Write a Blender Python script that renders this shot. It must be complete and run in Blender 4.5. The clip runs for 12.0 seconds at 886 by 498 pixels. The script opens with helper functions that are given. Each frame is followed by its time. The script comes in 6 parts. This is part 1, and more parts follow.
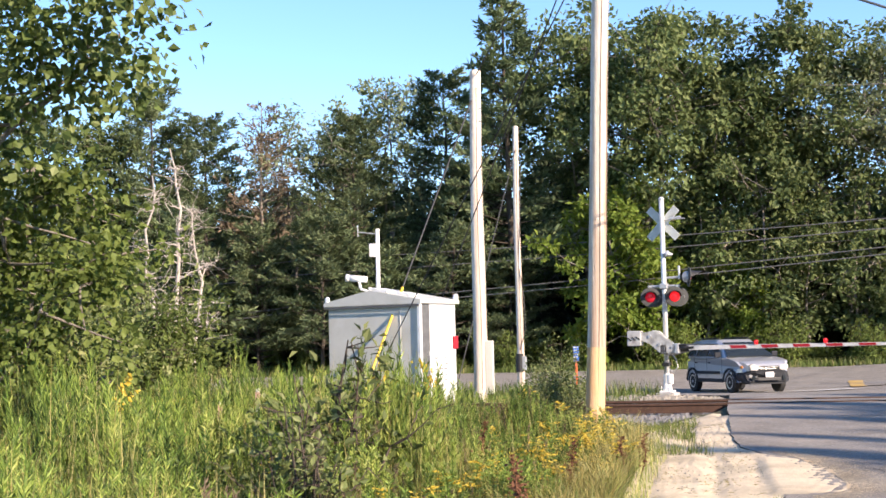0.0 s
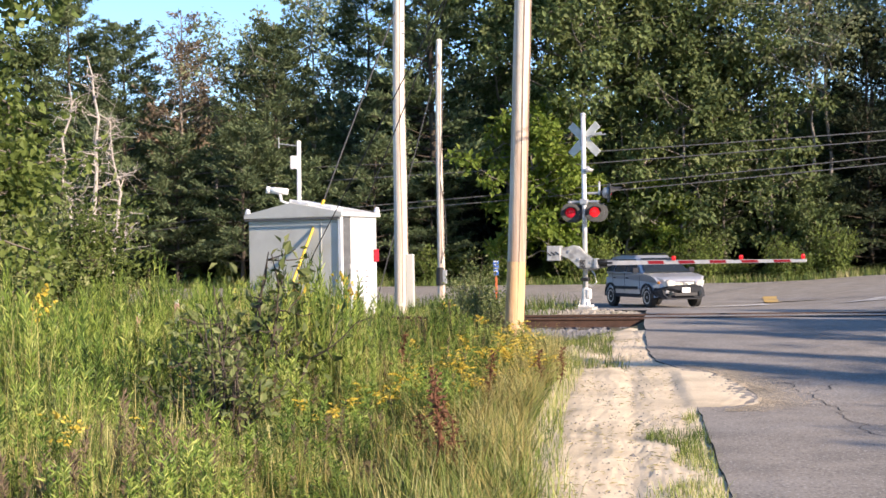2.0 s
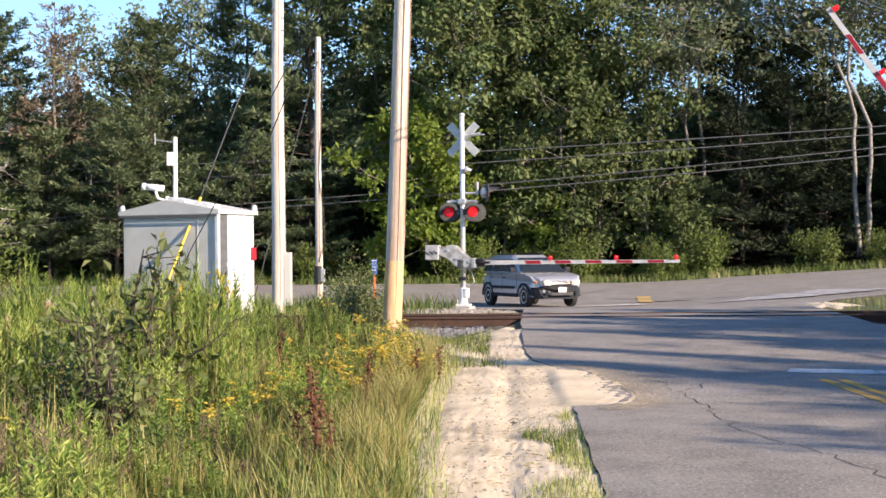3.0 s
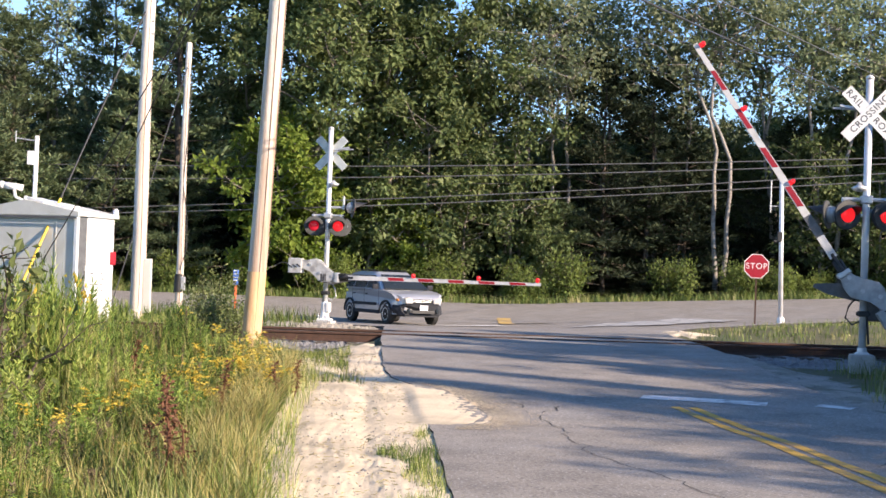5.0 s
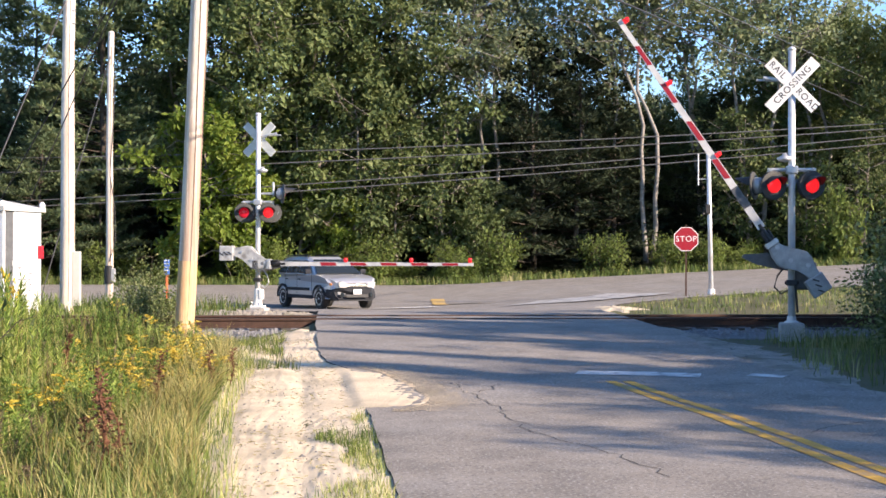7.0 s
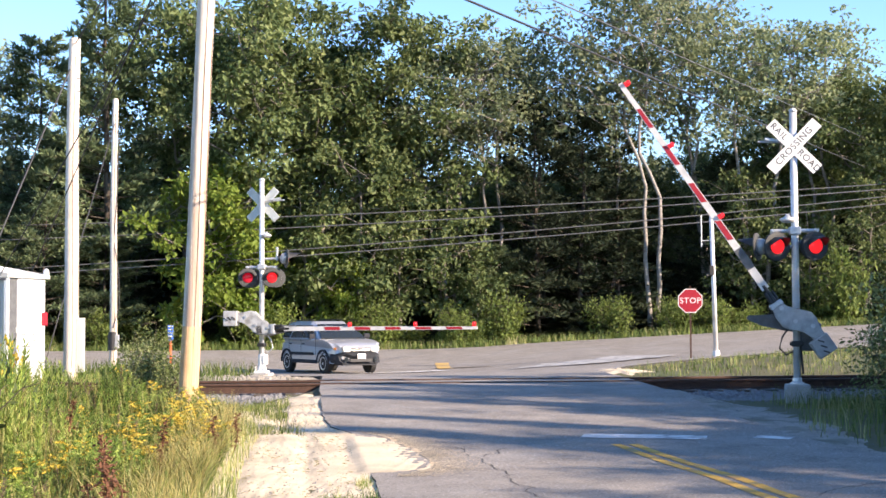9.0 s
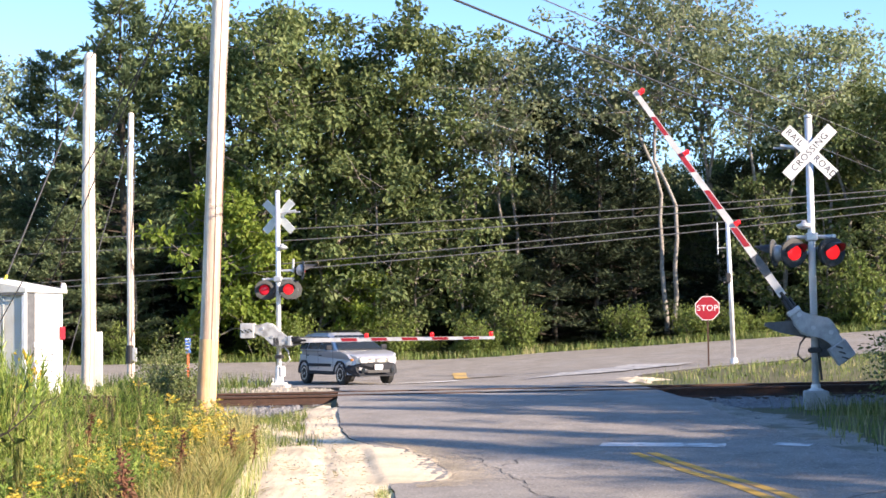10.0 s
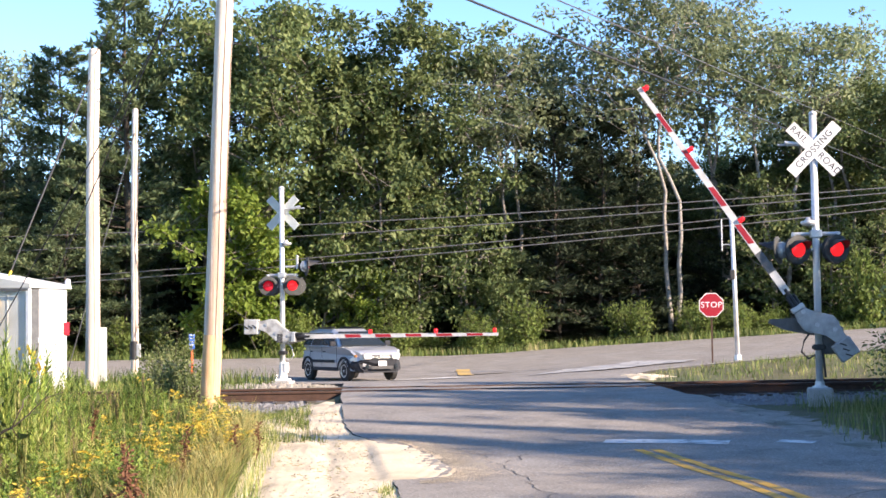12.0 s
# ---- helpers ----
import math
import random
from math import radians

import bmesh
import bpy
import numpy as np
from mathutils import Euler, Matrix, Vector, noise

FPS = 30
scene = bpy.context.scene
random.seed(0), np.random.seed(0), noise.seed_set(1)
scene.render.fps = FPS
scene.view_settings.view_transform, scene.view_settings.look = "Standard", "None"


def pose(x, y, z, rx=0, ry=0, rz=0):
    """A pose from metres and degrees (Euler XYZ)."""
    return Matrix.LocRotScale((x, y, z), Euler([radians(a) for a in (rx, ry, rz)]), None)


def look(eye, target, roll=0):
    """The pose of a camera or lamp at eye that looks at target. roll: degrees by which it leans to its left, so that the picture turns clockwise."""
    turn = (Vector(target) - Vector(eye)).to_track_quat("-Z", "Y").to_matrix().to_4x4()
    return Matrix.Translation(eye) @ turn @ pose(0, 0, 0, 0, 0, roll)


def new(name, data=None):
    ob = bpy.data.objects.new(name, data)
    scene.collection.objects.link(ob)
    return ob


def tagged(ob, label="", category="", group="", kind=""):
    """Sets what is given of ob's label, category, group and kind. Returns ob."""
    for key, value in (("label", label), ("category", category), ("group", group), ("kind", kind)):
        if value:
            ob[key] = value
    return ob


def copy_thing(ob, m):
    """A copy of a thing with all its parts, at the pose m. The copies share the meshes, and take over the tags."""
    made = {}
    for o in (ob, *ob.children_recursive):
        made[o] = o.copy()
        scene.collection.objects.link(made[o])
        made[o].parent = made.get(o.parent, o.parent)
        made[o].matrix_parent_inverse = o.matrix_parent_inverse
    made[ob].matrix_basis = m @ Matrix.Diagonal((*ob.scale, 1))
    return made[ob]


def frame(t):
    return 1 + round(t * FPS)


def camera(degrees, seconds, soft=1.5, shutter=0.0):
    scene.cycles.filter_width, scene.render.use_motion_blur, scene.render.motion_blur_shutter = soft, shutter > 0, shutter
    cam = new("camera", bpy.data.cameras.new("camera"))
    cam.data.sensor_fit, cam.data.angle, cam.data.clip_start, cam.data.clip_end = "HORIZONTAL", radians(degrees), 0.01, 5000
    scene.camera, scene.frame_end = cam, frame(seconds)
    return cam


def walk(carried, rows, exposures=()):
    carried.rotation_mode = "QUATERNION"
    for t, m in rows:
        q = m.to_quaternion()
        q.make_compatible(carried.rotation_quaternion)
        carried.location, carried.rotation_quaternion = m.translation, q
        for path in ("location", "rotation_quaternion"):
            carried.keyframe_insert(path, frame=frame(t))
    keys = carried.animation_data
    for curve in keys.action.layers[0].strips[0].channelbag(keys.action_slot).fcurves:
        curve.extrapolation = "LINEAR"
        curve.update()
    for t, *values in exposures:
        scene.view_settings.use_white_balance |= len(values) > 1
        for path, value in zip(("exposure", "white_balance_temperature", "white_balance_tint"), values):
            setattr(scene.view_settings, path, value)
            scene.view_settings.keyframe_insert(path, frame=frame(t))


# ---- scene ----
# camera: a hand-held turn on one spot beside the road, eye 1.5 m above the ground
cam = camera(34.0, 12.0, 1.6)
ROWS = [(0.0, 15.04, 3.78, 1.4), (0.5, 10.89, 3.18, 1.09), (1.0, 9.52, 2.06, 2.36), (1.5, 12.66, 1.34, 0.33),
        (2.0, 11.91, 0.3, 0.87), (2.5, 9.28, -0.31, -0.04), (3.0, 7.1, 0.2, 0.52), (3.5, 5.28, 1.01, 1.76),
        (3.7, 4.5, 1.17, 1.28), (5.3, 1.54, 0.76, -2.66), (5.5, 1.51, 0.17, -3.06), (6.0, 0.58, -0.04, -2.44),
        (6.5, -0.05, -0.05, -2.14), (7.0, -0.97, 0.25, -0.14), (7.5, -1.83, 1.46, -0.1), (9.5, -0.4, 2.93, 0.59),
        (10.0, -0.15, 3.17, 0.9), (10.5, 0.24, 3.2, 0.84), (11.0, 0.3, 3.11, 0.97), (11.5, 0.14, 3.0, 1.08),
        (12.0, 0.0, 3.03, 0.8)]
walk(cam, [(t, pose(0, 0, 1.5, 90 + p, r, y)) for t, y, p, r in ROWS],
     exposures=[(t, e, 6500, 17) for t, e in ((0.0, 1.16), (2.5, 1.02), (3.5, 1.06), (5.5, 1.2), (7.5, 1.24), (9.3, 1.48), (12.0, 1.5))])

# ---- light: low warm sun from the right, clear sky ----
SUN_AZ, SUN_EL = radians(120), radians(24)      # azimuth clockwise from +y
SUN_DIR = Vector((math.sin(SUN_AZ) * math.cos(SUN_EL), math.cos(SUN_AZ) * math.cos(SUN_EL), math.sin(SUN_EL)))
world = bpy.data.worlds.new("sky")
scene.world = world
world.use_nodes = True
wn = world.node_tree.nodes
sky = wn.new("ShaderNodeTexSky")
sky.sky_type, sky.sun_disc = "NISHITA", False
sky.sun_elevation, sky.sun_rotation = SUN_EL, SUN_AZ
sky.air_density, sky.dust_density, sky.ozone_density = 1.0, 0.0, 3.0
sky.altitude = 1200
wn["Background"].inputs["Strength"].default_value = 0.125
deep = wn.new("ShaderNodeHueSaturation")
deep.inputs["Saturation"].default_value = 1.1
world.node_tree.links.new(sky.outputs["Color"], deep.inputs["Color"])
world.node_tree.links.new(deep.outputs["Color"], wn["Background"].inputs["Color"])
lamp = bpy.data.lights.new("sun", "SUN")
lamp.energy, lamp.angle, lamp.color = 5.0, radians(0.55), (1.0, 0.83, 0.63)
sun = new("sun", lamp)
sun.matrix_basis = look(SUN_DIR * 100, (0, 0, 0))


# ---- materials ----
def tree_of(name):
    m = bpy.data.materials.new(name)
    m.use_nodes = True
    return m, m.node_tree.nodes, m.node_tree.links, m.node_tree.nodes["Principled BSDF"]


def ramp_node(nodes, stops):
    r = nodes.new("ShaderNodeValToRGB")
    e = r.color_ramp.elements
    while len(e) < len(stops):
        e.new(0.5)
    for k, (p, c) in zip(e, stops):
        k.position, k.color = p, (*c, 1)
    return r


def surface(name, dark, light, scale=8.0, rough=0.7, bump=0.2, metal=0.0, fine=60.0, stretch=(1, 1, 1), vary=0.0,
            stain=None, stain_amount=0.5, stain_scale=1.5, depth=0.01, coat=0.0, speck=0.0):
    """Two-scale procedural surface: broad mottling and fine grain with bump, optional stains."""
    m, n, l, b = tree_of(name)
    tc = n.new("ShaderNodeTexCoord")
    mp = n.new("ShaderNodeMapping")
    mp.inputs["Scale"].default_value = stretch
    l.new(tc.outputs["Object"], mp.inputs["Vector"])
    t1 = n.new("ShaderNodeTexNoise")
    t1.inputs["Scale"].default_value, t1.inputs["Detail"].default_value, t1.inputs["Roughness"].default_value = scale, 6, 0.6
    t2 = n.new("ShaderNodeTexNoise")
    t2.inputs["Scale"].default_value, t2.inputs["Detail"].default_value = fine, 3
    for t in (t1, t2):
        l.new(mp.outputs["Vector"], t.inputs["Vector"])
    mix = n.new("ShaderNodeMath")
    mix.operation = "MULTIPLY_ADD"
    mix.inputs[1].default_value = 0.35
    l.new(t2.outputs["Fac"], mix.inputs[0])
    half = n.new("ShaderNodeMath")
    half.operation = "MULTIPLY"
    half.inputs[1].default_value = 0.65
    l.new(t1.outputs["Fac"], half.inputs[0])
    l.new(half.outputs[0], mix.inputs[2])
    r = ramp_node(n, [(0.3, dark), (0.7, light)])
    l.new(mix.outputs[0], r.inputs["Fac"])
    col = r.outputs["Color"]
    if stain:
        t3 = n.new("ShaderNodeTexNoise")
        t3.inputs["Scale"].default_value, t3.inputs["Detail"].default_value = stain_scale, 8
        l.new(mp.outputs["Vector"], t3.inputs["Vector"])
        rr = ramp_node(n, [(0.5, (0, 0, 0)), (0.66, (stain_amount,) * 3)])
        l.new(t3.outputs["Fac"], rr.inputs["Fac"])
        mc = n.new("ShaderNodeMixRGB")
        mc.inputs["Color2"].default_value = (*stain, 1)
        l.new(rr.outputs["Color"], mc.inputs["Fac"])
        l.new(col, mc.inputs["Color1"])
        col = mc.outputs["Color"]
    if speck:
        for offset, tone, amount in ((0.0, (0.46, 0.45, 0.42), 0.7), (7.3, (0.04, 0.04, 0.042), 0.6)):
            t4 = n.new("ShaderNodeTexNoise")
            t4.noise_dimensions = "4D"
            t4.inputs["W"].default_value, t4.inputs["Scale"].default_value, t4.inputs["Detail"].default_value = offset, speck, 1
            l.new(mp.outputs["Vector"], t4.inputs["Vector"])
            rs = ramp_node(n, [(0.56, (0, 0, 0)), (0.7, (amount,) * 3)])
            l.new(t4.outputs["Fac"], rs.inputs["Fac"])
            ms = n.new("ShaderNodeMixRGB")
            ms.inputs["Color2"].default_value = (*tone, 1)
            l.new(rs.outputs["Color"], ms.inputs["Fac"])
            l.new(col, ms.inputs["Color1"])
            col = ms.outputs["Color"]
    if vary:
        oi = n.new("ShaderNodeObjectInfo")
        hs = n.new("ShaderNodeHueSaturation")
        mr = n.new("ShaderNodeMapRange")
        mr.inputs["To Min"].default_value, mr.inputs["To Max"].default_value = 1 - vary, 1 + vary
        l.new(oi.outputs["Random"], mr.inputs["Value"])
        l.new(mr.outputs["Result"], hs.inputs["Value"])
        l.new(col, hs.inputs["Color"])
        col = hs.outputs["Color"]
    l.new(col, b.inputs["Base Color"])
    b.inputs["Roughness"].default_value, b.inputs["Metallic"].default_value = rough, metal
    b.inputs["Coat Weight"].default_value = coat
    if bump:
        bp = n.new("ShaderNodeBump")
        bp.inputs["Strength"].default_value, bp.inputs["Distance"].default_value = bump, depth
        l.new(mix.outputs[0], bp.inputs["Height"])
        l.new(bp.outputs["Normal"], b.inputs["Normal"])
    return m


def leafy(name, stops, through_light=0.4, rough=0.45, spread=0.5, patch=0.35, swing=1.6):
    """Leaf: colour varies leaf by leaf and in broad patches; light comes through."""
    m, n, l, b = tree_of(name)
    geo = n.new("ShaderNodeNewGeometry")
    tc = n.new("ShaderNodeTexCoord")
    no = n.new("ShaderNodeTexNoise")
    no.inputs["Scale"].default_value, no.inputs["Detail"].default_value = patch, 3
    l.new(tc.outputs["Object"], no.inputs["Vector"])
    ma = n.new("ShaderNodeMath")
    ma.operation = "MULTIPLY_ADD"
    ma.inputs[1].default_value = spread
    l.new(geo.outputs["Random Per Island"], ma.inputs[0])
    sc = n.new("ShaderNodeMath")
    sc.operation = "MULTIPLY_ADD"
    sc.inputs[1].default_value, sc.inputs[2].default_value = swing, 0.5 - swing / 2 - spread / 2
    l.new(no.outputs["Fac"], sc.inputs[0])
    l.new(sc.outputs[0], ma.inputs[2])
    r = ramp_node(n, stops)
    l.new(ma.outputs[0], r.inputs["Fac"])
    oi = n.new("ShaderNodeObjectInfo")
    hs = n.new("ShaderNodeHueSaturation")
    mr = n.new("ShaderNodeMapRange")
    mr.inputs["To Min"].default_value, mr.inputs["To Max"].default_value = 0.8, 1.2
    l.new(oi.outputs["Random"], mr.inputs["Value"])
    l.new(mr.outputs["Result"], hs.inputs["Value"])
    l.new(r.outputs["Color"], hs.inputs["Color"])
    l.new(hs.outputs["Color"], b.inputs["Base Color"])
    b.inputs["Roughness"].default_value = rough + 0.15
    b.inputs["Specular IOR Level"].default_value = 0.25
    tr = n.new("ShaderNodeBsdfTranslucent")
    l.new(hs.outputs["Color"], tr.inputs["Color"])
    mx = n.new("ShaderNodeMixShader")
    mx.inputs["Fac"].default_value = through_light
    l.new(b.outputs["BSDF"], mx.inputs[1])
    l.new(tr.outputs["BSDF"], mx.inputs[2])
    l.new(mx.outputs["Shader"], n["Material Output"].inputs["Surface"])
    return m


def glow(name, colour, strength, base):
    m, n, l, b = tree_of(name)
    b.inputs["Base Color"].default_value = (*base, 1)
    b.inputs["Roughness"].default_value = 0.25
    b.inputs["Emission Color"].default_value = (*colour, 1)
    b.inputs["Emission Strength"].default_value = strength
    return m


M = dict(
    asphalt=surface("asphalt", (0.125, 0.114, 0.101), (0.322, 0.288, 0.245), 1.6, 0.88, 1.0, fine=34, speck=38, stain=(0.27, 0.255, 0.235), stain_amount=0.6, stain_scale=0.5, depth=0.006),
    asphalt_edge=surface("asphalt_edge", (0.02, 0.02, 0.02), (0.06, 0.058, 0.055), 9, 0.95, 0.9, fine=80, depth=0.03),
    sand=surface("sand", (0.5, 0.41, 0.28), (0.79, 0.67, 0.48), 1.6, 0.95, 0.9, fine=45, stain=(0.34, 0.29, 0.2), stain_amount=0.6, stain_scale=1.1, depth=0.02),
    soil=surface("soil", (0.05, 0.055, 0.02), (0.13, 0.115, 0.05), 1.3, 0.95, 0.7, fine=25, stain=(0.08, 0.11, 0.03), stain_scale=0.4, depth=0.05),
    gravel=surface("gravel", (0.1, 0.1, 0.105), (0.3, 0.3, 0.3), 14, 0.9, 1.0, fine=50, depth=0.05),
    stone=surface("stone", (0.09, 0.09, 0.095), (0.27, 0.265, 0.26), 9, 0.85, 0.3, vary=0.3),
    rust=surface("rusted_steel", (0.036, 0.02, 0.014), (0.1, 0.052, 0.035), 6, 0.8, 0.4, 0.2, fine=90),
    railhead=surface("worn_railhead", (0.12, 0.09, 0.075), (0.32, 0.27, 0.23), 5, 0.4, 0.1, 0.7, stretch=(0.3, 3, 3)),
    tie=surface("creosoted_tie", (0.03, 0.024, 0.018), (0.11, 0.09, 0.07), 5, 0.9, 0.6, stretch=(1, 8, 8)),
    yellow_line=surface("yellow_road_paint", (0.42, 0.24, 0.03), (0.7, 0.42, 0.06), 4, 0.75, 0.2, fine=90, stain=(0.16, 0.15, 0.13), stain_amount=0.6, stain_scale=5),
    faded_yellow=surface("faded_yellow_paint", (0.42, 0.27, 0.08), (0.62, 0.42, 0.14), 4, 0.75, 0.2, fine=40, stain=(0.27, 0.25, 0.22), stain_amount=0.9, stain_scale=1.2),
    white_line=surface("white_road_paint", (0.5, 0.5, 0.48), (0.8, 0.79, 0.76), 4, 0.75, 0.2, fine=40, stain=(0.22, 0.21, 0.2), stain_amount=0.85, stain_scale=6),
    worn_line=surface("worn_white_paint", (0.32, 0.31, 0.3), (0.55, 0.54, 0.51), 4, 0.75, 0.2, fine=90, stain=(0.1, 0.1, 0.1), stain_amount=0.8, stain_scale=3),
    crack=surface("crack_filler", (0.015, 0.015, 0.015), (0.04, 0.04, 0.038), 9, 0.8, 0.2),
    pole_wood=surface("weathered_pole_wood", (0.48, 0.41, 0.34), (0.84, 0.78, 0.7), 3, 0.8, 0.6, fine=30, stretch=(14, 14, 0.4), stain=(0.36, 0.21, 0.13), stain_amount=0.8, stain_scale=0.45, depth=0.02),
    pole_pale=surface("bleached_pole_wood", (0.58, 0.5, 0.42), (0.8, 0.74, 0.66), 3, 0.8, 0.5, fine=30, stretch=(14, 14, 0.4), stain=(0.5, 0.32, 0.2), stain_amount=0.5, stain_scale=0.5, depth=0.02),
    verge_gravel=surface("pale_verge_gravel", (0.17, 0.155, 0.13), (0.38, 0.35, 0.3), 5, 0.95, 0.9, fine=40, depth=0.03, stain=(0.1, 0.1, 0.06), stain_amount=0.7, stain_scale=1.6),
    pole_dark=surface("dark_pole_wood", (0.1, 0.07, 0.05), (0.25, 0.18, 0.13), 3, 0.85, 0.6, fine=30, stretch=(14, 14, 0.4), depth=0.02),
    pole_foot=surface("orange_stained_wood", (0.55, 0.3, 0.13), (0.78, 0.55, 0.33), 3, 0.8, 0.6, fine=30, stretch=(14, 14, 0.4), depth=0.02),
    aluminium=surface("brushed_aluminium", (0.58, 0.58, 0.58), (0.78, 0.78, 0.78), 6, 0.45, 0.1, 0.3, stain=(0.35, 0.34, 0.33), stain_amount=0.5, stain_scale=3),
    cast=surface("grey_cast_metal", (0.3, 0.31, 0.32), (0.48, 0.49, 0.5), 9, 0.5, 0.2, 0.35, stain=(0.2, 0.2, 0.2), stain_scale=4),
    weathered_cast=surface("weathered_light_casting", (0.42, 0.42, 0.41), (0.62, 0.62, 0.6), 7, 0.5, 0.25, 0.2, stain=(0.22, 0.21, 0.2), stain_amount=0.7, stain_scale=5),
    galvanised=surface("galvanised_steel", (0.42, 0.43, 0.44), (0.62, 0.63, 0.64), 12, 0.45, 0.1, 0.5),
    board=surface("dull_dark_board", (0.035, 0.037, 0.036), (0.07, 0.072, 0.07), 9, 0.7, 0.1),
    dark_cast=surface("dark_grey_cast_metal", (0.07, 0.073, 0.08), (0.15, 0.155, 0.165), 9, 0.55, 0.2, 0.2),
    arm_white=surface("dull_white_tape", (0.5, 0.5, 0.5), (0.66, 0.66, 0.65), 6, 0.5, 0.1, stain=(0.36, 0.35, 0.33), stain_amount=0.5, stain_scale=3),
    black_metal=surface("black_painted_metal", (0.012, 0.012, 0.013), (0.035, 0.035, 0.036), 14, 0.55, 0.1),
    white_paint=surface("white_enamel", (0.74, 0.74, 0.72), (0.84, 0.84, 0.82), 5, 0.5, 0.1, stain=(0.55, 0.53, 0.48), stain_amount=0.35),
    sign_back=surface("bare_sign_back", (0.42, 0.45, 0.43), (0.6, 0.63, 0.6), 6, 0.5, 0.05, 0.3),
    red_paint=surface("red_reflective_tape", (0.26, 0.008, 0.018), (0.42, 0.018, 0.03), 8, 0.4, 0.05),
    hut_paint=surface("grey_hut_paint", (0.5, 0.51, 0.47), (0.62, 0.62, 0.58), 1.5, 0.55, 0.08, fine=40, stain=(0.42, 0.4, 0.34), stain_amount=0.4, stain_scale=1.2),
    hut_white=surface("bright_aluminium_panel", (0.72, 0.73, 0.73), (0.85, 0.85, 0.85), 2, 0.4, 0.06, 0.2, fine=40, stain=(0.5, 0.5, 0.5), stain_amount=0.5, stain_scale=2.5),
    hut_dark=surface("dark_gasket_eave_shade", (0.06, 0.065, 0.07), (0.14, 0.145, 0.15), 6, 0.7, 0.1),
    yellow_plastic=surface("yellow_plastic", (0.62, 0.42, 0.02), (0.78, 0.56, 0.05), 5, 0.45, 0.05),
    orange_plastic=surface("orange_plastic", (0.7, 0.12, 0.04), (0.85, 0.22, 0.08), 5, 0.5, 0.05),
    faded_pink=surface("faded_pink_ribbon", (0.62, 0.36, 0.28), (0.74, 0.5, 0.4), 6, 0.7, 0.05),
    blue_paint=surface("blue_enamel", (0.05, 0.14, 0.5), (0.09, 0.22, 0.65), 6, 0.45, 0.05),
    concrete=surface("concrete", (0.3, 0.3, 0.29), (0.46, 0.45, 0.43), 5, 0.9, 0.4, fine=60),
    cable=surface("black_cable", (0.02, 0.02, 0.022), (0.05, 0.05, 0.05), 5, 0.6, 0.0),
    wire=surface("dull_wire", (0.1, 0.1, 0.1), (0.2, 0.2, 0.2), 5, 0.5, 0.0, 0.5),
    bark_grey=surface("grey_bark", (0.1, 0.085, 0.07), (0.3, 0.27, 0.23), 3, 0.9, 0.9, fine=20, stretch=(5, 5, 1.2), depth=0.05),
    bark_dark=surface("dark_bark", (0.035, 0.028, 0.022), (0.11, 0.085, 0.065), 3, 0.9, 0.9, fine=20, stretch=(5, 5, 1.2), depth=0.05),
    bark_pale=surface("silvery_dead_wood", (0.26, 0.23, 0.2), (0.52, 0.47, 0.42), 3, 0.85, 0.7, fine=20, stretch=(5, 5, 1), depth=0.03),
    bark_white=surface("pale_birch_bark", (0.15, 0.135, 0.115), (0.36, 0.33, 0.3), 3, 0.8, 0.5, fine=20, stretch=(2, 2, 6), stain=(0.08, 0.07, 0.06), depth=0.03),
    car_paint=surface("silver_car_paint", (0.44, 0.445, 0.465), (0.5, 0.505, 0.525), 2, 0.3, 0.0, 0.4, coat=0.5),
    car_trim=surface("dark_bumper_plastic", (0.026, 0.028, 0.032), (0.042, 0.044, 0.05), 20, 0.75, 0.1),
    tyre=surface("tyre_rubber", (0.012, 0.012, 0.012), (0.03, 0.03, 0.03), 20, 0.85, 0.2),
    alloy=surface("alloy_rim", (0.4, 0.41, 0.42), (0.6, 0.6, 0.62), 8, 0.35, 0.0, 0.8),
    chrome=surface("chrome", (0.22, 0.22, 0.22), (0.34, 0.34, 0.34), 4, 0.3, 0.0, 1.0),
    headlamp=surface("clear_headlamp", (0.38, 0.37, 0.36), (0.66, 0.64, 0.6), 30, 0.2, 0.0, 0.2, coat=1.0),
    amber=surface("amber_lens", (0.6, 0.2, 0.03), (0.75, 0.3, 0.05), 12, 0.2, 0.0),
    plate=surface("white_plate", (0.75, 0.75, 0.74), (0.85, 0.85, 0.84), 12, 0.4, 0.0),
    lens_lit=glow("lit_red_lens", (1.0, 0.025, 0.03), 0.4, (0.3, 0.006, 0.01)),
    lens_dim=glow("red_lens", (1.0, 0.02, 0.05), 0.12, (0.3, 0.008, 0.02)),
)
glassy, gn, gl, gb = tree_of("tinted_window_glass")
gb.inputs["Base Color"].default_value = (0.02, 0.026, 0.03, 1)
gb.inputs["Roughness"].default_value = 0.05
gb.inputs["Specular IOR Level"].default_value = 0.22
M["car_trim"].node_tree.nodes["Principled BSDF"].inputs["Specular IOR Level"].default_value = 0.15
M["glass"] = glassy
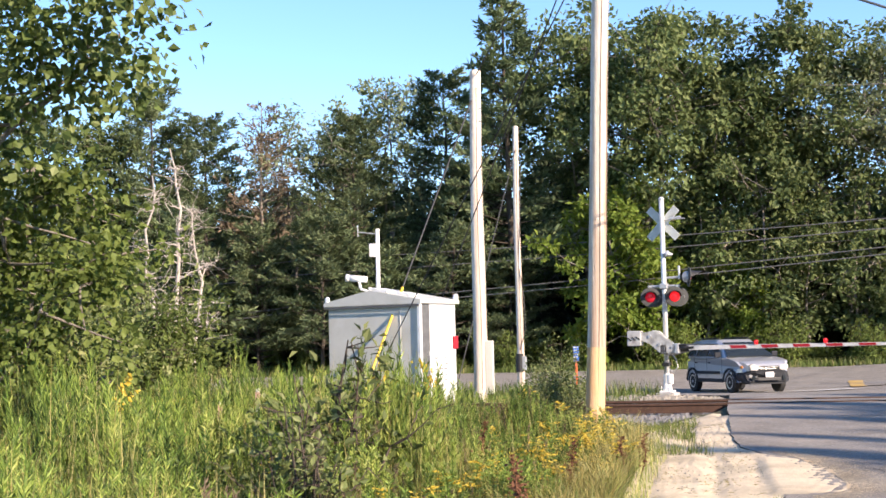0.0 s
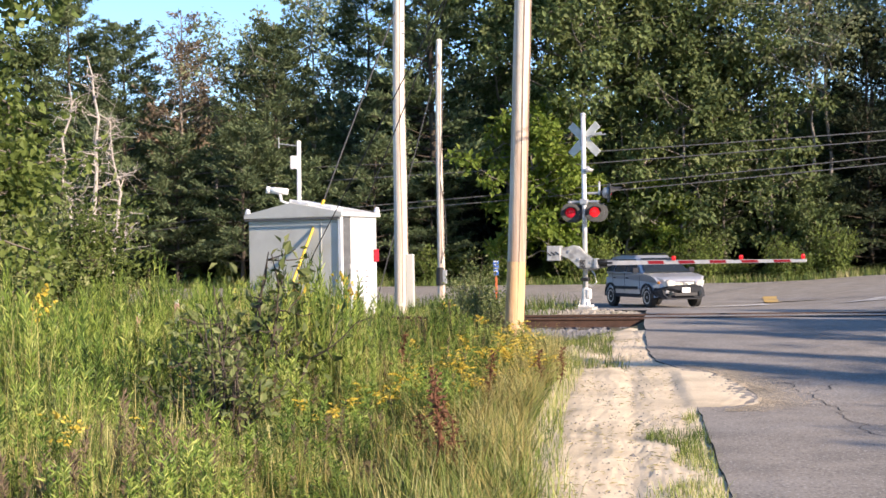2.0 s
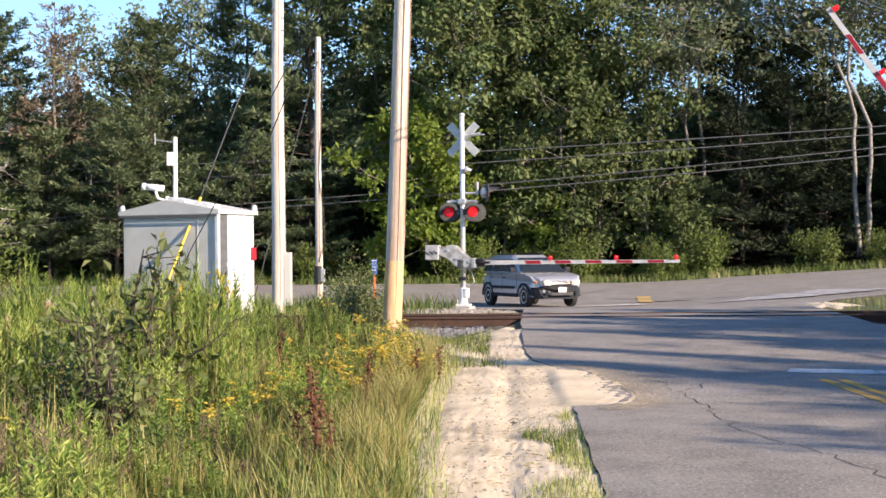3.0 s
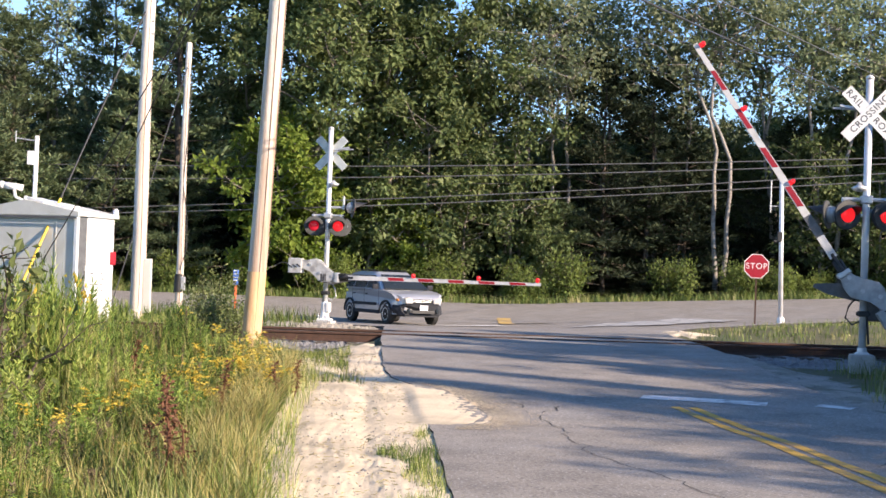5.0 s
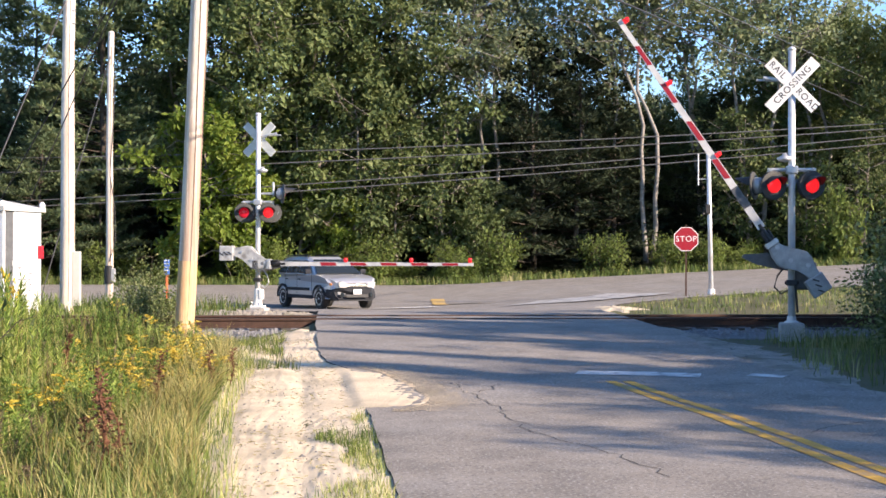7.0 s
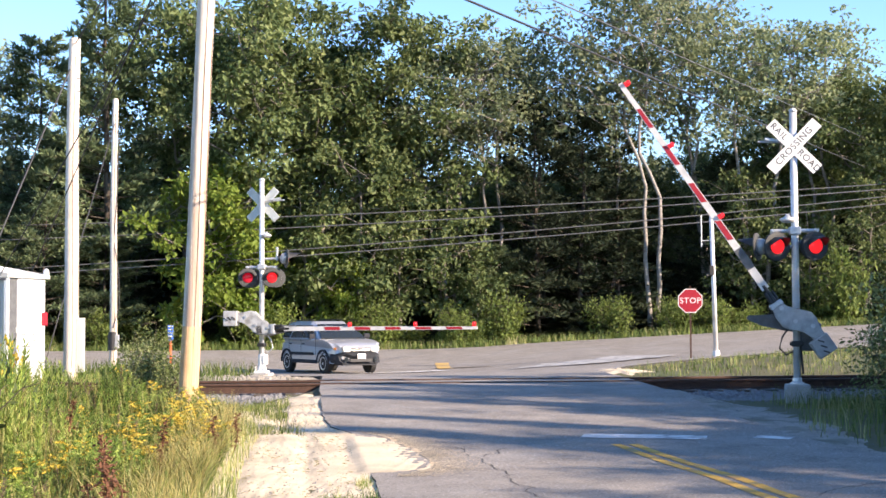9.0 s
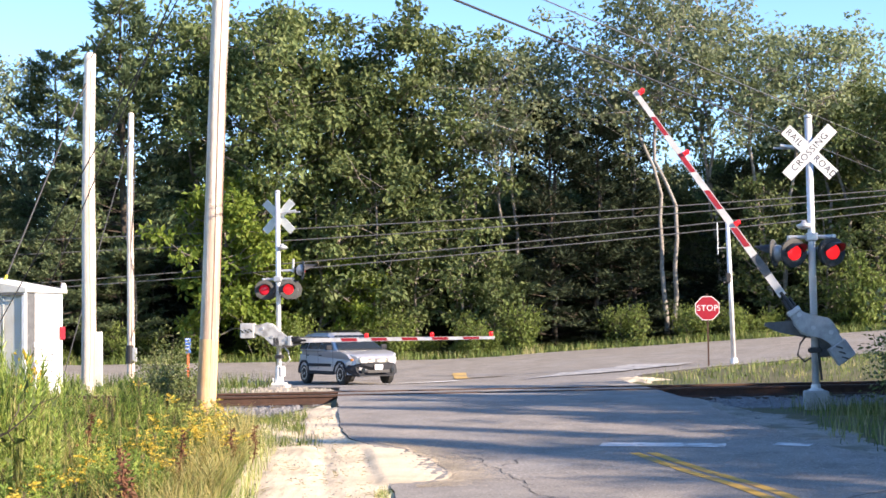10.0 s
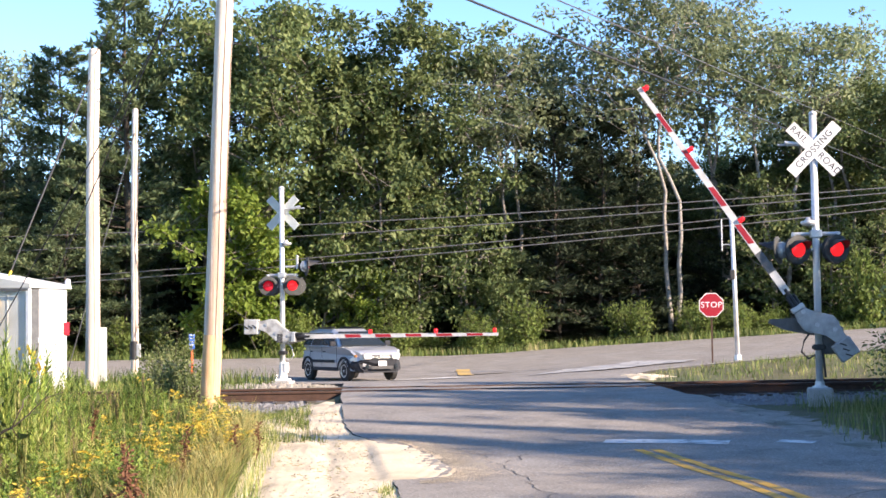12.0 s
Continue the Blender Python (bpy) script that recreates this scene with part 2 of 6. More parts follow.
L = dict(
    oak=leafy("oak_leaves", [(0.0, (0.053, 0.078, 0.028)), (0.5, (0.12, 0.163, 0.056)), (1.0, (0.24, 0.276, 0.112))], 0.35),
    thin=leafy("birch_leaves", [(0.0, (0.095, 0.125, 0.068)), (0.5, (0.205, 0.25, 0.13)), (1.0, (0.36, 0.385, 0.22))], 0.5),
    maple=leafy("bright_maple_leaves", [(0.0, (0.066, 0.110, 0.015)), (0.5, (0.154, 0.220, 0.033)), (1.0, (0.264, 0.319, 0.066))], 0.45),
    pine=leafy("pine_needles", [(0.0, (0.06, 0.09, 0.042)), (0.5, (0.135, 0.18, 0.085)), (1.0, (0.25, 0.29, 0.15))], 0.3, 0.6),
    # darker than the pine: the wood's deep shade is put into this colour
    spruce=leafy("shade_darkened_needles", [(0.0, (0.016, 0.025, 0.014)), (0.5, (0.034, 0.048, 0.025)), (1.0, (0.064, 0.082, 0.04))], 0.15, 0.7),
    brown=leafy("dying_needles", [(0.0, (0.09, 0.075, 0.05)), (0.5, (0.18, 0.135, 0.09)), (1.0, (0.27, 0.2, 0.14))], 0.2, 0.7),
    aspen=leafy("aspen_leaves", [(0.0, (0.07, 0.112, 0.033)), (0.5, (0.17, 0.235, 0.068)), (1.0, (0.37, 0.42, 0.18))], 0.45, 0.4, 0.7),
    shrub=leafy("shrub_leaves", [(0.0, (0.069, 0.098, 0.025)), (0.5, (0.161, 0.218, 0.052)), (1.0, (0.287, 0.345, 0.103))], 0.45, 0.4),
    alder=leafy("dark_shrub_leaves", [(0.0, (0.059, 0.088, 0.028)), (0.5, (0.145, 0.181, 0.060)), (1.0, (0.367, 0.388, 0.180))], 0.3, 0.4, 0.7),
    grass=leafy("meadow_grass", [(0.0, (0.032, 0.055, 0.012)), (0.4, (0.12, 0.17, 0.036)), (0.75, (0.26, 0.3, 0.075)), (1.0, (0.48, 0.44, 0.2))], 0.14, 0.4, 0.9, 0.7, 2.2),
    verge=leafy("verge_grass_blades", [(0.0, (0.04, 0.066, 0.016)), (0.4, (0.095, 0.14, 0.032)), (0.75, (0.17, 0.2, 0.06)), (1.0, (0.32, 0.29, 0.14))], 0.14, 0.5, 0.75, 0.7, 2.2),
    dry=leafy("dry_grass", [(0.0, (0.14, 0.12, 0.035)), (0.5, (0.34, 0.29, 0.1)), (1.0, (0.58, 0.5, 0.22))], 0.2, 0.6),
    weed=leafy("goldenrod_leaves", [(0.0, (0.028, 0.052, 0.01)), (0.4, (0.1, 0.165, 0.03)), (0.8, (0.23, 0.31, 0.06)), (1.0, (0.36, 0.4, 0.11))], 0.14, 0.38, 0.75, 0.9, 2.4),
    bloom=leafy("goldenrod_bloom", [(0.0, (0.4, 0.28, 0.03)), (0.5, (0.58, 0.43, 0.06)), (1.0, (0.7, 0.56, 0.14))], 0.3, 0.6),
    dock=leafy("dried_seed_heads", [(0.0, (0.07, 0.03, 0.018)), (0.5, (0.13, 0.06, 0.035)), (1.0, (0.22, 0.12, 0.07))], 0.15, 0.8),
)


# ---- mesh helpers ----
def empty(name, m=None):
    ob = new(name)
    ob.empty_display_size = 0.3
    if m is not None:
        ob.matrix_basis = m
    return ob


def part(name, bm, material, parent=None, label="", smooth=False):
    me = bpy.data.meshes.new(name)
    bmesh.ops.recalc_face_normals(bm, faces=bm.faces)
    if smooth:
        for f in bm.faces:
            f.smooth = True
    bm.to_mesh(me)
    bm.free()
    me.materials.append(material)
    ob = new(name, me)
    ob.parent = parent
    if label:
        tagged(ob, label)
    return ob


def np_mesh(name, v, f, material, parent=None, smooth=False):
    v, f = np.asarray(v, float), np.asarray(f, int)
    me = bpy.data.meshes.new(name)
    me.vertices.add(len(v))
    me.vertices.foreach_set("co", v.ravel())
    me.loops.add(f.size)
    me.loops.foreach_set("vertex_index", f.ravel())
    me.polygons.add(len(f))
    me.polygons.foreach_set("loop_start", np.arange(len(f)) * f.shape[1])
    me.polygons.foreach_set("use_smooth", np.full(len(f), smooth))
    me.update(calc_edges=True)
    me.materials.append(material)
    ob = new(name, me)
    ob.parent = parent
    return ob


def box(bm, c, s, bevel=0.0, rot=None):
    r = bmesh.ops.create_cube(bm, size=1.0)
    vs = r["verts"]
    bmesh.ops.scale(bm, vec=s, verts=vs)
    if bevel:
        es = list({e for v in vs for e in v.link_edges})
        out = bmesh.ops.bevel(bm, geom=es, offset=bevel, segments=2, affect="EDGES", profile=0.6)
        vs = list({v for f in out["faces"] for v in f.verts} | {v for v in vs if v.is_valid})
        seen, todo = set(vs), list(vs)
        while todo:
            for e in todo.pop().link_edges:
                for w in e.verts:
                    if w not in seen:
                        seen.add(w)
                        todo.append(w)
        vs = list(seen)
    m = Matrix.Translation(c) @ (rot.to_4x4() if rot else Matrix())
    bmesh.ops.transform(bm, matrix=m, verts=vs)
    return vs


def rod(bm, a, b, r0, r1=None, seg=16, caps=True):
    a, b = Vector(a), Vector(b)
    d = b - a
    m = Matrix.Translation((a + b) / 2) @ d.to_track_quat("Z", "Y").to_matrix().to_4x4()
    bmesh.ops.create_cone(bm, cap_ends=caps, segments=seg, radius1=r0, radius2=r0 if r1 is None else r1, depth=d.length, matrix=m)


def prism(bm, outline, thick, m=Matrix()):
    """An outline in x, z, made thick along y about 0, set at m."""
    fr = [bm.verts.new(m @ Vector((x, -thick / 2, z))) for x, z in outline]
    bk = [bm.verts.new(m @ Vector((x, thick / 2, z))) for x, z in outline]
    bm.faces.new(fr)
    bm.faces.new(bk[::-1])
    for i in range(len(fr)):
        j = (i + 1) % len(fr)
        bm.faces.new((fr[j], fr[i], bk[i], bk[j]))


def lathe(bm, profile, m=Matrix(), seg=20):
    """Profile of (radius, height) turned about z."""
    rings = []
    for r, h in profile:
        rings.append([bm.verts.new(m @ Vector((r * math.cos(2 * math.pi * k / seg), r * math.sin(2 * math.pi * k / seg), h))) for k in range(seg)])
    for a, b in zip(rings, rings[1:]):
        for k in range(seg):
            bm.faces.new((a[k], a[(k + 1) % seg], b[(k + 1) % seg], b[k]))
    bm.faces.new(rings[0][::-1])
    bm.faces.new(rings[-1])


def tube(pts, radii, seg=6):
    """Verts and quads of a tapered tube along pts."""
    pts, radii = np.asarray(pts, float), np.asarray(radii, float)
    d = np.gradient(pts, axis=0)
    d /= np.linalg.norm(d, axis=1)[:, None] + 1e-9
    ref = np.where(np.abs(d[:, 2:3]) > 0.9, np.array([[1.0, 0, 0]]), np.array([[0, 0, 1.0]]))
    u = np.cross(d, ref)
    u /= np.linalg.norm(u, axis=1)[:, None] + 1e-9
    w = np.cross(d, u)
    a = np.linspace(0, 2 * np.pi, seg, endpoint=False)
    v = pts[:, None] + radii[:, None, None] * (u[:, None] * np.cos(a)[None, :, None] + w[:, None] * np.sin(a)[None, :, None])
    n, f = len(pts), []
    for i in range(n - 1):
        for k in range(seg):
            k2 = (k + 1) % seg
            f.append((i * seg + k, i * seg + k2, (i + 1) * seg + k2, (i + 1) * seg + k))
    return v.reshape(-1, 3), np.array(f)


def join(chunks):
    vs, fs, o = [], [], 0
    for v, f in chunks:
        vs.append(v)
        fs.append(f + o)
        o += len(v)
    return np.concatenate(vs), np.concatenate(fs)


def unit(a):
    return a / (np.linalg.norm(a, axis=-1, keepdims=True) + 1e-9)


def leaf_quads(rng, p, size, wide=0.5, axis=None, fold=0.25, face=None):
    """One folded diamond leaf at every point of p; axis: where the leaves point; face: where their upper sides look."""
    n = len(p)
    ax = unit(rng.normal(size=(n, 3)) if axis is None else axis)
    sd = unit(np.cross(ax, unit(rng.normal(size=(n, 3)) if face is None else face)))
    up = np.cross(sd, ax)
    s = (size * rng.uniform(0.65, 1.3, n))[:, None]
    mid = p + ax * s * 0.45 + up * s * fold * 0.5
    v = np.stack([p, mid + sd * s * wide / 2, p + ax * s, mid - sd * s * wide / 2], 1).reshape(-1, 3)
    return v, np.arange(4 * n).reshape(n, 4)


def smooth_step(a, b, v):
    k = np.clip((v - a) / (b - a), 0, 1)
    return k * k * (3 - 2 * k)


# ---- lie of the land ----
def level(x, y):
    """Height of the made-up surface: a low hump at the rails, rising to the right and to the far road."""
    x, y = np.asarray(x, float), np.asarray(y, float)
    z = 0.25 * smooth_step(14, 25, y) - 0.25 * smooth_step(31, 40, y) - 0.18 * smooth_step(39, 46, y)
    z = z + 0.05 * np.clip(x, 0, 60) * smooth_step(32, 45, y) * smooth_step(0, 4, x) + 0.4 * smooth_step(48, 62, y)
    return z


LEFT_EDGE = ((-60, 4.0), (-10, 1.4), (0, 0.5), (8.7, -0.1), (13.1, -0.41), (18.15, -0.85), (18.9, -1.18), (20.5, -1.42), (22.5, -1.56), (26, -1.84), (28.3, -2.0), (31, -2.15), (35, -2.4), (38, -3.1), (41, -5.5), (44, -10), (47, -20), (49, -45))
RIGHT_EDGE = ((-60, 10.5), (-10, 7.6), (8, 6.0), (12, 5.4), (15.5, 4.95), (17.7, 4.5), (20.6, 4.25), (25.6, 4.25), (33, 4.3), (37.5, 4.7), (40, 5.6), (43, 8.0), (46.5, 12), (49, 22), (51, 60))


def edge_x(table, y):
    return np.interp(y, [a for a, b in table], [b for a, b in table])


def terrain(x, y):
    """Height of the open ground: below the pavement, and lower still beside the rails."""
    x, y = np.asarray(x, float), np.asarray(y, float)
    out = np.maximum(edge_x(LEFT_EDGE, y) - x, x - edge_x(RIGHT_EDGE, y))
    z = level(x, y) - 0.05 - 0.22 * smooth_step(0.0, np.where(y < 26.6, 1.3, 0.35), out) * smooth_step(20.5, 24.5, y) * (1 - smooth_step(33, 37, y))
    z = z + 0.03 * np.sin(x * 0.7 + 1) * np.sin(y * 0.5) * smooth_step(0.5, 3, out) * (1 - smooth_step(44, 48, y))
    return z


def rail_y(x):
    return 28.3 + 0.08 * x


# ---- ground, roads and track ----
def ground_sheet():
    gx = np.concatenate([[-2500, -900, -400, -200, -110, -75], np.arange(-55, -20, 2.5), np.arange(-20, 12, 0.4), np.arange(12, 40, 2.0), [45, 60, 90, 160, 400, 900, 2500]])
    gy = np.concatenate([[-2500, -900, -300, -100, -50, -25, -12, -6, -2], np.arange(0, 50, 0.4), np.arange(50, 80, 2.0), [85, 95, 120, 200, 500, 1200, 3500]])
    X, Y = np.meshgrid(gx, gy)
    v = np.stack([X, Y, terrain(X, Y)], -1).reshape(-1, 3)
    n = len(gx)
    i = (np.arange(len(gy) - 1)[:, None] * n + np.arange(n - 1)[None]).ravel()
    ob = np_mesh("ground", v, np.stack([i, i + 1, i + n + 1, i + n], 1), M["soil"], smooth=True)
    tagged(ob, "weedy brown earth and low grass around the crossing", "ground", kind="structure")


def strip(name, ys, left, right, lift, material, cols=14, skirt=0.0, label="", category="", rag=0.0, edge_mat=None):
    """A sheet between two edges that follows the made-up surface, with a skirt down its sides."""
    rng = np.random.default_rng(len(name))
    ys = np.asarray(ys, float)
    l, r = left(ys) + rng.normal(0, rag, len(ys)), right(ys) + rng.normal(0, rag, len(ys))
    k = np.linspace(0, 1, cols)
    X = l[:, None] * (1 - k) + r[:, None] * k
    Y = np.repeat(ys[:, None], cols, 1)
    Z = level(X, Y) + lift
    v = np.stack([X, Y, Z], -1)
    chunks = []
    n = len(ys)
    i = (np.arange(n - 1)[:, None] * cols + np.arange(cols - 1)[None]).ravel()
    chunks.append((v.reshape(-1, 3), np.stack([i, i + 1, i + cols + 1, i + cols], 1)))
    ob = np_mesh(name, *join(chunks), material, smooth=True)
    tagged(ob, label, category, kind="structure")
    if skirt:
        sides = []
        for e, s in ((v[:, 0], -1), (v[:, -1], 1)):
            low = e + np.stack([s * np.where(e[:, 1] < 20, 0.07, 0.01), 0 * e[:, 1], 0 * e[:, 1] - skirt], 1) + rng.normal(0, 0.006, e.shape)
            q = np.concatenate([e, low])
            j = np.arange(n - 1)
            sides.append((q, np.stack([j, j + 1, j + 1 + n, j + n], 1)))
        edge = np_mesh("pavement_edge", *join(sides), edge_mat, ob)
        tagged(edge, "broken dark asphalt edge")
    return ob


def near_road():
    ys = np.concatenate([np.arange(-60, 4, 4.0), np.arange(4, 49.01, 0.3)])
    strip("road", ys, lambda y: edge_x(LEFT_EDGE, y), lambda y: edge_x(RIGHT_EDGE, y), 0.0, M["asphalt"], 64, 0.3,
          "patched grey asphalt side road over the crossing", "road", 0.008, M["asphalt_edge"])


def far_road():
    xs = np.linspace(-120, 120, 97)
    lo, hi = 48.8 + 0.02 * xs * (xs < 0), 61.5 + 0.0 * xs
    k = np.linspace(0, 1, 12)
    X = np.repeat(xs[:, None], 12, 1)
    Y = lo[:, None] * (1 - k) + hi[:, None] * k
    v = np.stack([X, Y, level(X, Y) + 0.004], -1).reshape(-1, 3)
    i = (np.arange(96)[:, None] * 12 + np.arange(11)[None]).ravel()
    ob = np_mesh("road", v, np.stack([i, i + 12, i + 13, i + 1], 1), M["asphalt"], smooth=True)
    tagged(ob, "wide grey asphalt main road along the woods", "road", kind="structure")


def ribbon(name, pts, width, lift, material, label, category="road marking", slant=None):
    """Paint or tar laid on the road along pts (x, y)."""
    pts = np.asarray(pts, float)
    seg = np.concatenate([np.linspace(a, b, max(2, int(np.hypot(*(b - a)) / 0.35)))[:-1] for a, b in zip(pts, pts[1:])] + [pts[-1:]])
    d = unit(np.gradient(seg, axis=0))
    nrm = np.stack([-d[:, 1], d[:, 0]], 1) if slant is None else np.repeat([slant], len(seg), 0)
    rng = np.random.default_rng(len(label))
    wob = rng.normal(0, width * 0.06, (len(seg), 1))
    a, b = seg + nrm * (width / 2 + wob), seg - nrm * (width / 2 - wob)
    q = np.concatenate([a, b])
    v = np.column_stack([q, level(q[:, 0], q[:, 1]) + lift])
    n = len(seg)
    j = np.arange(n - 1)
    ob = np_mesh(name, v, np.stack([j, j + 1, j + 1 + n, j + n], 1), material)
    return tagged(ob, label, category, kind="structure")


def markings():
    mid = np.array([(6.0, -20), (4.3, 0), (3.75, 5), (3.16, 10.1), (2.83, 13.7), (2.48, 15.8), (2.32, 16.8)])
    for s in (-0.1, 0.1):
        ribbon("road_marking", mid + [s, 0], 0.12, 0.005, M["yellow_line"], "worn double yellow centre line on the asphalt")
    ribbon("road_marking", [(0.75, 48.3), (0.72, 50.0), (0.68, 52.0)], 0.5, 0.03, M["faded_yellow"], "faded yellow centre line beyond the rails")
    ribbon("road_marking", [(1.95, 17.75), (3.4, 17.4)], 0.42, 0.006, M["white_line"], "worn white stop bar before the gate")
    ribbon("road_marking", [(4.02, 17.5), (4.4, 17.3)], 0.3, 0.006, M["white_line"], "white stop bar remnant at the road edge")
    ribbon("road_marking", [(-2.8, 43.4), (0.6, 46.6)], 0.5, 0.03, M["white_line"], "white stop bar in front of the waiting car")
    ribbon("road_marking", [(3.6, 43.4), (5.6, 46.6), (7.6, 48.8)], 2.6, 0.035, M["worn_line"], "worn white turning line at the junction")
    for a, b in (((-60, 50.6), (-8, 50.4)), ((-60, 60.4), (60, 60.4))):
        ribbon("road_marking", [a, b], 0.12, 0.035, M["worn_line"], "faded white edge line of the main road")
    # tar crack and patch seam
    rng = np.random.default_rng(5)
    a, b = np.array([0.45, 16.2]), np.array([1.75, 10.2])
    k = np.linspace(0, 1, 40)[:, None]
    pts = a * (1 - k) + b * k + np.cumsum(rng.normal(0, 0.03, (40, 2)), 0) + rng.normal(0, 0.03, (40, 2))
    ribbon("asphalt_crack", pts, 0.01, 0.004, M["crack"], "thin dark crack across the lane", "crack")
    for x0, y0, dx, n in ((0.4, 16.2, -0.28, 9), (0.62, 15.6, 0.12, 7), (0.5, 16.0, 0.0, 6), (3.2, 12.2, 0.2, 9)):
        pts = np.array([x0, y0]) + np.cumsum(rng.normal(0, 0.05, (n, 2)) + [dx / 3, 0.1], 0)
        ribbon("asphalt_crack", pts, 0.014, 0.004, M["crack"], "short branching crack in the asphalt", "crack")


def sand_shoulder():
    ys = np.arange(-14, 24.2, 0.12)
    L0 = ((-14, -0.5), (0, -1.6), (8.5, -1.75), (12, -2.1), (14.6, -2.3), (18.4, -2.5), (21, -2.7), (24.5, -2.9))
    R0 = ((-14, 1.55), (0, 0.3), (8.7, 0.02), (13, -0.25), (14.1, -0.2), (14.6, 0.12), (15.4, 0.1), (16.6, -0.12), (17.6, -0.4), (18.4, -0.8), (21, -1.2), (24.5, -1.62))
    rng = np.random.default_rng(3)
    k = np.linspace(0, 1, 90)
    l = np.interp(ys, *zip(*L0))
    r = np.interp(ys, *zip(*R0)) + 0.05 * np.sin(ys * 2.3) + 0.03 * np.sin(ys * 5.1) + rng.normal(0, 0.015, len(ys)) * (ys > 14) * (ys < 18)
    X = l[:, None] * (1 - k) + r[:, None] * k
    Y = np.repeat(ys[:, None], 90, 1)
    out = edge_x(LEFT_EDGE, Y) - X
    spill = smooth_step(13.6, 14.6, Y) * (1 - smooth_step(17.6, 18.4, Y)) * smooth_step(-0.05, 0.12, 0.12 - out)      # sand washed onto the asphalt
    rut = 0.02 * np.exp(-((out - 0.62) / 0.11) ** 2) + 0.02 * np.exp(-((out - 1.35) / 0.12) ** 2)
    lumps = 0.01 * np.sin(Y * 1.9 + 2 * X) * np.sin(X * 5) + rng.normal(0, 0.0035, X.shape)
    drift = out + 0.05 * np.sin(Y * 0.9) + 0.02 * np.sin(Y * 2.7 + 1)
    lumps = lumps + 0.0022 * np.sin(drift * 46) * (0.5 + 0.5 * np.sin(drift * 7 + Y * 0.6)) + 0.003 * np.sin(drift * 15 + 0.3 * Y) * np.sin(Y * 0.5 + 2)
    low = terrain(X, Y) + 0.03 - rut + lumps
    Z = low * (1 - spill) + (level(X, Y) + 0.012) * spill
    Z[:, 0] -= 0.06
    fade = smooth_step(0.72, 1.0, k)[None] * spill            # the drift thins out and breaks up on the asphalt
    Z = Z - fade * (0.006 + 0.012 * rng.random(X.shape) + 0.008 * np.sin(31 * X + 9 * Y) * np.sin(17 * Y - 11 * X))
    Z[:, -1] = np.where(spill[:, -1] > 0.5, level(X[:, -1], Y[:, -1]) + 0.001, Z[:, -1])
    i = (np.arange(len(ys) - 1)[:, None] * 90 + np.arange(89)[None]).ravel()
    ob = np_mesh("shoulder", np.stack([X, Y, Z], -1).reshape(-1, 3), np.stack([i, i + 1, i + 91, i + 90], 1), M["sand"], smooth=True)
    tagged(ob, "pale sandy shoulder with wheel ruts beside the asphalt", "road shoulder", kind="structure")
    # thin drift of sand grains fading out over the asphalt
    n = 14000
    y = rng.uniform(13.9, 18.5, n)
    x = np.interp(y, *zip(*R0)) + np.abs(rng.normal(0, 1, n)) * 0.26 - 0.04
    on = x > edge_x(LEFT_EDGE, y) + 0.03
    x, y = x[on], y[on]
    s = rng.uniform(0.002, 0.008, len(x))[:, None]
    a = rng.uniform(0, 6.28, len(x))[:, None] + np.array([0, 1.3, 2.4, 3.7, 5.0])
    rr = s * rng.uniform(0.5, 1.2, a.shape)
    v = np.stack([x[:, None] + rr * np.cos(a), y[:, None] + 1.6 * rr * np.sin(a), (level(x, y) + rng.uniform(0.004, 0.012, len(x)))[:, None] + 0 * a], -1)
    ob = np_mesh("sand_drift", v.reshape(-1, 3), np.arange(len(x) * 5).reshape(-1, 5), M["sand"])
    tagged(ob, "thin pale sand drifted over the asphalt edge", "sand", kind="stuff")
    # bleached sand washed along the far verge and on the track bed
    for name, cx, cy, sx, sy in (("sand_patch", -2.15, 24.3, 0.9, 1.4), ("sand_patch", 5.1, 37.9, 0.75, 2.3)):
        n = 24
        a = np.linspace(0, 2 * np.pi, n, endpoint=False)
        rr = 1 + 0.25 * rng.normal(size=n)
        ring = np.stack([cx + sx * rr * np.cos(a), cy + sy * rr * np.sin(a)], 1)
        if cx < 0:
            ring[:, 0] = np.minimum(ring[:, 0], edge_x(LEFT_EDGE, ring[:, 1]) - 0.06)
        elif cy < 30:
            ring[:, 0] = np.maximum(ring[:, 0], edge_x(RIGHT_EDGE, ring[:, 1]) + 0.06)
        inner = (ring + [cx, cy]) / 2
        q = np.concatenate([ring, inner, [[cx, cy]]])
        z = terrain(q[:, 0], q[:, 1]) + np.concatenate([np.full(n, -0.03), np.full(n, 0.05), [0.07]])
        j = np.arange(n)
        j2 = (j + 1) % n
        f = np.concatenate([np.stack([j, j2, j2 + n, j + n], 1), np.stack([j + n, j2 + n, np.full(n, 2 * n), np.full(n, 2 * n)], 1)[::1]])
        f4, f3 = f[:n], f[n:, :3]
        bm = bmesh.new()
        bv = [bm.verts.new(c) for c in np.column_stack([q, z])]
        for face in f4.tolist() + f3.tolist():
            bm.faces.new([bv[t] for t in face])
        ob = part(name, bm, M["sand"], smooth=True)
        tagged(ob, "bleached sand washed onto the verge", "sand", kind="structure")


RAIL_SECTION = ((-0.07, 0), (0.07, 0), (0.07, 0.012), (0.012, 0.035), (0.01, 0.13), (0.036, 0.142), (0.036, 0.176), (0.028, 0.182), (-0.028, 0.182), (-0.036, 0.176), (-0.036, 0.142), (-0.01, 0.13), (-0.012, 0.035), (-0.07, 0.012))


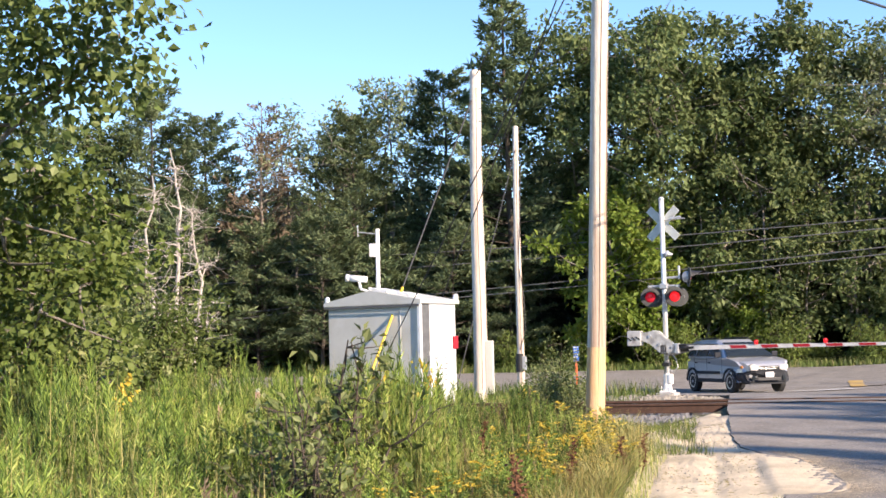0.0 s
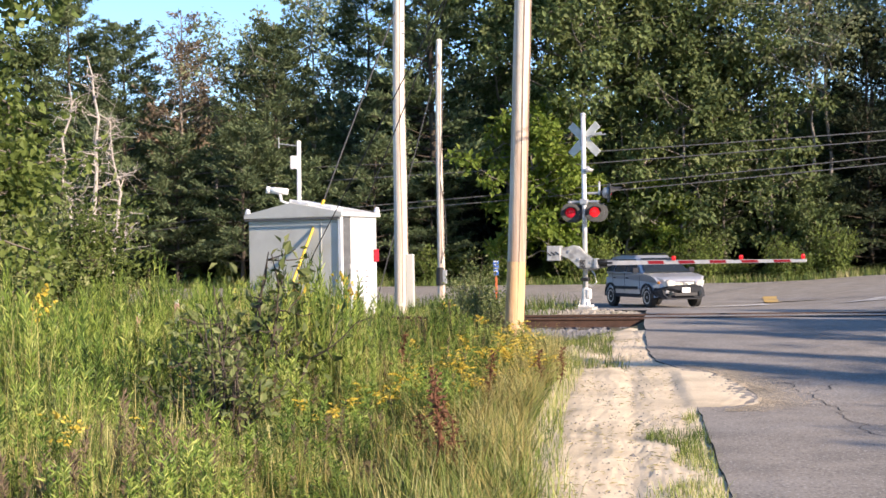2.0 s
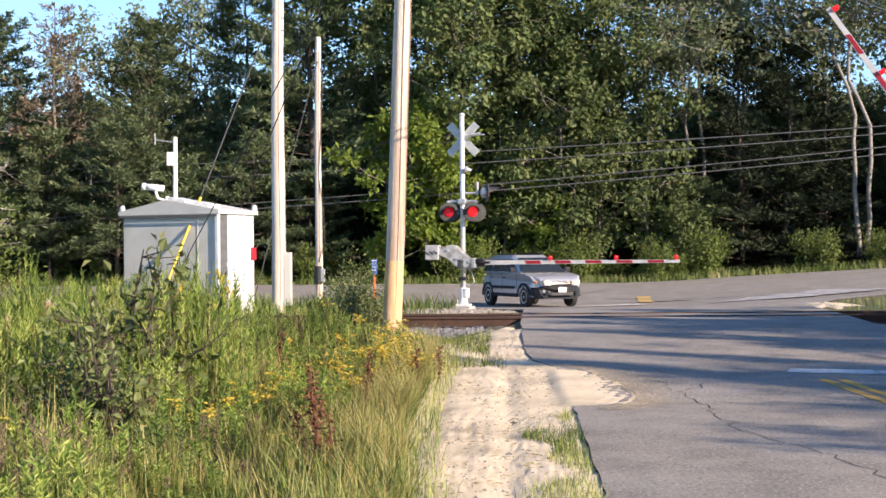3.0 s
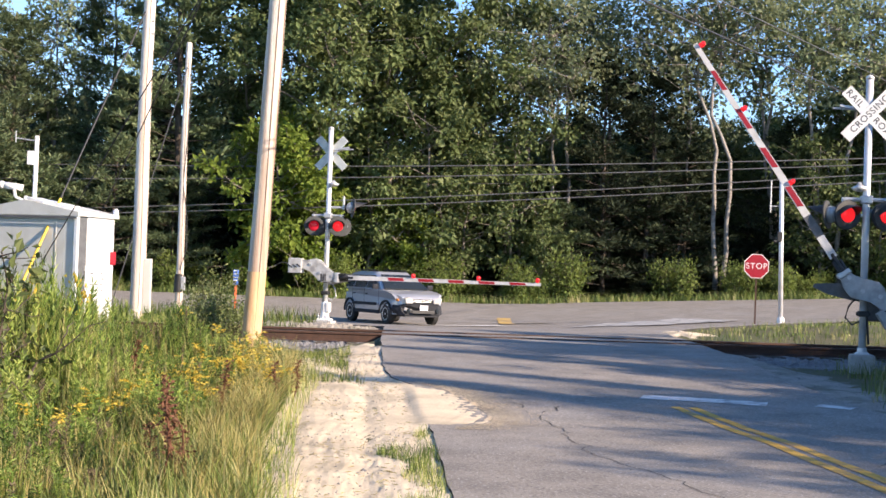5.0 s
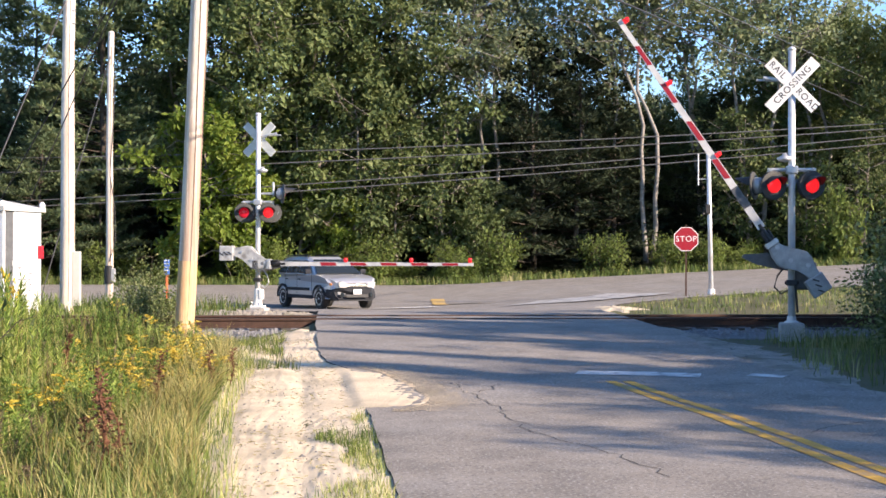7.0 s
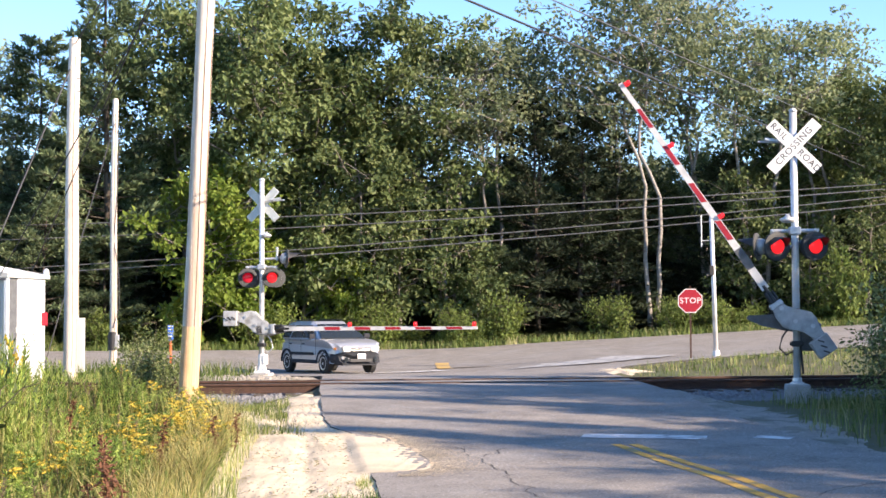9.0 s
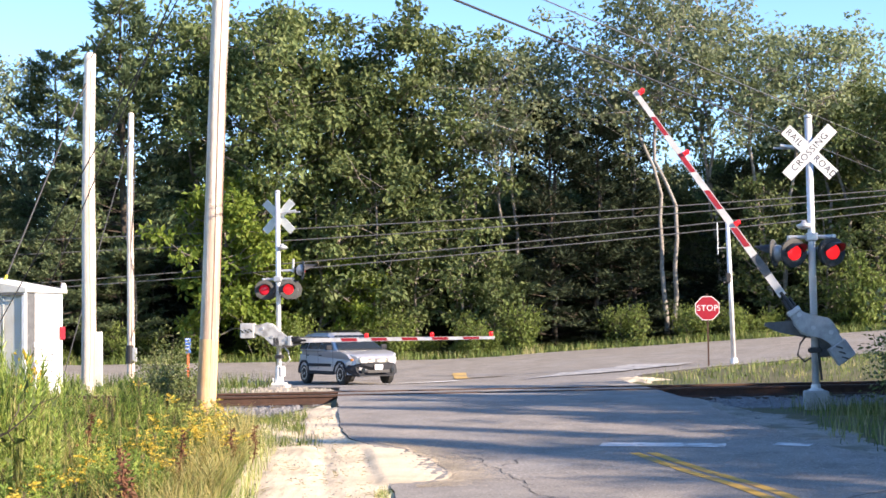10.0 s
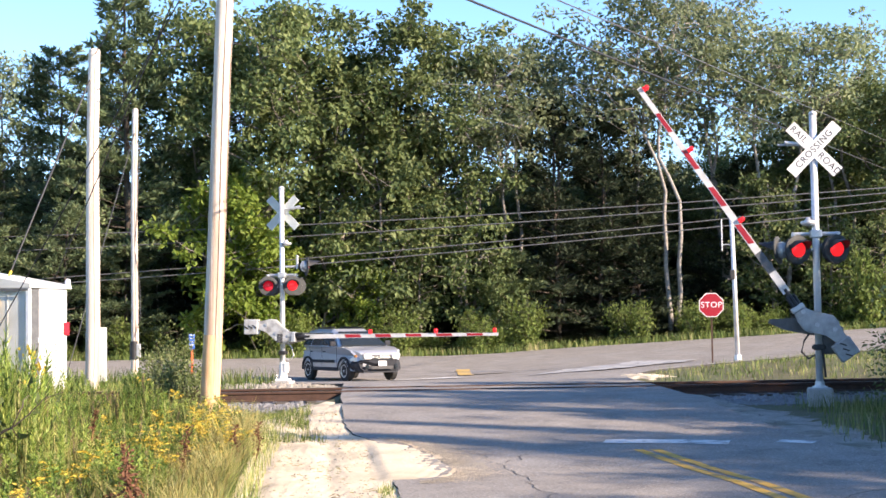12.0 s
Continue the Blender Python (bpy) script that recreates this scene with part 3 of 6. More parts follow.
def track():
    bedz = 0.09
    ang = math.atan(0.08)
    for off in (0.0, 1.505):
        th = empty("rail", Matrix.Translation((0, 28.3 + off, bedz)) @ Matrix.Rotation(ang, 4, "Z"))
        tagged(th, "rust-brown steel rail on ties across the road", "rail", "rails of the track")
        bm = bmesh.new()
        prism(bm, RAIL_SECTION, 120, Matrix.Rotation(math.pi / 2, 4, "Z"))
        part("rail_body", bm, M["rust"], th)
        bm = bmesh.new()
        box(bm, (0, 0, 0.1845), (120, 0.05, 0.004))
        part("rail_head", bm, M["railhead"], th, "worn shiny running surface")
    rng = random.Random(2)
    bm = bmesh.new()
    box(bm, (0, 0, 0), (0.22, 2.6, 0.17), 0.012)
    base = part("tie", bm, M["tie"])
    tagged(base, "dark creosoted wooden tie in the ballast", "railway tie", "ties of the track")
    first = True
    for side in (-1, 1):
        for k in range(60):
            x = (-2.1 - 0.53 * k) if side < 0 else (4.6 + 0.53 * k)
            m = pose(x, rail_y(x) + 0.75, bedz - 0.088, 0, 0, math.degrees(ang) + rng.uniform(-1.5, 1.5))
            if first:
                base.matrix_basis, first = m, False
            else:
                copy_thing(base, m)
    # ballast bed: two sloped shoulders and loose stones
    rng = np.random.default_rng(8)
    for x0, x1, title in ((-80, -1.85, "ballast"), (4.1, 80, "ballast")):
        xs = np.linspace(x0, x1, 90)
        prof = ((-2.4, -0.12), (-1.5, -0.02), (-0.5, 0.0), (0.75, 0.0), (2.0, 0.0), (3.1, 0.02), (4.2, -0.12))
        v = np.array([[(x, rail_y(x) + dy, 0.045 + dz + rng.normal(0, 0.012)) for dy, dz in prof] for x in xs]).reshape(-1, 3)
        c = len(prof)
        i = (np.arange(89)[:, None] * c + np.arange(c - 1)[None]).ravel()
        ob = np_mesh(title, v, np.stack([i, i + 1, i + c + 1, i + c], 1), M["gravel"], smooth=True)
        tagged(ob, "grey crushed-stone ballast bed under the rails", "ballast", kind="structure")
    xs, ys = np.linspace(-9, -1.95, 24), np.linspace(31.6, 36.5, 14)
    X, Y = np.meshgrid(xs, ys)
    X = np.minimum(X, edge_x(LEFT_EDGE, Y) - 0.05)
    edge = np.minimum(smooth_step(31.6, 32.2, Y), 1 - smooth_step(35.5, 36.5, Y)) * smooth_step(-9, -7, X) * smooth_step(0.05, 0.9, edge_x(LEFT_EDGE, Y) - X)
    Z = terrain(X, Y) - 0.04 + edge * (0.13 + rng.normal(0, 0.035, X.shape))
    i = (np.arange(13)[:, None] * 24 + np.arange(23)[None]).ravel()
    ob = np_mesh("gravel_verge", np.stack([X, Y, Z], -1).reshape(-1, 3), np.stack([i, i + 1, i + 25, i + 24], 1), M["verge_gravel"], smooth=True)
    tagged(ob, "pale gravel bank behind the track", "gravel", kind="structure")
    n = 2600
    y = rng.uniform(31.3, 36.3, n)
    x = edge_x(LEFT_EDGE, y) - 0.15 - 6 * rng.random(n) ** 1.3
    base = np.array([(1, 0, 0), (0.2, 0.9, 0.1), (-0.9, 0.4, 0), (-0.5, -0.8, 0.1), (0.6, -0.8, -0.1), (0.1, 0, 0.8)])
    tri = np.array([(0, 1, 5), (1, 2, 5), (2, 3, 5), (3, 4, 5), (4, 0, 5)])
    s = rng.uniform(0.025, 0.075, n)
    lift = 0.09 * smooth_step(31.6, 32.2, y) * (1 - smooth_step(35.5, 36.5, y)) * smooth_step(0.05, 0.9, edge_x(LEFT_EDGE, y) - x) * smooth_step(-9, -7, x)
    v = base[None] * (1 + rng.normal(0, 0.25, (n, 6, 3))) * s[:, None, None] + np.stack([x, y, terrain(x, y) + lift], 1)[:, None]
    ob = np_mesh("verge_stones", v.reshape(-1, 3), (tri[None] + 6 * np.arange(n)[:, None, None]).reshape(-1, 3), M["verge_gravel"])
    tagged(ob, "pale crushed stones on the bank behind the track", "gravel", kind="stuff")
    n = 9000
    x = np.where(rng.random(n) < 0.7, rng.uniform(-9, -1.9, n), rng.uniform(4.4, 12, n))
    dy = rng.uniform(-2.6, 4.2, n)
    keep = (np.abs(dy) > 0.12) & (np.abs(dy - 1.5) > 0.12)
    x, dy = x[keep], dy[keep]
    y = rail_y(x) + dy
    hz = 0.05 - 0.1 * smooth_step(1.5, 2.6, -dy) + 0.1 * smooth_step(2.2, 3.0, dy) * (x < 0) - 0.1 * smooth_step(3.4, 4.2, dy)
    base = np.array([(1, 0, 0), (0.2, 0.9, 0.1), (-0.9, 0.4, 0), (-0.5, -0.8, 0.1), (0.6, -0.8, -0.1), (0.1, 0, 0.8)])
    tri = np.array([(0, 1, 5), (1, 2, 5), (2, 3, 5), (3, 4, 5), (4, 0, 5)])
    a = rng.uniform(0, 6.28, len(x))
    s = rng.uniform(0.02, 0.055, len(x))
    ca, sa = np.cos(a), np.sin(a)
    bx = base[None] * (1 + rng.normal(0, 0.2, (len(x), 6, 3)))
    v = np.stack([(bx[..., 0] * ca[:, None] - bx[..., 1] * sa[:, None]) * s[:, None] + x[:, None],
                  (bx[..., 0] * sa[:, None] + bx[..., 1] * ca[:, None]) * s[:, None] + y[:, None],
                  bx[..., 2] * s[:, None] + hz[:, None]], -1).reshape(-1, 3)
    f = (tri[None] + 6 * np.arange(len(x))[:, None, None]).reshape(-1, 3)
    ob = np_mesh("ballast_stones", v, f, M["stone"])
    tagged(ob, "loose grey ballast stones between and beside the rails", "gravel", kind="stuff")


ground_sheet()
near_road()
far_road()
markings()
sand_shoulder()
track()


def right_verge():
    """Pale stony verge between the asphalt and the grass, with pebbles here and on the sand."""
    ys = np.arange(6, 26.2, 0.2)
    k = np.linspace(0, 1, 12)
    rng = np.random.default_rng(12)
    l = edge_x(RIGHT_EDGE, ys) - 0.02
    r = l + 0.8 + 0.7 * smooth_step(17, 22, ys) + 0.3 * np.sin(ys * 1.1) + 0.12 * np.sin(ys * 3.7)
    X = l[:, None] * (1 - k) + r[:, None] * k
    Y = np.repeat(ys[:, None], 12, 1)
    Z = terrain(X, Y) + 0.03 * (1 - k[None] ** 3) - 0.04 * k[None] ** 4 + rng.normal(0, 0.006, X.shape)
    i = (np.arange(len(ys) - 1)[:, None] * 12 + np.arange(11)[None]).ravel()
    ob = np_mesh("verge", np.stack([X, Y, Z], -1).reshape(-1, 3), np.stack([i, i + 1, i + 13, i + 12], 1), M["verge_gravel"], smooth=True)
    tagged(ob, "pale stony verge along the asphalt", "road verge", kind="structure")
    n = 2600
    y = rng.uniform(6, 25, n)
    left = rng.random(n) < 0.55
    x = np.where(left, edge_x(LEFT_EDGE, y) - rng.uniform(0.03, 1.5, n), edge_x(RIGHT_EDGE, y) + rng.uniform(0.05, 1.4, n))
    s = rng.uniform(0.004, 0.012, n) * np.where(rng.random(n) < 0.03, 2.2, 1.0)
    base = np.array([(1, 0, 0), (0.2, 0.9, 0.1), (-0.9, 0.4, 0), (-0.5, -0.8, 0.1), (0.6, -0.8, -0.1), (0.1, 0, 0.8)])
    tri = np.array([(0, 1, 5), (1, 2, 5), (2, 3, 5), (3, 4, 5), (4, 0, 5)])
    v = base[None] * (1 + rng.normal(0, 0.25, (n, 6, 3))) * s[:, None, None]
    v = v + np.stack([x, y, terrain(x, y) + 0.03], 1)[:, None]
    ob = np_mesh("pebbles", v.reshape(-1, 3), (tri[None] + 6 * np.arange(n)[:, None, None]).reshape(-1, 3), M["stone"])
    tagged(ob, "small grey pebbles strewn over sand and verge", "gravel", kind="stuff")

    # dry straw and crumbs of soil lying on the sand
    n = 2600
    y = 6.5 + 16 * rng.random(n) ** 1.3
    x = edge_x(LEFT_EDGE, y) - rng.uniform(0.05, 1.55, n)
    keep = np.sin(x * 5 + 1) * np.sin(y * 2.2) + rng.normal(0, 0.6, n) > 0.1
    x, y = x[keep], y[keep]
    p = np.stack([x, y, terrain(x, y) + 0.034], 1)
    ax = rng.normal(size=p.shape) * [1, 1, 0.08]
    ob = np_mesh("straw_litter", *leaf_quads(rng, p, 0.07, 0.16, ax, 0.1, np.repeat([[0, 0, 1.0]], len(p), 0)), L["dry"])
    tagged(ob, "dry straw litter lying on the sand", "litter", kind="stuff")


right_verge()


# ---- crossing signals ----
def lamp_unit(parent, m, lit):
    """Round flasher: black backboard, red lens, hood and a cast housing behind, facing -y of m."""
    m = m @ Matrix.Rotation(radians(4), 4, "X")              # tipped slightly down towards the road
    to_front = Matrix.Rotation(math.pi / 2, 4, "X")          # z of the profile becomes -y
    bm = bmesh.new()
    lathe(bm, ((0.25, -0.012), (0.255, 0.0), (0.25, 0.012), (0.2, 0.016)), m @ to_front, 32)
    board = part("backboard", bm, M["board"], parent, "dull dark backboard")
    bm = bmesh.new()
    lathe(bm, ((0.135, 0.018), (0.13, 0.03), (0.09, 0.048), (0.03, 0.055)), m @ to_front, 28)
    part("lens", bm, M["lens_lit" if lit else "lens_dim"], board, "glowing red lens" if lit else "red lens", True)
    bm = bmesh.new()
    seg, rows = 22, []
    for k in range(seg + 1):
        a = math.pi * (0.02 + 0.96 * k / seg)
        deep = 0.05 + 0.3 * max(0.0, math.sin(a))
        ring = [Vector((r * math.cos(a), y, r * math.sin(a))) for r, y in ((0.16, -0.015), (0.162, -deep), (0.17, -deep), (0.17, -0.015))]
        rows.append([bm.verts.new(m @ q) for q in ring])
    for a, b in zip(rows, rows[1:]):
        for k in range(4):
            bm.faces.new((a[k], a[(k + 1) % 4], b[(k + 1) % 4], b[k]))
    part("hood", bm, M["black_metal"], board)
    bm = bmesh.new()
    lathe(bm, ((0.14, 0.0), (0.15, -0.06), (0.13, -0.13), (0.06, -0.17)), m @ to_front, 24)
    part("housing", bm, M["cast"], board, "grey cast housing", True)


def text_part(words, size, m, parent, material):
    """Raised letters on a sign."""
    cu = bpy.data.curves.new("lettering", "FONT")
    cu.body, cu.size, cu.align_x, cu.align_y, cu.extrude = words, size, "CENTER", "CENTER", 0.001
    cu.space_character = 1.12
    cu.offset = 0.0
    ob = bpy.data.objects.new("lettering", cu)
    scene.collection.objects.link(ob)
    bpy.context.view_layer.update()
    me = bpy.data.meshes.new_from_object(ob.evaluated_get(bpy.context.evaluated_depsgraph_get()))
    bpy.data.objects.remove(ob)
    me.materials.clear()
    me.materials.append(material)
    out = new("lettering", me)
    out.parent = parent
    out.matrix_basis = m
    return out


def crossing_signal(name, base, yaw, height, arm_angle, arm_len, lit_first, lit_second, label, foot_tall, blade_len):
    """Mast with crossbuck, flashers, gate machine and arm. Local -y is the way drivers see it from; the arm goes to local -x."""
    th = empty(name, Matrix.Translation(base) @ Matrix.Rotation(radians(yaw), 4, "Z"))
    tagged(th, label, "crossing signal", "crossing signals")
    bm = bmesh.new()
    rod(bm, (0, 0, 0.1), (0, 0, height), 0.064, 0.064, 20)
    lathe(bm, ((0.07, 0), (0.075, 0.03), (0.05, 0.06), (0.015, 0.075)), Matrix.Translation((0, 0, height)), 18)
    part("mast", bm, M["aluminium"], th, "", True)
    bm = bmesh.new()
    if foot_tall:
        box(bm, (0, 0, 0.12), (0.42, 0.42, 0.34), 0.04)
    else:
        box(bm, (0, 0, 0.02), (0.5, 0.5, 0.1), 0.02)
    part("foundation", bm, M["concrete"], th, "grey concrete foundation")
    bm = bmesh.new()
    if foot_tall:
        lathe(bm, ((0.13, 0.0), (0.13, 0.03), (0.085, 0.05), (0.08, 0.12)), Matrix.Translation((0, 0, 0.28)), 20)
    else:
        box(bm, (0, 0, 0.1), (0.34, 0.34, 0.05), 0.01)
        lathe(bm, ((0.13, 0.1), (0.12, 0.16), (0.1, 0.3), (0.095, 0.5), (0.08, 0.56)), Matrix(), 20)
        box(bm, (-0.1, 0.02, 0.42), (0.1, 0.18, 0.26), 0.02)
        for bx in (-0.13, 0.13):
            rod(bm, (bx, 0.13, 0.1), (bx, 0.13, 0.24), 0.02, seg=8)
    part("base_casting", bm, M["white_paint"] if not foot_tall else M["aluminium"], th)
    # crossbuck
    zc = height - 0.62
    for k, (ang, words) in enumerate(((46, "CROSSING"), (-46, ""))):
        bm = bmesh.new()
        turn = Matrix.Translation((0, -0.085 - 0.012 * (1 - k), zc)) @ Matrix.Rotation(radians(-ang), 4, "Y")
        m = turn
        vs = box(bm, (0, 0, 0), (blade_len, 0.006, blade_len * 0.188), 0.0)
        bmesh.ops.transform(bm, matrix=m, verts=vs)
        blade = part("crossbuck_blade", bm, M["white_paint"], th, "white reflective sign blade")
        bm = bmesh.new()
        vs = box(bm, (0, 0.0045, 0), (blade_len - 0.02, 0.003, blade_len * 0.188 - 0.02), 0.0)
        bmesh.ops.transform(bm, matrix=m, verts=vs)
        part("blade_back", bm, M["sign_back"], blade, "bare grey-green aluminium back")
        face = m @ Matrix.Translation((0, -0.0045, 0)) @ Matrix.Rotation(math.pi / 2, 4, "X")
        if words:
            text_part(words, 0.165, face, blade, M["black_metal"])
        else:
            text_part("RAIL", 0.165, face @ Matrix.Translation((-0.37, 0, 0)), blade, M["black_metal"])
            text_part("ROAD", 0.165, face @ Matrix.Translation((0.37, 0, 0)), blade, M["black_metal"])
    # side stub with its wire above the crossbuck
    bm = bmesh.new()
    rod(bm, (0, 0, zc + 0.08), (-0.62, 0, zc + 0.1), 0.018, seg=8)
    rod(bm, (-0.25, 0.0, zc + 0.1), (-0.5, -0.02, zc + 0.14), 0.035, seg=10)
    part("side_bracket", bm, M["galvanised"], th)
    # flashers: two pairs, seen from both ways
    zl = 2.72 if foot_tall else 2.55
    bm = bmesh.new()
    rod(bm, (-0.42, 0, zl + 0.28), (0.42, 0, zl + 0.28), 0.035, seg=12)
    for sx in (-0.38, 0.38):
        rod(bm, (sx, -0.12, zl + 0.28), (sx, 0.12, zl + 0.28), 0.028, seg=10)
        rod(bm, (sx, 0, zl + 0.2), (sx, 0, zl + 0.3), 0.04, seg=12)
    box(bm, (0, 0, zl + 0.28), (0.2, 0.2, 0.14), 0.02)
    part("lamp_crossarm", bm, M["galvanised"], th)
    for sx, on in ((-0.33, lit_first), (0.33, lit_second)):
        lamp_unit(th, Matrix.Translation((sx, -0.17, zl)) @ Matrix.Rotation(radians(24), 4, "Z"), on)
        lamp_unit(th, Matrix.Translation((sx, 0.17, zl)) @ Matrix.Rotation(math.pi + radians(24), 4, "Z"), on)
    # extra flasher pair and bell, turned to the side
    zb = zl + 0.5 if not foot_tall else zl
    bm = bmesh.new()
    rod(bm, (0, 0, zb), (-0.4, -0.05, zb), 0.03, seg=10)
    rod(bm, (-0.4, -0.05, zb - 0.05), (-0.4, -0.05, zb + 0.3), 0.03, seg=10)
    part("side_lamp_bracket", bm, M["galvanised"], th)
    lamp_unit(th, Matrix.Translation((-0.66, -0.05, zb)) @ Matrix.Rotation(radians(-112 if foot_tall else -62), 4, "Z"), False)
    bm = bmesh.new()
    lathe(bm, ((0.03, 0.0), (0.11, 0.02), (0.15, 0.07), (0.06, 0.11), (0.03, 0.16)), Matrix.Translation((-0.12, 0, height - 1.5 if not foot_tall else zl + 0.42)), 20)
    part("bell", bm, M["galvanised"], th, "grey warning bell", True)
    # gate machine: dark housing clamped behind the mast, with a flat plate towards the arm
    zp, side, big = (1.42, 1, 0.92) if foot_tall else (1.22, -1, 1.0)
    bm = bmesh.new()
    if foot_tall:
        box(bm, (0.22, 0.16 * side, zp - 0.3), (0.44, 0.3, 0.5), 0.05)
        rod(bm, (0.1, 0.0, zp - 0.02), (0.1, 0.32 * side, zp - 0.02), 0.13, seg=18)
    else:
        box(bm, (0.0, 0.14, zp - 0.02), (0.22, 0.2, 0.26), 0.03)
    part("gate_machine", bm, M["dark_cast"], th, "dark grey gate machine housing")
    bm = bmesh.new()
    prism(bm, ((-0.86, 0.0), (-0.84, 0.06), (-0.1, 0.1), (0.06, 0.06), (0.06, -0.24), (-0.16, -0.22), (-0.6, -0.12)), 0.06, Matrix.Translation((0, 0.1 * side, zp + 0.02)))
    part("side_plate", bm, M["dark_cast"], th, "flat dark bracket plate")
    bm = bmesh.new()
    box(bm, (0, 0, zp - 0.42), (0.19, 0.2, 0.1), 0.02)
    rod(bm, (-0.12, -0.02, zp - 0.42), (0.12, -0.02, zp - 0.42), 0.03, seg=10)
    rod(bm, (0.06, -0.05, zp - 0.45), (0.1, -0.04, zp - 0.95), 0.022, seg=8)
    part("mast_clamp", bm, M["black_metal"], th)
    # arm carrier turns about the local y axis at the pivot
    turn = Matrix.Translation((-0.17 if foot_tall else 0.0, -0.16 * side, zp)) @ Matrix.Rotation(radians(arm_angle), 4, "Y") @ Matrix.Scale(big, 4)
    sweep = ((-0.34, -0.11), (-0.36, 0.1), (-0.2, 0.12), (-0.1, 0.2), (0.02, 0.36), (0.12, 0.45), (0.26, 0.47), (0.44, 0.43), (0.64, 0.42), (0.66, 0.2), (0.48, 0.2), (0.36, 0.15), (0.27, 0.04), (0.17, -0.08), (0.06, -0.15), (-0.14, -0.16))
    bm = bmesh.new()
    prism(bm, sweep, 0.16, turn)
    es = [e for e in bm.edges if max(len(f.verts) for f in e.link_faces) > 4]
    bmesh.ops.bevel(bm, geom=es, offset=0.03, segments=2, affect="EDGES")
    shell = M["cast"] if foot_tall else M["weathered_cast"]
    carrier = part("arm_carrier", bm, shell, th, "swept grey cast arm bracket")
    bm = bmesh.new()
    for yy, grow in ((-0.1, 0.0), (-0.035, 0.012), (0.03, 0.0), (0.095, 0.012)):
        vs = box(bm, (0.78, yy, 0.27), (0.36 + grow, 0.055, 0.38 + grow), 0.02)
        bmesh.ops.transform(bm, matrix=turn, verts=list(set(vs)))
    part("counterweight", bm, shell, carrier, "stacked grey counterweight plates")
    tilt = turn @ Matrix.Translation((0.78, 0, 0.27)) @ Matrix.Rotation(radians(-38), 4, "Y") @ Matrix.Translation((-0.78, 0, -0.27))
    for xx, yy, zz in ((xx, yy, zz) for xx, zz in ((0.7, 0.34), (0.78, 0.26), (0.86, 0.18)) for yy in (-0.131, 0.128)):
        bm = bmesh.new()
        box(bm, (xx, yy, zz), (0.13, 0.012, 0.026), 0.003)
        bmesh.ops.transform(bm, matrix=tilt, verts=bm.verts[:])
        part("slot", bm, M["black_metal"], carrier, "dark cast slot")
    for xx, zz in ((-0.25, 0.03), (0.1, 0.1), (0.36, 0.32)):
        bm = bmesh.new()
        rod(bm, turn @ Vector((xx, -0.1, zz)), turn @ Vector((xx, 0.1, zz)), 0.04, seg=10)
        part("bolt", bm, M["galvanised"], carrier)
    bm = bmesh.new()
    box(bm, (0, 0, 0), (0.1, 0.22, 0.26), 0.02)
    bmesh.ops.transform(bm, matrix=turn @ Matrix.Translation((-0.36, 0, -0.01)), verts=bm.verts[:])
    part("socket_plate", bm, M["galvanised"], carrier, "pale bolted socket plate")
    bm = bmesh.new()
    rod(bm, turn @ Vector((-0.38, 0, 0)), turn @ Vector((-0.8, 0, 0)), 0.05, 0.035, 12)
    rod(bm, turn @ Vector((-0.42, 0.07, 0.07)), turn @ Vector((-0.62, 0.07, 0.08)), 0.03, seg=8)
    rod(bm, turn @ Vector((-0.42, -0.07, -0.07)), turn @ Vector((-0.66, -0.06, -0.06)), 0.03, seg=8)
    part("arm_socket", bm, M["black_metal"], carrier)
    # striped arm: alternating sleeves that taper, with three red tip lamps
    arm = empty("gate_arm")
    arm.parent = th
    arm.matrix_basis = turn @ Matrix.Scale(1 / big, 4)
    thick = 0.15 if foot_tall else 0.125

    def width_at(q):
        return thick * (1 - 0.42 * min(1.0, abs(q) / arm_len))

    def sleeve(x, x2, ty, tall_by, slant):
        """A flat tapered length of the arm; slant leans its ends."""
        bm = bmesh.new()
        ends = []
        for q in (x, x2):
            h = width_at(q) * tall_by / 2
            ends.append([bm.verts.new((q + slant * sz * h, sy * ty, sz * h)) for sy, sz in ((-1, -1), (1, -1), (1, 1), (-1, 1))])
        bm.faces.new(ends[0])
        bm.faces.new(ends[1][::-1])
        for q in range(4):
            bm.faces.new((ends[0][q], ends[1][q], ends[1][(q + 1) % 4], ends[0][(q + 1) % 4]))
        return bm

    blade = part("arm_blade", sleeve(-0.66, -arm_len, 0.02, 1.0, 0.0), M["arm_white"], arm, "dull white tapered arm blade")
    if foot_tall:
        part("sleeve_joint", sleeve(-1.1, -1.52, 0.026, 1.08, 0.0), M["dark_cast"], arm, "dark grey sleeve joint")
    x = -1.72 if foot_tall else -1.75
    while x - 0.2 > -arm_len:
        part("stripe", sleeve(x, max(x - 0.41, -arm_len), 0.0235, 0.76, 0.5), M["red_paint"], blade, "red reflective stripe")
        x -= 0.815 if foot_tall else 0.8
    for q in (0.985, 0.72, 0.42):
        bm = bmesh.new()
        xx = -arm_len * q
        box(bm, (xx, 0, 0.07), (0.09, 0.07, 0.05), 0.01)
        for sy in (-1, 1):
            lathe(bm, ((0.038, 0), (0.042, 0.03), (0.025, 0.045)), Matrix.Translation((xx, 0.03 * sy, 0.12)) @ Matrix.Rotation(-sy * math.pi / 2, 4, "X"), 14)
        part("arm_lamp", bm, M["lens_lit"], arm, "small red arm lamp")
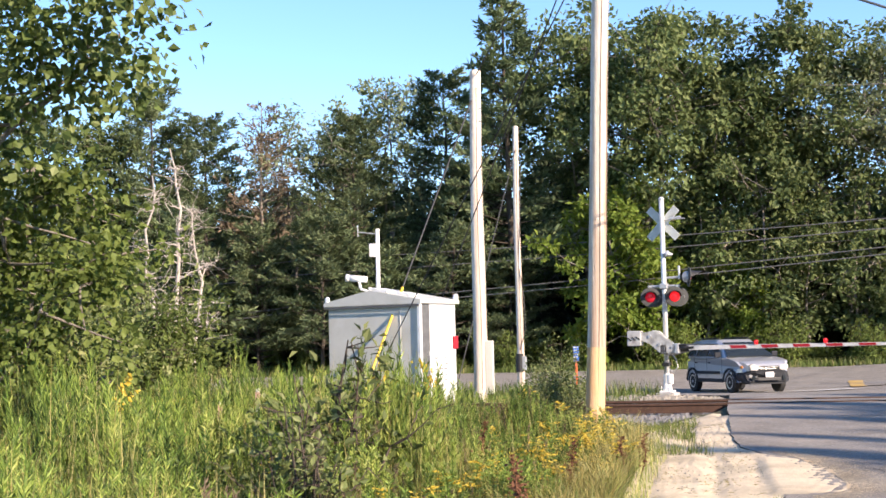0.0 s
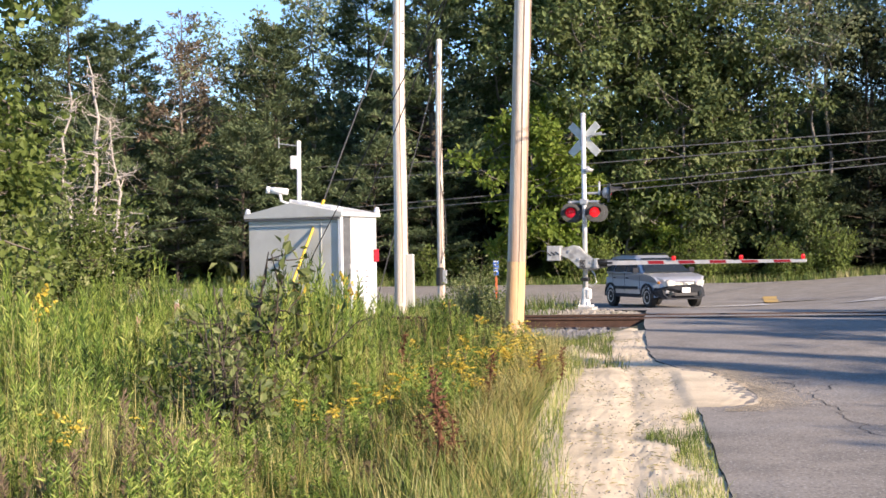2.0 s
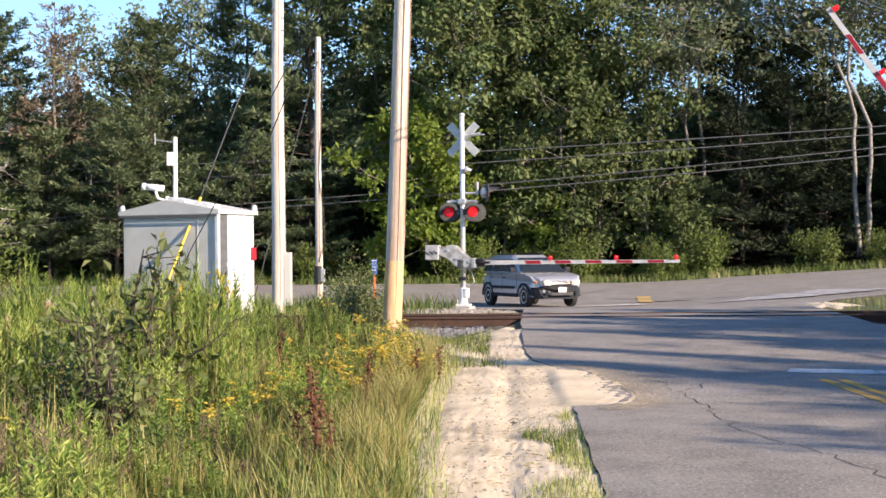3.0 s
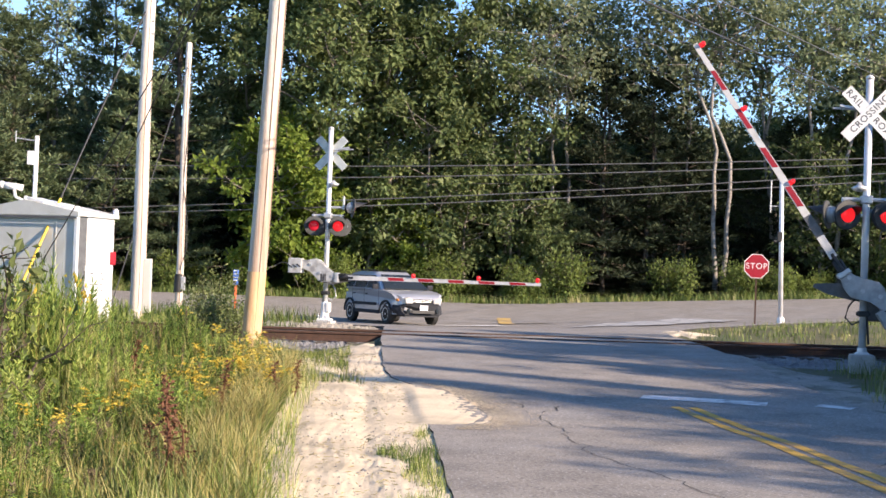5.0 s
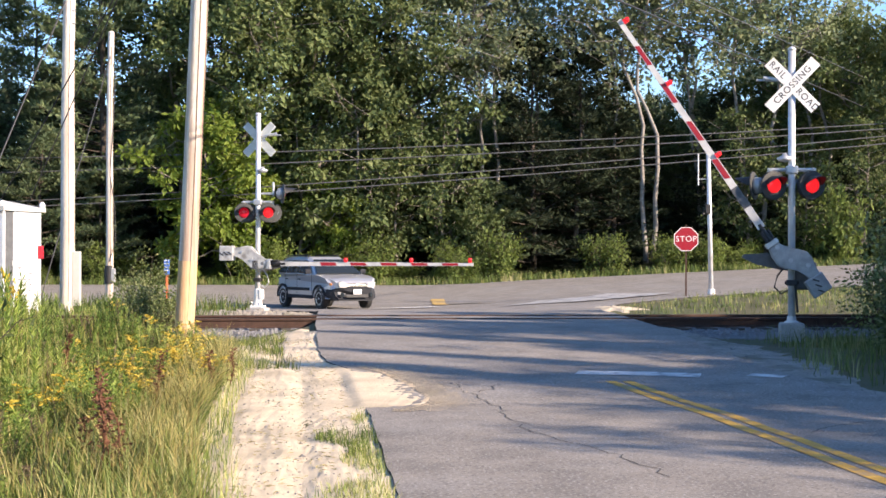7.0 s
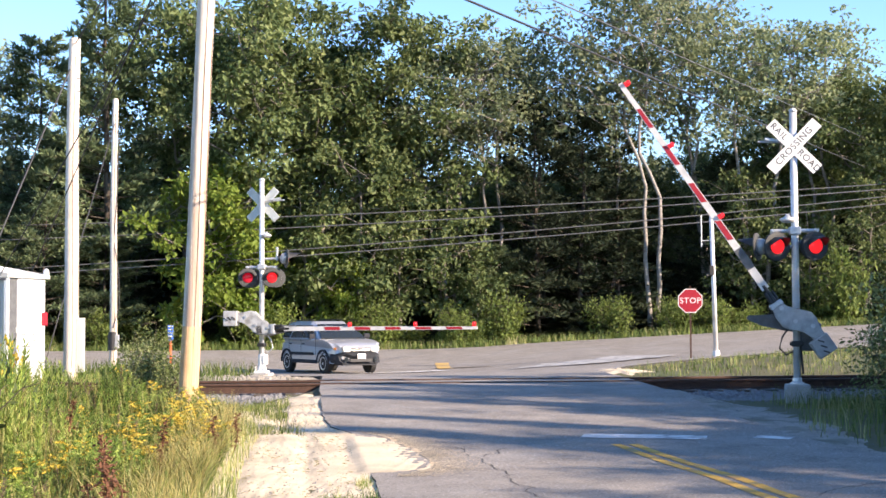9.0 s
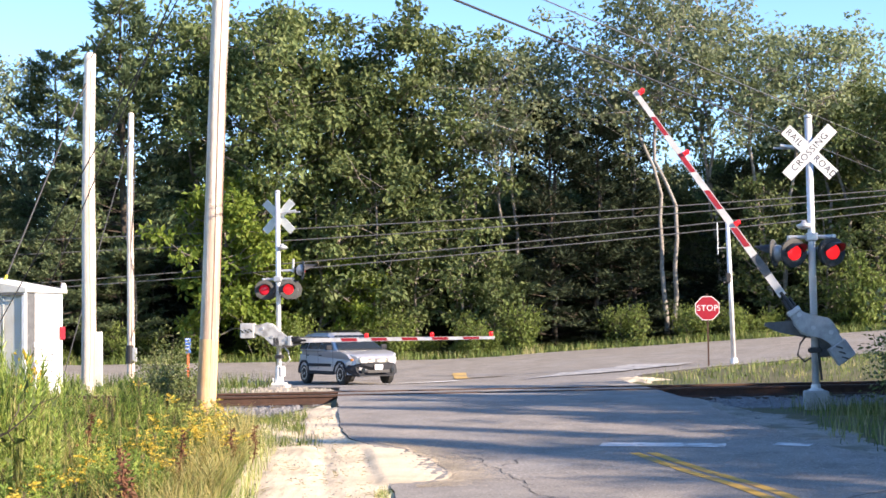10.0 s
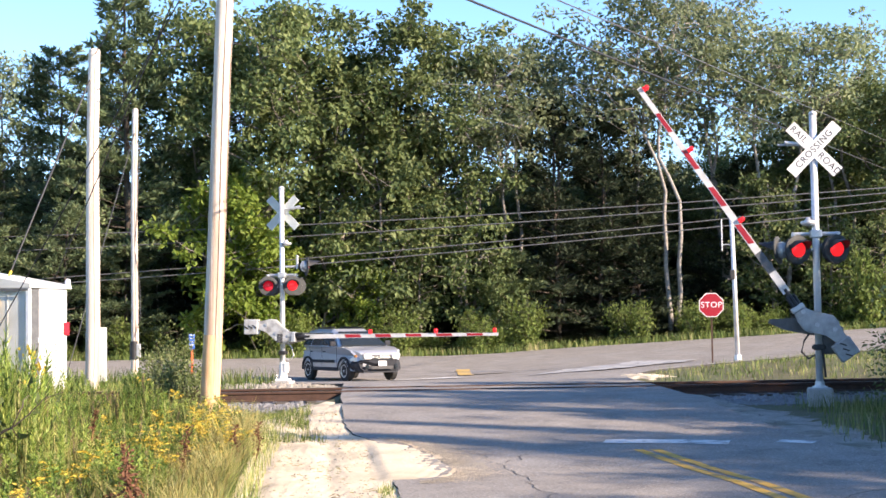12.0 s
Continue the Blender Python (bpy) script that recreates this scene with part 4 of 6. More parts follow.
    # loose cable from the machine
    v, f = tube([(-0.1, 0, zp - 0.1), (-0.25, -0.02, zp - 0.3), (-0.3, 0, zp - 0.5), (-0.18, 0, zp - 0.62), (-0.06, 0, zp - 0.55)], [0.018] * 5)
    np_mesh("cable", v, f, M["cable"] if foot_tall else M["galvanised"], th)
    return th


RIGHT_MAST = Vector((6.62, 25.6, 0.0))
LEFT_MAST = Vector((-4.2, 38.0, 0.02))
crossing_signal("crossing_signal", (RIGHT_MAST.x, RIGHT_MAST.y, 0.03), -8, 5.12, 56, 5.15, True, True,
                "aluminium crossing signal with lettered crossbuck, red flashers and raised striped gate", True, 1.17)
crossing_signal("crossing_signal", (LEFT_MAST.x, LEFT_MAST.y, 0.05), 168, 5.1, 0, 5.75, True, False,
                "aluminium crossing signal seen from behind with its striped gate lowered", False, 1.09)


# ---- poles, hut and signs ----
def wood_pole(base, top, r0, r1, label, foot=True, mat="pole_wood"):
    base, top = Vector(base), Vector(top)
    th = empty("utility_pole", Matrix.Translation(base))
    tagged(th, label, "utility pole")
    rng = np.random.default_rng(int(abs(base.x) * 100))
    n = 22
    k = np.linspace(0, 1, n)
    d = np.array(top - base)
    pts = k[:, None] * d[None] + np.column_stack([0.02 * np.sin(k * 5 + 1), 0.02 * np.cos(k * 4), 0 * k])
    pts[0, 2] -= 0.4
    v, f = tube(pts, r0 + (r1 - r0) * k + rng.normal(0, 0.002, n), 18)
    np_mesh("shaft", v, f, M[mat], th, True)
    bm = bmesh.new()
    lathe(bm, ((r1, -0.01), (r1 * 0.98, 0.02), (r1 * 0.5, 0.05)), Matrix.Translation(pts[-1]), 18)
    part("pole_top", bm, M[mat], th)
    if foot:
        v, f = tube(pts[:4], [r0 + 0.006, r0 + 0.005, r0 + 0.004, r0 + 0.001], 18)
        tagged(np_mesh("stained_foot", v, f, M["pole_foot"], th, True), "orange-stained wood above the ground")
    # drying cracks down the shaft
    for a, lo, hi in ((-1.2, 0.05, 0.95), (-0.2, 0.2, 0.8)):
        ks = np.linspace(lo, hi, 24)
        pp = ks[:, None] * d[None] + np.column_stack([0.02 * np.sin(ks * 5 + 1), 0.02 * np.cos(ks * 4), 0 * ks])
        rr = r0 + (r1 - r0) * ks - 0.006
        aa = a + 0.05 * np.sin(ks * 9)
        pp = pp + np.column_stack([rr * np.cos(aa), rr * np.sin(aa), 0 * ks])
        v, f = tube(pp, np.full(24, 0.013), 5)
        np_mesh("check_crack", v, f, M["pole_dark"], th)
    return th


def slack(a, b, sag, n=24):
    a, b = np.array(a, float), np.array(b, float)
    k = np.linspace(0, 1, n)[:, None]
    p = a * (1 - k) + b * k
    p[:, 2] -= (4 * sag * k * (1 - k))[:, 0]
    return p


def cable_run(name, pts, r, material, label, category="cable", group=""):
    v, f = tube(pts, np.full(len(pts), r), 6)
    ob = np_mesh(name, v, f, material, smooth=True)
    return tagged(ob, label, category, group)


P1 = wood_pole((-3.66, 22.5, 0.0), (-3.2, 22.7, 9.8), 0.145, 0.128, "tall weathered wooden pole beside the sandy shoulder")
P2 = wood_pole((-8.72, 36, -0.1), (-8.63, 36, 8.5), 0.185, 0.14, "sun-bleached wooden pole beside the signal hut", False, "pole_pale")
P3 = wood_pole((-8.95, 42, -0.1), (-8.88, 42, 7.9), 0.11, 0.085, "thin sun-bleached wooden pole with a black collar", False, "pole_pale")

bm = bmesh.new()
box(bm, (0.27, -0.02, 1.0), (0.2, 0.16, 1.35), 0.02)
part("conduit_box", bm, M["hut_paint"], P2, "pale grey metal conduit box")
bm = bmesh.new()
rod(bm, (0.005, 0, 0.75), (0.01, 0, 1.28), 0.125, 0.12, 18)
part("collar", bm, M["black_metal"], P3, "black rubber collar")
bm = bmesh.new()
box(bm, (0.15, -0.05, 1.0), (0.12, 0.12, 0.4), 0.02)
part("meter_box", bm, M["galvanised"], P3)
v, f = tube([(0.05, -0.1, 1.4), (0.22, -0.1, 2.0), (0.2, -0.1, 2.9), (0.06, -0.1, 3.9), (0.15, -0.1, 5.5), (0.2, -0.1, 6.8), (0.05, 0, 7.4)], [0.012] * 7)
np_mesh("cable", v, f, M["cable"], P3)
for z in (7.3, 7.62):
    bm = bmesh.new()
    rod(bm, (0, -0.12, z), (0.24, -0.12, z), 0.02, seg=8)
    part("pole_bracket", bm, M["galvanised"], P2)


def signal_hut():
    th = empty("signal_hut", Matrix.Translation((-9.28, 32.5, -0.05)) @ Matrix.Rotation(radians(-18), 4, "Z"))
    tagged(th, "pale grey metal signal hut with shallow gable roof in weeds", "hut")
    W, D, H = 2.67, 1.53, 2.62         # local: front face on y = 0, runs to -x; the bright side is x = 0
    bm = bmesh.new()
    box(bm, (-W / 2, D / 2, H / 2), (W, D, H), 0.015)
    part("hut_body", bm, M["hut_paint"], th)
    bm = bmesh.new()
    box(bm, (0.006, D / 2 + 0.19, H / 2), (0.02, D - 0.42, H - 0.1), 0.004)
    part("side_door", bm, M["hut_white"], th, "bright aluminium side door")
    bm = bmesh.new()
    box(bm, (0.01, 0.22, H / 2 - 0.05), (0.012, 0.32, H - 0.1), 0.003)
    part("door_gasket", bm, M["hut_dark"], th)
    bm = bmesh.new()
    box(bm, (0.0, -0.005, H / 2), (0.09, 0.09, H), 0.01)
    part("corner_trim", bm, M["hut_white"], th)
    bm = bmesh.new()
    box(bm, (-0.55, -0.006, H / 2 - 0.05), (0.025, 0.012, H - 0.2), 0.002)
    part("panel_seam", bm, M["hut_paint"], th)
    # roof: front gable whose ridge runs back
    bm = bmesh.new()
    o = 0.08
    rise = 0.26
    v = [(-W - o, -o, H), (o, -o, H), (o, D + o, H), (-W - o, D + o, H), (-W * 0.52, -o, H + rise), (-W * 0.52, D + o, H + rise)]
    low = [(x, y, z - 0.09) for x, y, z in v[:4]]
    V = [bm.verts.new(q) for q in v + low]
    for q in ((0, 1, 4), (1, 2, 5, 4), (2, 3, 5), (3, 0, 4, 5), (0, 6, 7, 1), (1, 7, 8, 2), (2, 8, 9, 3), (3, 9, 6, 0), (9, 8, 7, 6)):
        bm.faces.new([V[t] for t in q])
    roof = part("roof", bm, M["hut_paint"], th, "shallow grey gable roof")
    # dark strip that stands in for the shade under the eave
    bm = bmesh.new()
    box(bm, (-W / 2, -o - 0.012, H - 0.13), (W + o, 0.02, 0.05), 0.004)
    part("eave_shadow_gap", bm, M["hut_dark"], roof)
    bm = bmesh.new()
    box(bm, (-W * 0.52 + 0.2, 0.35, H + rise + 0.0), (0.5, 0.6, 0.06), 0.01, Matrix.Rotation(radians(10), 3, "Y"))
    box(bm, (-0.72, 0.5, H + 0.17), (0.6, 0.5, 0.06), 0.01, Matrix.Rotation(radians(10), 3, "Y"))
    part("roof_vent", bm, M["hut_white"], roof, "bright flat roof vent")
    for x, y in ((-W - 0.02, 0.0), (0.03, D)):
        bm = bmesh.new()
        lathe(bm, ((0.06, 0), (0.07, 0.06), (0.06, 0.13), (0.03, 0.17)), Matrix.Translation((x, y, H - 0.02)), 14)
        part("lifting_lug", bm, M["hut_white"], roof)
    bm = bmesh.new()
    box(bm, (0.035, D - 0.06, 1.6), (0.04, 0.2, 0.3), 0.01)
    part("warning_box", bm, M["red_paint"], th, "bright red warning box")
    rng = random.Random(4)
    for r in range(7):
        for k in range(3):
            if rng.random() < 0.45:
                continue
            bm = bmesh.new()
            box(bm, (0.0175, 0.62 + 0.22 * k + rng.uniform(-0.03, 0.03), 1.5 - 0.13 * r), (0.003, rng.uniform(0.06, 0.17), 0.03))
            part("notice_bar", bm, M["hut_dark"], th, "unreadable dark notice line")
    for z in (1.0, 1.35):
        bm = bmesh.new()
        box(bm, (0.03, 0.34, z + 0.0), (0.03, 0.05, 0.12), 0.008)
        part("door_handle", bm, M["galvanised"], th)
    # slim mast with a floodlight and a relay box on the roof
    m = empty("roof_mast", Matrix.Translation((-10.58, 33.4, 2.72)))
    tagged(m, "slim white mast with a lamp head standing at the hut", "mast")
    bm = bmesh.new()
    rod(bm, (0, 0, -2.8), (0.03, 0, 1.62), 0.055, 0.05, 14)
    part("mast_tube", bm, M["white_paint"], m, "", True)
    bm = bmesh.new()
    box(bm, (-0.09, -0.02, 1.1), (0.15, 0.14, 0.32), 0.02)
    part("relay_box", bm, M["white_paint"], m)
    bm = bmesh.new()
    rod(bm, (-0.02, 0, 1.5), (-0.48, 0, 1.56), 0.014, seg=8)
    rod(bm, (-0.47, 0, 1.45), (-0.47, 0, 1.72), 0.014, seg=8)
    part("antenna", bm, M["galvanised"], m)
    fl = empty("floodlight", Matrix.Translation((-11.02, 33.3, 2.86)) @ Matrix.Diagonal((0.85, 0.85, 0.85, 1)))
    tagged(fl, "white tubular camera or floodlight on a bracket above the hut roof", "floodlight")
    bm = bmesh.new()
    rod(bm, (-0.28, -0.05, 0.36), (0.24, 0.05, 0.3), 0.09, 0.09, 18)
    part("lamp_body", bm, M["white_paint"], fl, "", True)
    bm = bmesh.new()
    rod(bm, (-0.36, -0.06, 0.37), (-0.26, -0.045, 0.358), 0.105, 0.095, 18)
    part("lamp_hood", bm, M["white_paint"], fl, "", True)
    bm = bmesh.new()
    rod(bm, (0.0, 0, 0.3), (0.05, 0.02, 0.04), 0.04, seg=10)
    rod(bm, (0.05, 0.02, 0.04), (0.32, 0.06, -0.06), 0.035, seg=10)
    rod(bm, (0.32, 0.06, -0.15), (0.32, 0.06, 0.08), 0.05, seg=10)
    part("bracket", bm, M["white_paint"], fl)


signal_hut()


def stop_sign():
    g = float(terrain(8.3, 44.7))
    th = empty("stop_sign", Matrix.Translation((8.28, 44.7, g)) @ Matrix.Rotation(radians(-6), 4, "Z"))
    tagged(th, "red octagonal stop sign on a steel post in the grass", "stop sign")
    zc = 2.02 - g
    bm = bmesh.new()
    box(bm, (0, 0.03, zc / 2), (0.05, 0.03, zc + 0.9), 0.004)
    part("post", bm, M["rust"], th, "brown steel channel post")
    for name, r, th_, mat in (("border", 0.40, 0.004, "white_paint"), ("sign_plate", 0.375, 0.009, "red_paint")):
        bm = bmesh.new()
        prism(bm, [(r * math.cos(math.pi / 8 + k * math.pi / 4), zc + r * math.sin(math.pi / 8 + k * math.pi / 4)) for k in range(8)], th_)
        plate = part(name, bm, M[mat], th)
    text_part("STOP", 0.25, Matrix.Translation((0, -0.007, zc)) @ Matrix.Rotation(math.pi / 2, 4, "X"), plate, M["white_paint"])


def thin_pole():
    g = float(terrain(9.27, 45.73))
    th = empty("lamp_post", Matrix.Translation((9.27, 45.73, g)))
    tagged(th, "slim galvanised post with a small box and an antenna", "post")
    bm = bmesh.new()
    rod(bm, (0, 0, -0.1), (-0.1, 0, 4.6), 0.077, 0.067, 16)
    part("shaft", bm, M["aluminium"], th, "", True)
    bm = bmesh.new()
    rod(bm, (0, 0, 0), (0, 0, 0.22), 0.13, 0.11, 16)
    part("base_casting", bm, M["white_paint"], th)
    bm = bmesh.new()
    box(bm, (-0.12, -0.05, 2.75), (0.16, 0.14, 0.3), 0.02)
    rod(bm, (-0.05, 0, 2.6), (-0.3, -0.1, 2.6), 0.03, seg=10)
    part("relay_box", bm, M["black_metal"], th)
    bm = bmesh.new()
    rod(bm, (-0.42, 0, 3.5), (-0.42, 0, 4.5), 0.02, seg=8)
    rod(bm, (-0.05, 0, 3.7), (-0.42, 0, 3.7), 0.014, seg=8)
    part("antenna", bm, M["galvanised"], th)


stop_sign()
thin_pole()

mk = empty("marker_post", pose(-7.7, 44.5, -0.1))
tagged(mk, "orange cable marker post with a blue sign plate in weeds", "marker post")
bm = bmesh.new()
box(bm, (0, 0, 0.55), (0.06, 0.04, 1.3), 0.008)
part("post", bm, M["orange_plastic"], mk)
bm = bmesh.new()
box(bm, (0, -0.03, 1.22), (0.17, 0.03, 0.46), 0.012)
plate = part("sign_plate", bm, M["blue_paint"], mk, "blue enamel plate")
for k in range(4):
    bm = bmesh.new()
    box(bm, (0, -0.0475, 1.42 - 0.1 * k), (0.13, 0.003, 0.03))
    part("notice_bar", bm, M["white_paint"], plate, "unreadable white bar")

def stake(x, y, z):
    th = empty("survey_stake", pose(x, y, z - 0.75))
    tagged(th, "pale wooden stake with pink flagging in the meadow", "stake", "stakes in the meadow")
    bm = bmesh.new()
    box(bm, (0, 0, 0.3), (0.045, 0.025, 0.95), 0.004)
    part("stake_shaft", bm, M["white_paint"], th)
    bm = bmesh.new()
    box(bm, (0.012, -0.02, 0.62), (0.075, 0.02, 0.2), 0.006)
    part("flagging", bm, M["faded_pink"], th, "faded orange-pink ribbon")


stake(-8.82, 20, 0.72)
stake(-8.22, 20, 0.9)

# guy wires with a yellow guard, and the spans overhead
cable_run("guy_wire", slack((-8.71, 35.9, 7.8), (-10.54, 31.5, 0.0), 0.0, 6), 0.02, M["cable"], "taut steel guy wire from the pole", "guy wire")
cable_run("guy_wire", slack((-8.9, 41.9, 7.2), (-9.7, 37, 0.0), 0.0, 6), 0.016, M["cable"], "taut steel guy wire from the thin pole", "guy wire")
cable_run("guy_wire", slack((-3.3, 22.8, 8.85), (-9.9, 36.2, 2.3), 0.0, 6), 0.014, M["cable"], "long steel guy wire over the hut", "guy wire")
cable_run("guy_wire", slack((-3.3, 22.8, 8.2), (-10.5, 31.5, 0.05), 0.0, 6), 0.012, M["cable"], "thin steel guy wire over the hut", "guy wire")
g0, g1 = np.array([-10.54, 31.5, 0.0]), np.array([-8.71, 35.9, 7.8])
cable_run("guy_guard", np.stack([g0 + (g1 - g0) * k for k in (0.02, 0.15, 0.37)]), 0.034, M["yellow_plastic"], "yellow plastic guard on the guy wire", "guy guard")
for z, rise, y in ((6.4, 0.04, 63.6), (5.95, 0.05, 63.4), (5.1, 0.075, 63.2), (4.8, 0.073, 63.0)):
    for x0, x1 in ((-68, -24), (-24, 20.8), (20.8, 64)):
        cable_run("overhead_line", slack((x0, y, z + 0.15 + rise * x0), (x1, y, z + 0.15 + rise * x1), 0.3), 0.026, M["wire"], "dark utility line strung along the main road", "overhead line", "lines along the main road")
wood_pole((20.8, 63.3, 0.9), (20.9, 63.3, 9.9), 0.15, 0.11, "distant brown wooden line pole by the main road", False, "pole_dark")
A, B = np.array((0.38, 18, 5.58)), np.array((19.13, 62, 7.94))
cable_run("overhead_line", slack(A - (B - A) * 0.6, B, 0.0), 0.016, M["cable"], "thick black overhead cable over the road", "overhead line")
A, B = np.array((1.65, 20, 6.02)), np.array((19.17, 62, 9.19))
cable_run("overhead_line", slack(A - (B - A) * 0.6, B, 0.0), 0.01, M["wire"], "thin overhead wire over the road", "overhead line")
cable_run("overhead_line", slack((-3.22, 22.7, 9.75), (-8.63, 36, 8.4), 0.05), 0.016, M["cable"], "black cable between the wooden poles", "overhead line")


# ---- the waiting car ----
def car():
    th = empty("car", Matrix.Translation((-2.97, 46.2, float(level(-2.97, 46.2)))) @ Matrix.Rotation(radians(30), 4, "Z"))
    tagged(th, "silver compact off-road estate car with dark bumpers, waiting", "car")
    # local: front towards -y, length 4.5, width 1.78
    hw = 0.87
    arches = ((-1.3, 0.39), (1.32, 0.39))

    def side_outline():
        pts = [(-2.2, 0.42), (-2.24, 0.62), (-2.21, 0.78), (-2.12, 0.88), (-1.8, 0.96), (-1.4, 1.03), (-1.02, 1.07), (2.14, 1.05), (2.22, 0.9), (2.22, 0.45)]
        bottom = [(2.05, 0.34)]
        for cy, r in arches[::-1]:
            for k in range(9):
                a = math.pi * k / 8
                bottom.append((cy + r * math.cos(a), 0.34 + r * math.sin(a)))
        bottom.append((-2.05, 0.34))
        return pts + bottom

    bm = bmesh.new()
    prism(bm, side_outline(), 2 * hw, Matrix.Rotation(math.pi / 2, 4, "Z"))
    es = [e for e in bm.edges if len(e.link_faces) == 2 and min(len(f.verts) for f in e.link_faces) == 4 and max(len(f.verts) for f in e.link_faces) > 4 and (e.verts[0].co.z + e.verts[1].co.z) > 0.9]
    bmesh.ops.bevel(bm, geom=es, offset=0.11, segments=4, affect="EDGES")
    for v in bm.verts:                      # plan taper at the nose and tail
        t = max(0.0, (abs(v.co.y) - 1.7) / 0.55)
        v.co.x *= 1 - 0.1 * t * t
    part("body", bm, M["car_paint"], th)
    # cabin
    bm = bmesh.new()
    lo = [(-1.04, 1.05, 0.82), (-0.1, 1.07, 0.84), (1.2, 1.07, 0.84), (2.14, 1.05, 0.8)]
    hi = [(-0.22, 1.53, 0.57), (0.05, 1.6, 0.59), (1.2, 1.61, 0.59), (1.96, 1.56, 0.56)]
    rows = []
    for (y, z, w), (y2, z2, w2) in zip(lo, hi):
        rows.append([bm.verts.new((w, y, z)), bm.verts.new((w2 + 0.03, y2, z2 - 0.05)), bm.verts.new((w2 - 0.06, y2 + (0.06 if y2 < 0 else 0), z2 + 0.02)),
                     bm.verts.new((-w2 + 0.06, y2 + (0.06 if y2 < 0 else 0), z2 + 0.02)), bm.verts.new((-w2 - 0.03, y2, z2 - 0.05)), bm.verts.new((-w, y, z))])
    for a, b in zip(rows, rows[1:]):
        for k in range(5):
            bm.faces.new((a[k], a[k + 1], b[k + 1], b[k]))
    bm.faces.new(rows[0])
    bm.faces.new(rows[-1][::-1])
    part("cabin", bm, M["car_paint"], th)

    def pane(name, corners, lift, mat=M["glass"], parent=th):
        c = [Vector(q) for q in corners]
        nrm = (c[1] - c[0]).cross(c[3] - c[0]).normalized() * lift
        bm = bmesh.new()
        a = [bm.verts.new(q + nrm) for q in c]
        b = [bm.verts.new(q - nrm * 0.5) for q in c]
        bm.faces.new(a)
        bm.faces.new(b[::-1])
        for k in range(4):
            bm.faces.new((a[k], b[k], b[(k + 1) % 4], a[(k + 1) % 4]))
        return part(name, bm, mat, parent)

    pane("windscreen", ((-0.77, -1.0, 1.08), (0.77, -1.0, 1.08), (0.54, -0.24, 1.51), (-0.54, -0.24, 1.51)), 0.04)
    pane("rear_window", ((0.7, 2.11, 1.14), (-0.7, 2.11, 1.14), (-0.52, 1.97, 1.49), (0.52, 1.97, 1.49)), 0.02)
    for s in (-1, 1):
        for name, y0, y1, t0, t1 in (("side_window", -0.72, 0.18, -0.12, 0.2), ("side_window", 0.27, 1.08, 0.27, 1.06), ("side_window", 1.18, 1.98, 1.16, 1.82)):
            q = [(s * 0.83, y0, 1.11), (s * 0.835, y1, 1.11), (s * 0.648, t1, 1.5), (s * 0.648, t0, 1.5)]
            pane(name, q if s > 0 else q[::-1], 0.018)
        bm = bmesh.new()
        box(bm, (s * (hw + 0.012), 0.2, 0.62), (0.03, 1.75, 0.09), 0.01)
        part("side_moulding", bm, M["car_trim"], th)
        bm = bmesh.new()
        box(bm, (s * (hw - 0.01), 0.02, 0.38), (0.05, 1.75, 0.12), 0.02)
        part("sill", bm, M["car_trim"], th)
        for y in (0.05, 0.98):
            bm = bmesh.new()
            box(bm, (s * (hw + 0.012), y, 0.92), (0.03, 0.16, 0.035), 0.01)
            part("door_handle", bm, M["car_trim"], th)
        for y in (-0.82, 0.24, 1.12):
            bm = bmesh.new()
            box(bm, (s * (hw + 0.001), y, 0.78), (0.006, 0.012, 0.6))
            part("door_seam", bm, M["car_trim"], th)
        bm = bmesh.new()
        box(bm, (s * 0.96, -0.72, 1.16), (0.2, 0.1, 0.16), 0.035)
        part("wing_mirror", bm, M["car_trim"], th)
        bm = bmesh.new()
        rod(bm, (s * 0.5, 0.1, 1.67), (s * 0.5, 1.75, 1.66), 0.016, seg=8)
        for y in (0.1, 1.75):
            rod(bm, (s * 0.5, y, 1.57), (s * 0.5, y, 1.67), 0.018, seg=8)
        part("roof_rail", bm, M["car_trim"], th)
        bm = bmesh.new()
        prism(bm, [(s * 0.44, 0.69), (s * 0.78, 0.7), (s * 0.83, 0.84), (s * 0.7, 0.88), (s * 0.48, 0.82)][::s], 0.1, Matrix.Translation((0, -2.17, 0)) @ Matrix.Rotation(radians(-14 * s), 4, "Z"))
        lampe = part("headlight", bm, M["headlamp"], th, "clear headlight")
        bm = bmesh.new()
        box(bm, (s * 0.82, -2.08, 0.79), (0.04, 0.08, 0.08), 0.012)
        part("indicator", bm, M["amber"], lampe)
        bm = bmesh.new()
        lathe(bm, ((0.07, 0), (0.075, 0.02), (0.05, 0.03)), Matrix.Translation((s * 0.62, -2.31, 0.47)) @ Matrix.Rotation(math.pi / 2, 4, "X"), 14)
        part("fog_lamp", bm, M["glass"], th)
        for cy, r in arches:
            bm = bmesh.new()
            for k in range(12):
                a0, a1 = math.pi * k / 12, math.pi * (k + 1) / 12
                q = [(cy + rr * math.cos(a), 0.34 + rr * math.sin(a)) for a, rr in ((a0, 0.37), (a1, 0.37), (a1, 0.425), (a0, 0.425))]
                vs = [[bm.verts.new((s * xx, y, z)) for y, z in q] for xx in (hw - 0.03, hw + 0.025)]
                bm.faces.new(vs[1])
                for e in range(4):
                    bm.faces.new((vs[0][e], vs[0][(e + 1) % 4], vs[1][(e + 1) % 4], vs[1][e]))
            part("arch_trim", bm, M["car_trim"], th)
            wheel = empty("wheel")
            wheel.parent = th
            wheel.matrix_basis = Matrix.Translation((s * 0.76, cy, 0.335)) @ Matrix.Rotation(s * math.pi / 2, 4, "Y")
